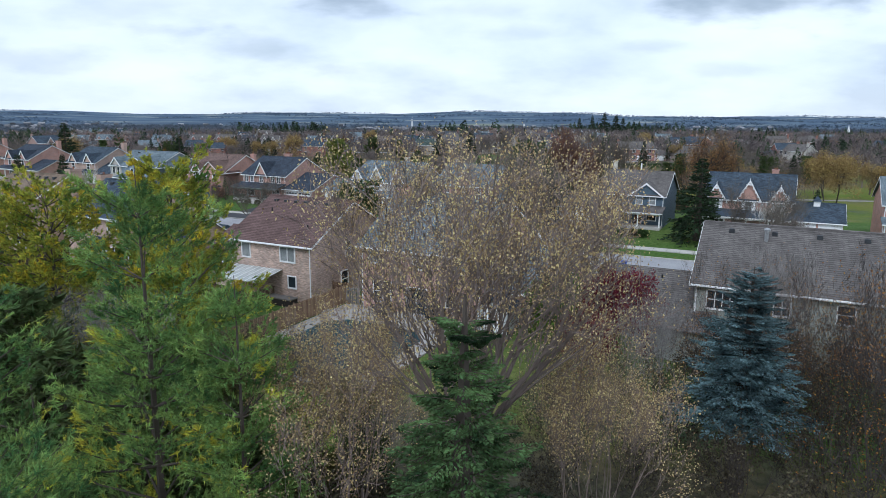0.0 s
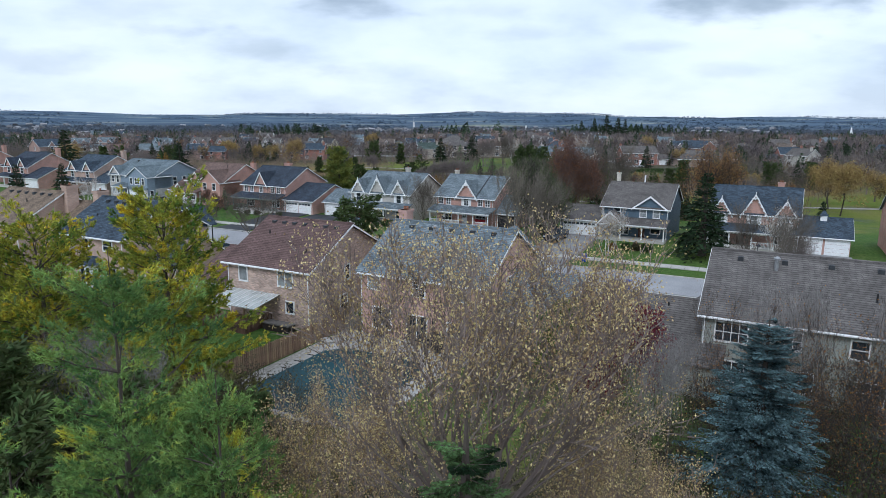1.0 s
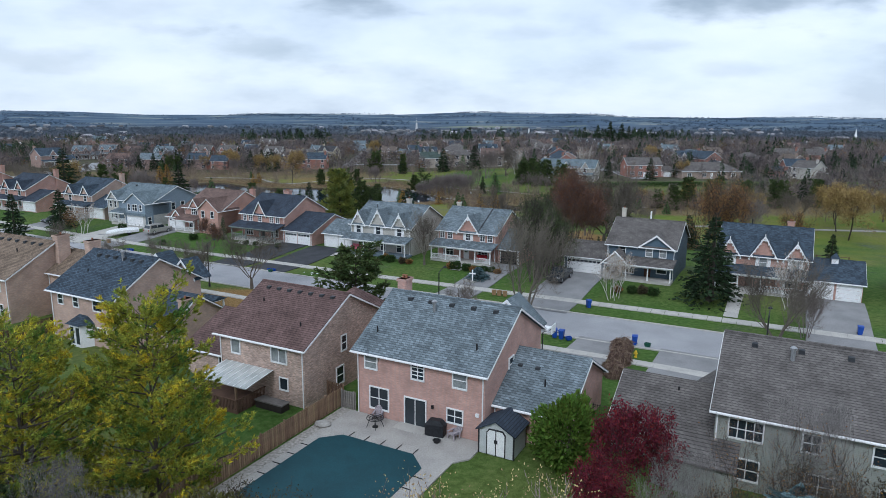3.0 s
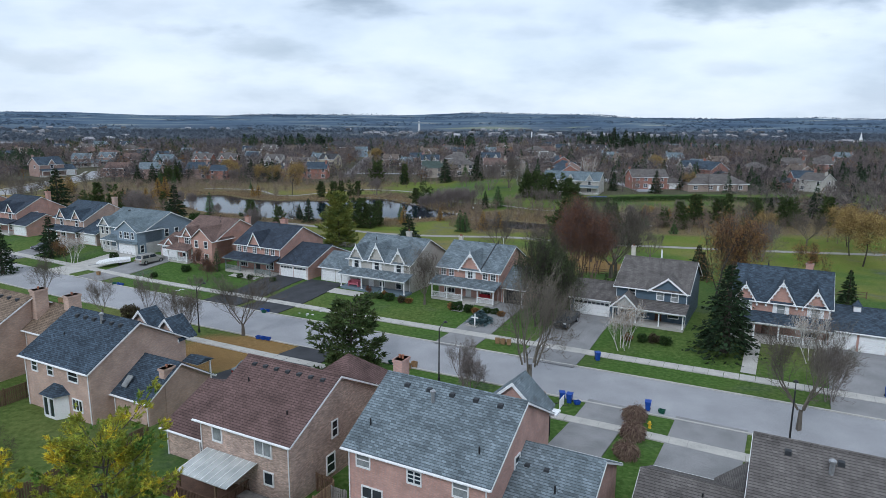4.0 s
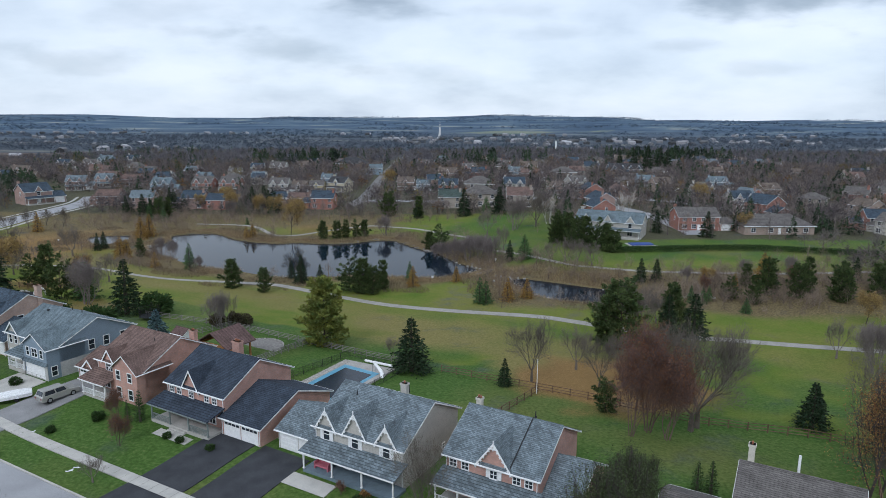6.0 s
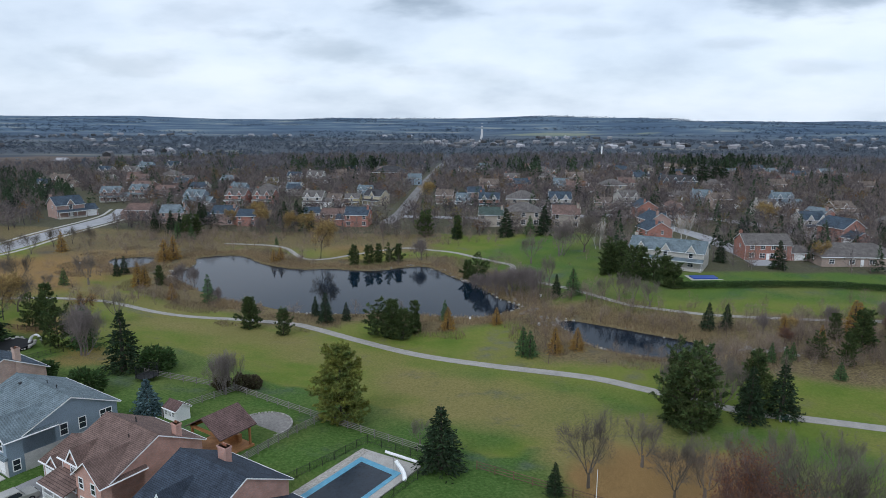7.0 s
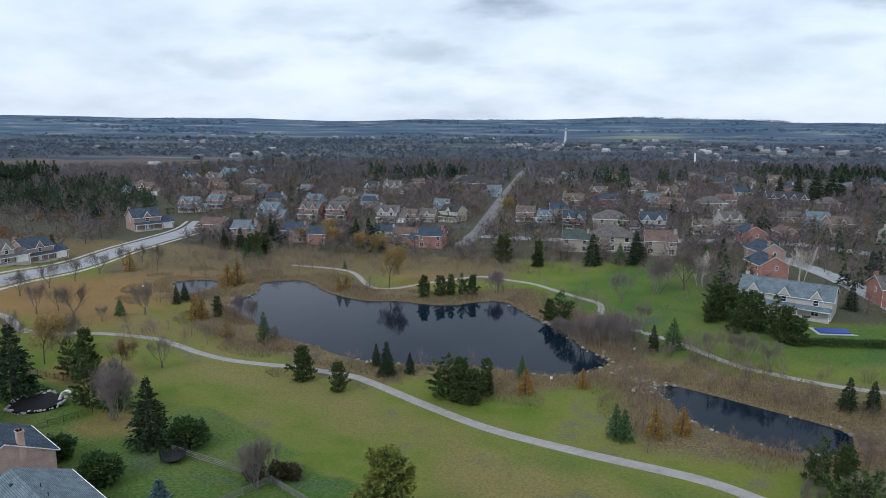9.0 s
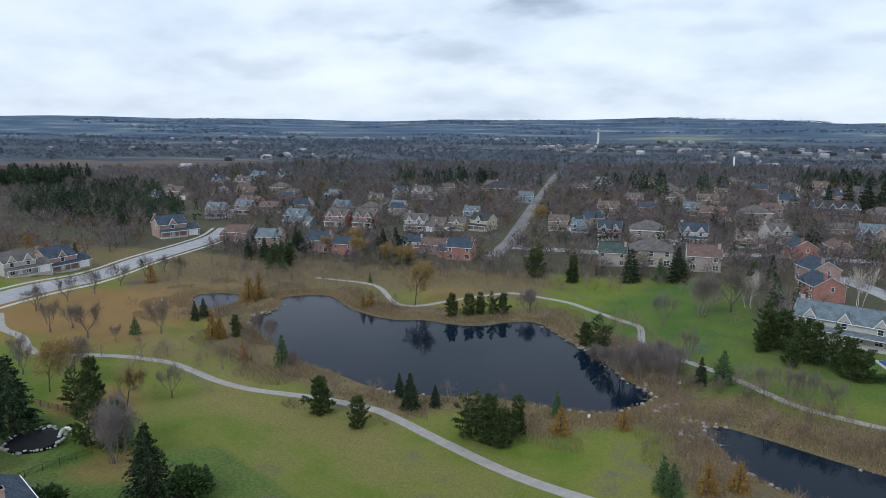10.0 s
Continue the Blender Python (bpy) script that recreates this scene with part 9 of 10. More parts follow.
# ---- kerbside bins ----
BLUEP = mat("blue_plastic", (0.02, 0.07, 0.34), (0.015, 0.055, 0.27), 4, 0.45)
GREENP = mat("green_plastic", (0.02, 0.09, 0.06), (0.015, 0.07, 0.045), 4, 0.45)
BAG = mat("brown_paper_bag", (0.3, 0.19, 0.1), (0.23, 0.14, 0.07), 4, 0.85)
bin_body = Shape().add([(-0.2, -0.24, 0), (0.2, -0.24, 0), (0.2, 0.24, 0), (-0.2, 0.24, 0), (-0.28, -0.33, 0.95), (0.28, -0.33, 0.95), (0.28, 0.33, 0.95), (-0.28, 0.33, 0.95)], [(3, 2, 1, 0), (4, 5, 6, 7), (0, 1, 5, 4), (1, 2, 6, 5), (2, 3, 7, 6), (3, 0, 4, 7)])
bin_lid = Shape().prism([(-0.38, 0.95), (0.36, 0.95), (0.36, 1.02), (0.0, 1.07), (-0.36, 1.0)], "x", -0.3, 0.3)
bin_wheel = Shape().tube((-0.26, 0.26, 0.1), (0.26, 0.26, 0.1), 0.1, 0.1, 10)
box_body = Shape().add([(-0.26, -0.18, 0), (0.26, -0.18, 0), (0.26, 0.18, 0), (-0.26, 0.18, 0), (-0.32, -0.23, 0.38), (0.32, -0.23, 0.38), (0.32, 0.23, 0.38), (-0.32, 0.23, 0.38), (-0.28, -0.19, 0.38), (0.28, -0.19, 0.38), (0.28, 0.19, 0.38), (-0.28, 0.19, 0.38), (-0.25, -0.17, 0.1), (0.25, -0.17, 0.1), (0.25, 0.17, 0.1), (-0.25, 0.17, 0.1)],
    [(3, 2, 1, 0), (0, 1, 5, 4), (1, 2, 6, 5), (2, 3, 7, 6), (3, 0, 4, 7), (4, 5, 9, 8), (5, 6, 10, 9), (6, 7, 11, 10), (7, 4, 8, 11), (8, 9, 13, 12), (9, 10, 14, 13), (10, 11, 15, 14), (11, 8, 12, 15), (12, 13, 14, 15)])
BINM = {c: (bin_body.mesh("body", c), bin_lid.mesh("lid", c), bin_wheel.mesh("wheel", TYRE), box_body.mesh("recycling_box", c)) for c in (BLUEP, GREENP, BAG)}
random.seed(8)


def wheelie(x, y, col, deg=0):
    rt = root("wheeled_bin", at_xy(x, y, deg, 0.05), "upright wheeled bin at the kerb, " + ("blue" if col == BLUEP else "green"), "bin", "bins at the kerb")
    for nm, me in zip(("body", "lid", "wheel"), BINM[col]):
        part(nm, me, None, rt)


def crate(x, y, col, deg=0):
    ob = new("recycling_box" if col != BAG else "yard_waste_bag", BINM[col][3])
    ob.matrix_world = at_xy(x, y, deg, 0.05) @ Matrix.Diagonal((1, 1, 1 if col != BAG else 1.8, 1))
    tagged(ob, {BLUEP: "open blue recycling box at the kerb", GREENP: "open green plastic box at the kerb", BAG: "brown paper yard-waste bag at the kerb"}[col], "box", "boxes at the kerb")


for x, y, col in ((20.6, 73.4, BLUEP), (18.6, 87.2, BLUEP), (46.5, 76.8, BLUEP), (12.4, 75.4, BLUEP), (13.1, 75.0, BLUEP)):
    wheelie(x, y, col, random.uniform(-30, 10))
for x, y, col in ((21.8, 72.8, GREENP), (13.8, 74.6, BLUEP), (10.4, 76.0, BAG), (9.9, 76.3, BAG), (-22.6, 93.0, BLUEP), (-23.3, 93.3, BLUEP), (-24.0, 93.5, BLUEP), (-4.6, 84.6, BLUEP), (-5.3, 84.9, BLUEP), (-6.0, 85.2, GREENP), (-3.2, 84.2, BAG), (-3.9, 83.7, BAG), (-57.4, 108.2, BAG), (-58.1, 108.6, BAG), (-58.9, 109.0, BAG), (-55.9, 107.6, BLUEP), (-55.6, 120.3, BLUEP), (-54.9, 120.0, BLUEP), (-56.5, 120.6, GREENP), (-26.9, 105.8, BLUEP), (-26.1, 105.5, BLUEP), (-26.5, 105.1, GREENP), (8.4, 92.2, BAG), (7.7, 92.5, BAG), (7.0, 92.8, BAG), (-62.5, 127.0, BAG)):
    crate(x, y, col, random.uniform(-50, 20))

# ---- lamps, hoop, signs ----
def street_lamp(x, y, deg, h=6.6, label="black street lamp with a curved arm"):
    rt = root("street_lamp", at_xy(x, y, deg), label, "lamp", "street lamps")
    part("pole", Shape().tube((0, 0, 0), (0, 0, h * 0.92), 0.09, 0.06, 8).lathe([(0.16, 0), (0.14, 0.5), (0.09, 0.6)], 8), BLACK, rt)
    a = Shape()
    pr = (0, 0, h * 0.92)
    for k in range(1, 7):
        t = k / 6
        q = (1.3 * math.sin(t * math.pi / 2), 0, h * 0.92 + 0.5 * math.sin(t * math.pi / 2))
        a.tube(pr, q, 0.045, 0.045, 6)
        pr = q
    part("arm", a, BLACK, rt)
    part("lantern", Shape().lathe([(0.05, h * 0.92 + 0.5), (0.22, h * 0.92 + 0.36), (0.24, h * 0.92 + 0.3), (0.1, h * 0.92 + 0.26)], 10, (1.4, 0)), BLACK, rt)


street_lamp(-0.3, 80.0, 62)
street_lamp(-32.5, 95.6, 62)
street_lamp(30.0, 64.5, 62)
hp = root("basketball_hoop", at_us(-22.0, 63.6, 0), "basketball hoop on a black pole by a driveway", "hoop")
part("pole", Shape().tube((0, 0, 0), (0, 0, 2.9), 0.06, 0.06, 8).tube((0, 0, 2.9), (0.9, 0.3, 3.3), 0.05, 0.05, 6), BLACK, hp)
part("backboard", Shape().box(0.92, 0.97, -0.35, 0.85, 2.9, 3.75), WHITE, hp)
part("rim", Shape().tube((0.97, 0.25, 3.05), (1.45, 0.25, 3.05), 0.03, 0.03, 6), BLACK, hp)
sg = root("sign_post", at_us(-41.8, 89.9, 0), "white post with a blank hanging house sign", "sign")
part("post", Shape().box(-0.07, 0.07, -0.07, 0.07, 0, 1.7).box(-0.5, 0.5, -0.05, 0.05, 1.25, 1.38), WHITE, sg)
part("finial", Shape().lathe([(0.09, 1.7), (0.1, 1.78), (0.02, 1.9)], 8), WHITE, sg)
flat_on("stone_bed", [(-43.2, 89.6), (-43.2, 94.6), (-41.4, 94.9), (-40.9, 91.0), (-41.4, 89.4)], 1.3, 1.78, mat("pale_rock_mulch", (0.4, 0.38, 0.35), (0.2, 0.19, 0.17), 4, 0.9, 0.8, 6), "bed of pale stones round the white post", "stones")
hy = root("fire_hydrant", at_us(-14.6, 70.7), "yellow fire hydrant on the verge", "hydrant")
part("barrel", Shape().lathe([(0.16, 0), (0.16, 0.08), (0.11, 0.1), (0.11, 0.5), (0.15, 0.52), (0.13, 0.62), (0.05, 0.72)], 10), mat("yellow_paint", (0.6, 0.4, 0.03), (0.5, 0.32, 0.02), 4, 0.5), hy)
part("outlet", Shape().tube((-0.2, 0, 0.4), (0.2, 0, 0.4), 0.06, 0.06, 8), mat("yellow_paint", (0.6, 0.4, 0.03)), hy)

# ---- fences and furniture behind the far row ----
rail_fence([(-140, 128), (-121.5, 133.6), (-101.3, 133.7), (-78, 134.4)], "grey weathered board-and-rail fence along the park", GREYWOOD, 1.2, 4)
rail_fence([(-73.5, 134.7), (-49, 136.3), (-34.3, 135.4), (-20, 139.6), (8, 142)], "dark split-rail fence along the park", WOOD, 1.2, 3)
rail_fence([(-121.5, 133.6), (-119.6, 118)], "grey board-and-rail garden side fence", GREYWOOD, 1.2, 4)
rail_fence([(-101.3, 133.7), (-97.6, 112)], "dark board-and-rail garden side fence", GREYWOOD, 1.3, 5, 2.2)
rail_fence([(-77.6, 134), (-78.0, 112)], "black iron fence beside the pool", BLACK, 1.3, 2, 2.4, True)
rail_fence([(-89.8, 131), (-90.4, 113)], "black iron fence across the lawn", BLACK, 1.3, 2, 2.4, True)
rail_fence([(-89.8, 131), (-77.6, 132)], "black iron fence behind the pool", BLACK, 1.3, 2, 2.4, True)
rail_fence([(-160.5, 112.4), (-162.9, 125.2)], "dark iron fence round a rear garden", BLACK, 1.2, 2, 2.4, True)
rail_fence([(-191.4, 124.3), (-178.8, 129.4)], "brown board-and-rail fence behind the garden pond", WOOD, 1.3, 5, 2.2)
rail_fence([(-57, 112), (-56.5, 135)], "dark split-rail side fence", WOOD, 1.2, 3)
rail_fence([(-13.2, 113), (-12.5, 139)], "dark split-rail side fence", WOOD, 1.2, 3)

def trough(line, r):
    """A slide's chute as one piece: an open half-round channel with thickness, along a line."""
    p = np.array(line, float)
    t = unit(np.gradient(p, axis=0))
    side = unit(np.cross(t, [0.05, 0.1, 1.0]))
    up = np.cross(side, t)
    ring = [(math.cos(a) * k, math.sin(a) * k) for k, span in ((r, np.linspace(math.pi, 2 * math.pi, 6)), (r * 0.82, np.linspace(2 * math.pi, math.pi, 6))) for a in span]
    m = len(ring)
    s = Shape()
    s.v = [tuple(p[i] + side[i] * a + up[i] * b) for i in range(len(p)) for a, b in ring]
    s.f = [(i * m + k, i * m + (k + 1) % m, (i + 1) * m + (k + 1) % m, (i + 1) * m + k) for i in range(len(p) - 1) for k in range(m)]
    s.f += [tuple(range(m)), tuple(range((len(p) - 1) * m, len(p) * m))[::-1]]
    return s


PZ = 0.85
pool = root("swimming_pool", pose(0, 0, 0), "swimming pool under a dark winter cover with blue edge", "pool")
q = lambda pts: [us(u, s) for u, s in pts]
part("deck", Shape().prism(q([(-88.9, 110.5), (-88.9, 128.9), (-79.2, 129.6), (-79.2, 110.5)]), "z", -0.6, PZ), PATIO, pool)
rim = [(-87.5, 111.5), (-87.5, 126.9), (-80.3, 126.6), (-80.3, 111.5)]
inner = [(-86.6, 112.2), (-86.6, 125.9), (-81.0, 125.6), (-81.0, 112.2)]
liner = Shape()
liner.v = [(*us(u, s), PZ + 0.05) for u, s in rim] + [(*us(u, s), PZ + 0.02) for u, s in inner] + [(*us(u, s), PZ + 0.01) for u, s in rim]
liner.f = [(k, (k + 1) % 4, 4 + (k + 1) % 4, 4 + k)[::-1] for k in range(4)] + [(k, (k + 1) % 4, 8 + (k + 1) % 4, 8 + k) for k in range(4)]
part("liner", liner, mat("bright_blue_liner", (0.13, 0.33, 0.45), (0.08, 0.24, 0.36), 1.2, 0.4, c3=(0.45, 0.52, 0.56)), pool)
part("cover", Shape().prism(q(inner), "z", PZ + 0.004, PZ + 0.02), mat("navy_pool_cover", (0.02, 0.028, 0.04), (0.014, 0.02, 0.03), 1, 0.25, 0.3, 3), pool)
part("cover_roller", Shape().tube((*us(-85.1, 129.3), PZ + 0.45), (*us(-79.6, 129.5), PZ + 0.45), 0.2, 0.2, 10), WHITE, pool)
sl = root("pool_slide", at_us(-80.9, 126.2, 50, PZ), "white curved pool slide", "slide")
chute = trough([(0.7 * math.sin(t * 2.2), -2.4 * t, 1.9 - 1.6 * t ** 0.8) for t in np.linspace(0, 1, 10)], 0.3)
part("chute", chute, WHITE, sl)
for x in (-0.25, 0.25):
    part("ladder", Shape().tube((x, 0.7, 0), (x, 0.1, 2.4), 0.03, 0.03, 5), GALV, sl)
flat_on("gravel_bed", [(-88.9, 110.6), (-88.9, 128.8), (-87.7, 128.8), (-87.7, 110.6)], 0.0, PZ + 0.04, mat("pale_pebbles", (0.45, 0.42, 0.38)), "strip of pale pebbles beside the pool", "pebbles")

ring = root("gravel_circle", at_us(-106.0, 125.8), "round gravel seating area edged in white stone", "patio", kind="structure")
part("gravel", Shape().lathe([(4.2, -0.6), (4.2, 0.06), (0.1, 0.07)], 30), mat("grey_gravel", (0.24, 0.225, 0.21), (0.16, 0.15, 0.14), 2, 0.95, 0.5, 6), ring)
st = Shape().box(-0.2, 0.2, -0.11, 0.11, -0.2, 0.15).mesh("edging_stone", STONE)
for k in range(54):
    a = 2 * math.pi * k / 54
    ob = part("edging_stone", st, None, ring)
    ob.location, ob.rotation_euler = (4.3 * math.cos(a), 4.3 * math.sin(a), 0.05), (0, 0, a + math.pi / 2)

gb = root("garden_pavilion", scaled(at_us(-104.6, 117.2), 1.3), "open timber pavilion with a brown gable roof", "pavilion")
for x in (-2.4, 2.4):
    for y in (-1.8, 1.8):
        part("post", Shape().box(x - 0.1, x + 0.1, y - 0.1, y + 0.1, 0, 2.4), WARMWOOD, gb)
part("beam", Shape().box(-2.6, 2.6, -1.95, -1.7, 2.25, 2.5).box(-2.6, 2.6, 1.7, 1.95, 2.25, 2.5).box(-2.55, -2.3, -1.9, 1.9, 2.25, 2.5).box(2.3, 2.55, -1.9, 1.9, 2.25, 2.5), WARMWOOD, gb)
rs = Shape()
for sg_ in (-1, 1):
    rs.prism([(sg_ * 2.9, 2.3), (0, 4.0), (0, 4.12), (sg_ * 2.9, 2.42)], "y", -2.4, 2.4)
part("roof", rs, R_BROWN, gb)
part("floor", Shape().box(-2.7, 2.7, -2.1, 2.1, -0.4, 0.12), WARMWOOD, gb)
part("counter", Shape().box(-2.2, 1.2, 1.2, 1.7, 0.12, 1.0), WARMWOOD, gb)

ph = root("playhouse", at_us(-117.6, 119.2), "small white playhouse with a brown roof", "playhouse")
body(ph, -1.5, 1.5, -1.2, 1.2, 1.9, 2.7, WHITE, R_BROWN, oh=0.2, z0=-0.5)
for x in (-0.9, 0.0, 0.9):
    window(ph, "-y", x, -1.2, 1.2, 0.5, 0.7, 2, 2)

tp = root("trampoline", at_us(-137.0, 126.6), "round trampoline inside a black safety net", "trampoline")
part("mat", Shape().lathe([(1.9, 0.78), (1.9, 0.82), (0.1, 0.83)], 20), BLACK, tp)
for k in range(8):
    a = 2 * math.pi * k / 8
    part("pole", Shape().tube((1.95 * math.cos(a), 1.95 * math.sin(a), 0), (1.95 * math.cos(a), 1.95 * math.sin(a), 2.6), 0.03, 0.03, 5), BLACK, tp)
nt = Shape()
for k in range(60):
    a = 2 * math.pi * k / 60
    nt.tube((1.9 * math.cos(a), 1.9 * math.sin(a), 0.85), (1.9 * math.cos(a), 1.9 * math.sin(a), 2.5), 0.012, 0.012, 3, False)
for z in (2.5, 1.7, 0.9):
    for k in range(24):
        a, b = 2 * math.pi * k / 24, 2 * math.pi * (k + 1) / 24
        nt.tube((1.9 * math.cos(a), 1.9 * math.sin(a), z), (1.9 * math.cos(b), 1.9 * math.sin(b), z), 0.025, 0.025, 4, False)
part("net", nt, BLACK, tp)

pw = root("garden_pond", at_us(-173.0, 119.5), "dark ornamental garden pond ringed with pale rocks", "pond", kind="structure")
part("basin", Shape().lathe([(4.4, -0.6), (4.4, 0.5), (0.1, 0.51)], 22), mat("black_pond_liner", (0.012, 0.013, 0.014), (0.008, 0.008, 0.01), 1, 0.6, spec=0.1), pw)
rkm = Shape().lathe([(0.3, -0.1), (0.42, 0.12), (0.3, 0.34), (0.08, 0.4)], 7).mesh("rock", STONE)
random.seed(3)
for k in range(46):
    a = 2 * math.pi * k / 46 + random.uniform(-0.05, 0.05)
    ob = part("rock", rkm, None, pw)
    r_ = 4.4 + random.uniform(-0.6, 0.7)
    ob.location, ob.scale = (r_ * math.cos(a), r_ * math.sin(a), 0.3), (random.uniform(0.3, 1.1),) * 3
sd = root("garden_slide", at_us(-171.0, 124.0, 40), "white curved slide beside the garden pond", "slide")
chute = trough([(1.3 * math.cos(a), 0, 0.2 + 2.16 * math.sin(a)) for a in np.linspace(0.2, 2.8, 12)], 0.34)
part("chute", chute, WHITE, sd)

# ---- in the park ----
bn = root("park_bench", at_xy(47.0, 178.6, 8), "dark green park bench with pale ends by the path", "bench")
DKG = mat("dark_green_slats", (0.03, 0.06, 0.045), (0.02, 0.045, 0.035), 3, 0.6)
for k in range(3):
    part("seat_slat", Shape().box(-0.9, 0.9, -0.25 + 0.17 * k, -0.12 + 0.17 * k, 0.43, 0.47), DKG, bn)
    part("back_slat", Shape().box(-0.9, 0.9, 0.28, 0.32, 0.58 + 0.14 * k, 0.69 + 0.14 * k), DKG, bn)
for x in (-0.8, 0.8):
    part("end_frame", Shape().box(x - 0.06, x + 0.06, -0.28, 0.34, 0, 0.43).box(x - 0.06, x + 0.06, 0.26, 0.36, 0.43, 1.0), CONCRETE, bn)
for x, y, h in ((-9.4, 234.4, 1.0), (9.5, 256.5, 0.8), (-150.5, 283, 0.8)):
    ps = root("notice_post", at_xy(x, y, 10), "small white notice board on a post", "sign", "notices in the park")
    part("post", Shape().box(-0.05, 0.05, -0.05, 0.05, 0, h), GREYWOOD, ps)
    part("panel", Shape().box(-0.28, 0.28, -0.1, -0.06, h - 0.2, h + 0.5), WHITE, ps)
fp = root("flagpole", at_us(-56.3, 134.0), "slim white pole by the rear fence", "pole")
part("pole", Shape().tube((0, 0, 0), (0, 0, 5.6), 0.05, 0.04, 7), WHITE, fp)

# stones along the banks
rs_ = np.random.default_rng(5)
V, Fq = [], []
base_v = np.array([(math.cos(a) * r, math.sin(a) * r, z) for r, z in ((0.42, -0.2), (0.5, 0.12), (0.26, 0.34)) for a in np.linspace(0, 2 * math.pi, 7)[:-1]])
base_f = [(k * 6 + i, k * 6 + (i + 1) % 6, (k + 1) * 6 + (i + 1) % 6, (k + 1) * 6 + i) for k in range(2) for i in range(6)] + [tuple(range(12, 18))]
for pts, n, w in ((PONDS[0][50:92], 70, 0.7), (PONDS[0][0:14], 26, 0.6), (PONDS[1], 30, 0.6), (np.array([(6, 244), (9, 240), (11, 236), (9, 232)]), 40, 1.6), (np.array([(50, 215), (53, 215), (56, 213), (60, 214)]), 70, 1.3)):
    for _ in range(n):
        c = pts[rs_.integers(len(pts))] + rs_.normal(scale=w, size=2)
        k = rs_.uniform(0.4, 1.2)
        rot = rs_.uniform(0, 6.28)
        bv = base_v * k * rs_.uniform(0.75, 1.25, 3)
        x = bv[:, 0] * math.cos(rot) - bv[:, 1] * math.sin(rot) + c[0]
        y = bv[:, 0] * math.sin(rot) + bv[:, 1] * math.cos(rot) + c[1]
        o = len(V)
        V += list(zip(x, y, bv[:, 2] + max(gz(*c), WATER - 0.1)))
        Fq += [tuple(i + o for i in q_) for q_ in base_f]
tagged(new("bank_stones", Shape().add(V, Fq).mesh("bank_stones", mat("bank_stone", (0.36, 0.34, 0.31), (0.17, 0.16, 0.15), 1.2, 0.9, 0.4, 8, island=0.35))), "pale stones along the pond banks", "stones", kind="stuff")

# hedge and pool cover across the park
hg = line_curve([(50, 266), (66, 268), (94, 270), (120, 264), (150, 258)], 0.7)
rh = np.random.default_rng(6)
n = 26000
i = rh.integers(0, len(hg), n)
hp_ = np.column_stack([hg[i] + rh.normal(scale=0.25, size=(n, 2)), np.zeros(n)])
th_ = rh.random(n) * math.pi
hp_[:, 1] += 0.9 * np.cos(th_)
hp_[:, 2] = ground_z(hp_[:, 0], hp_[:, 1]) + 0.1 + 1.7 * rh.random(n) ** 0.6
v, f = blades(hp_, unit(rh.normal(size=(n, 3)) + np.array([0, 0, 0.5])), rh.uniform(0.15, 0.4, n), 0.22, rh, True)
tagged(new("hedge", plant_mesh("hedge", v, f, CEDAR)), "long clipped dark green hedge behind the lawn", "hedge", kind="stuff")
cv = root("swimming_pool", at_xy(61, 279, 8), "small pool under a bright blue cover", "pool")
part("cover", Shape().prism([(-4, -2), (3.4, -2), (4, -1.4), (4, 2), (-4, 2)], "z", 0.02, 0.3), mat("royal_blue_cover", (0.03, 0.07, 0.3), (0.02, 0.05, 0.22), 2, 0.5), cv)
part("deck", Shape().box(-5, 5, -3, 3, -0.6, 0.02), PATIO, cv)

cut = line_curve([(-82, 1500), (-93, 2000), (-139, 3000), (-181, 3900)], 40)
tagged(new("road", ribbon(cut, -3.4, 3.4, 0.6, 3.0, 2).mesh("road", mat("pale_gravel_road", (0.42, 0.42, 0.41), (0.3, 0.3, 0.3), 0.05, 0.9))), "pale straight road climbing the far ridge", "road", kind="structure")
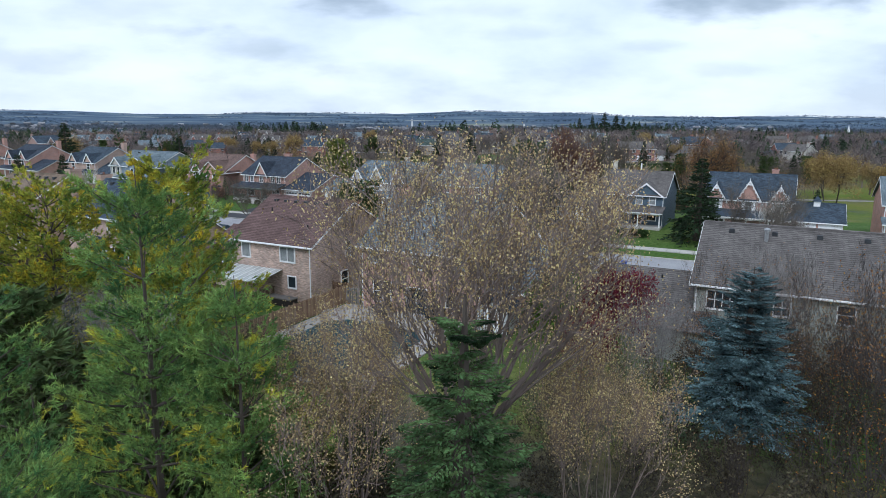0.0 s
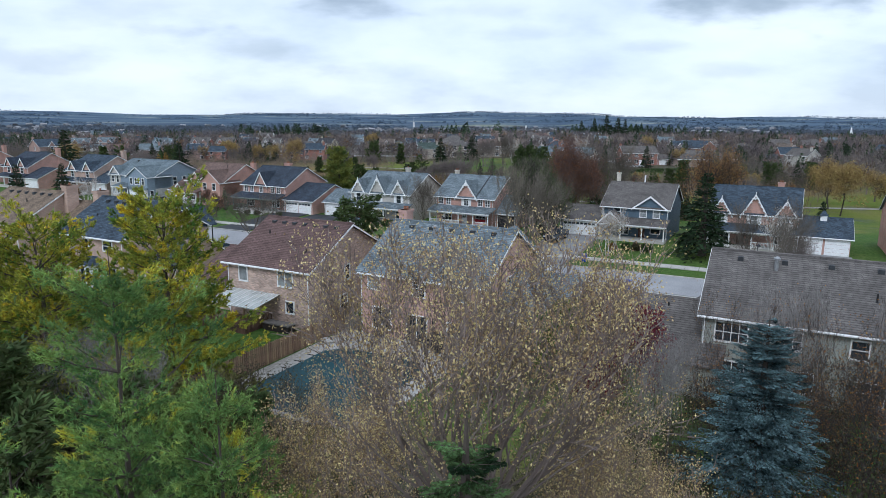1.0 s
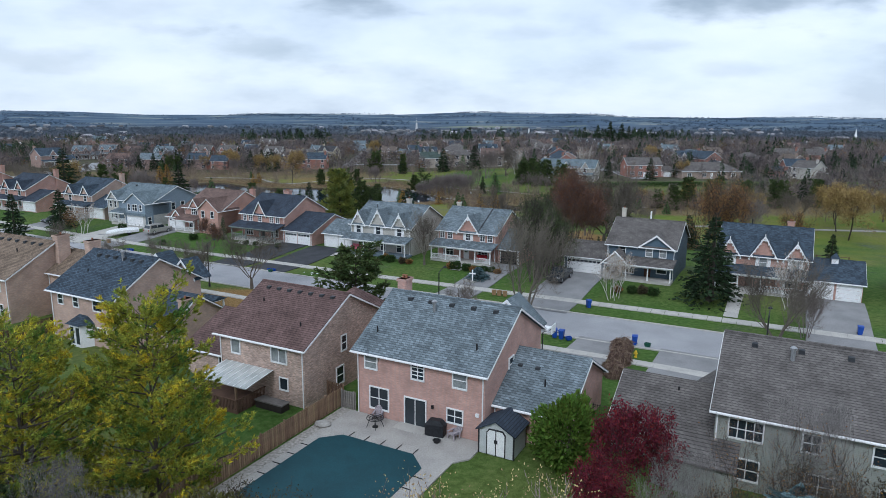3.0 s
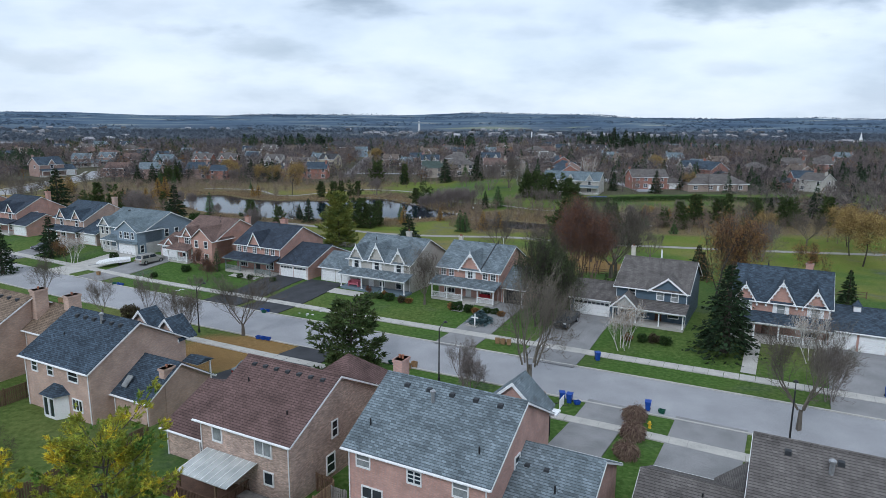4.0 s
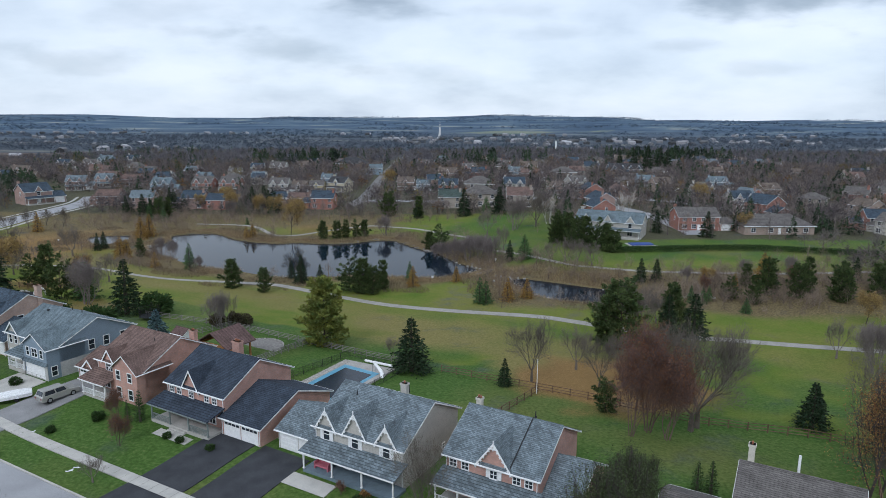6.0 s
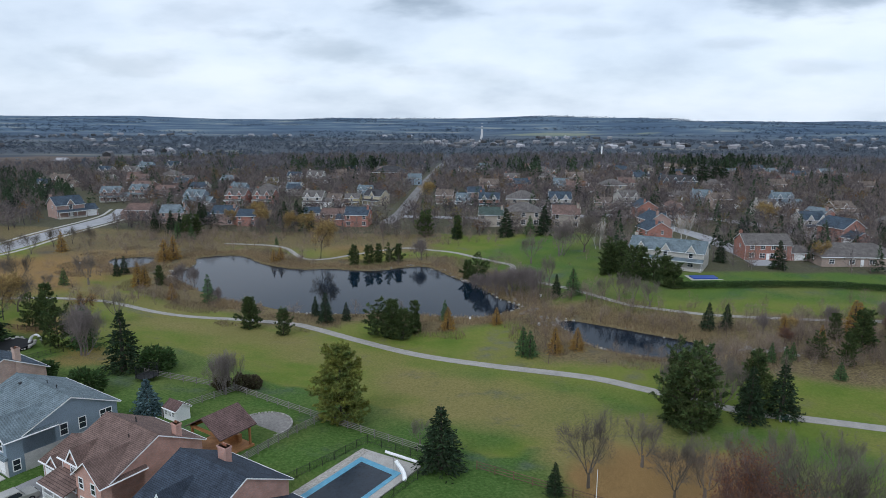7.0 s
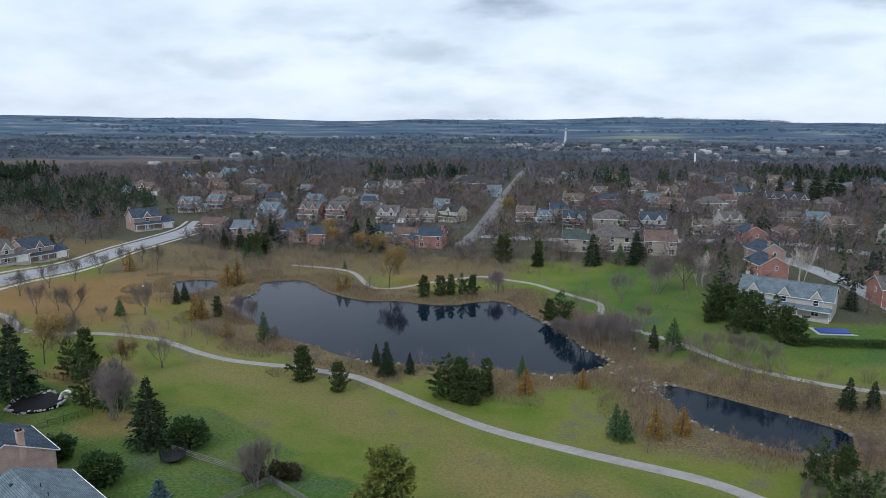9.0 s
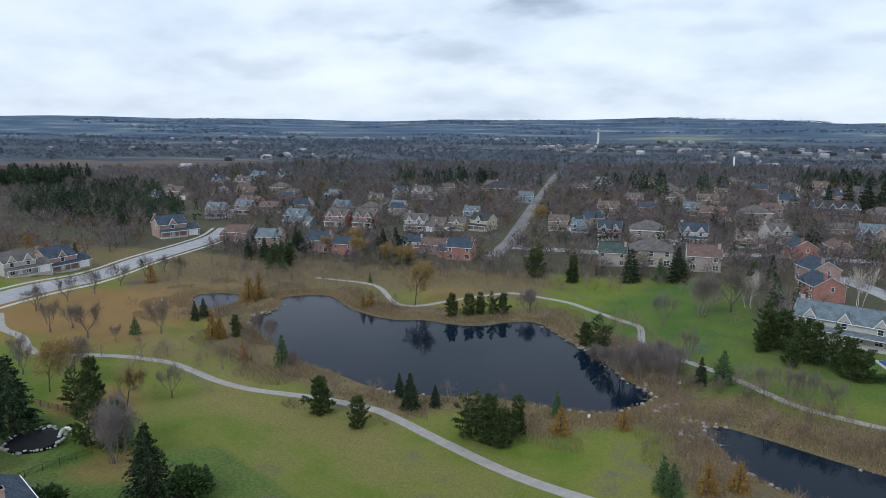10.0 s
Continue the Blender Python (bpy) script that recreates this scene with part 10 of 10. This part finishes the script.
# far marks: tower, church, poles
tw = root("tower", at_xy(122, 1010), "tall slim pale tower in the distance", "tower")
part("shaft", Shape().tube((0, 0, 0), (0, 0, 18), 1.3, 1.0, 12), WHITE, tw)
part("cap", Shape().lathe([(1.1, 18), (1.2, 18.4), (0.3, 19)], 12), mat("grey_cap", (0.3, 0.3, 0.31)), tw)
ch = root("church", scaled(at_xy(655, 1085), 0.6), "distant church with a white spire", "church")
part("nave", Shape().prism([(-6, 0), (6, 0), (6, 8), (0, 13), (-6, 8)], "y", 0, 24), PALE, ch)
part("tower", Shape().box(-3, 3, -5, 1, 0, 16), PALE, ch)
part("spire", Shape().add([(-3, -5, 16), (3, -5, 16), (3, 1, 16), (-3, 1, 16), (0, -2, 36)], [(0, 1, 4), (1, 2, 4), (2, 3, 4), (3, 0, 4)]), WHITE, ch)
pole_m = Shape().tube((0, 0, 0), (0, 0, 10), 0.16, 0.11, 6).mesh("shaft", GREYWOOD)
arm_m = Shape().box(-1.1, 1.1, -0.07, 0.07, 9.2, 9.4).mesh("crossarm", GREYWOOD)
for k in range(13):
    y = 560 + 40 * k
    rt = root("utility_pole", at_xy(float(np.interp(y, NORTH_ROAD[:, 1], NORTH_ROAD[:, 0])) - 9.5, y), "weathered wooden utility pole beside the road", "pole", "utility poles")
    part("shaft", pole_m, None, rt)
    part("crossarm", arm_m, None, rt)

# small white patches left on the lawns
rp_ = np.random.default_rng(61)
V, Fq = [], []
for x, y in ((-44.1, 117.4), (-35.5, 111.4), (-25.6, 112.6), (-34.0, 116.0), (-31.8, 120.5), (-20.1, 104.5), (-27.5, 107.0), (-54.3, 125.8), (-24.6, 113.8), (-23.4, 114.6), (-19.0, 106.5)):
    for _ in range(6):
        cx, cy, r = x + rp_.normal() * 0.5, y + rp_.normal() * 0.4, rp_.uniform(0.08, 0.26)
        o = len(V)
        zc = gz(cx, cy)
        V += [(cx + r * math.cos(a) * rp_.uniform(0.6, 1.3), cy + r * math.sin(a) * rp_.uniform(0.5, 1.1), zc + 0.02) for a in np.linspace(0, 6.28, 8)[:-1]] + [(cx, cy, zc + 0.09)]
        Fq += [(o + i, o + (i + 1) % 7, o + 7) for i in range(7)]
tagged(new("snow_patches", Shape().add(V, Fq).mesh("snow_patches", mat("white_snow", (0.75, 0.77, 0.78), (0.55, 0.57, 0.6), 6, 0.7))), "small white patches of old snow on the lawns", "snow", kind="stuff")
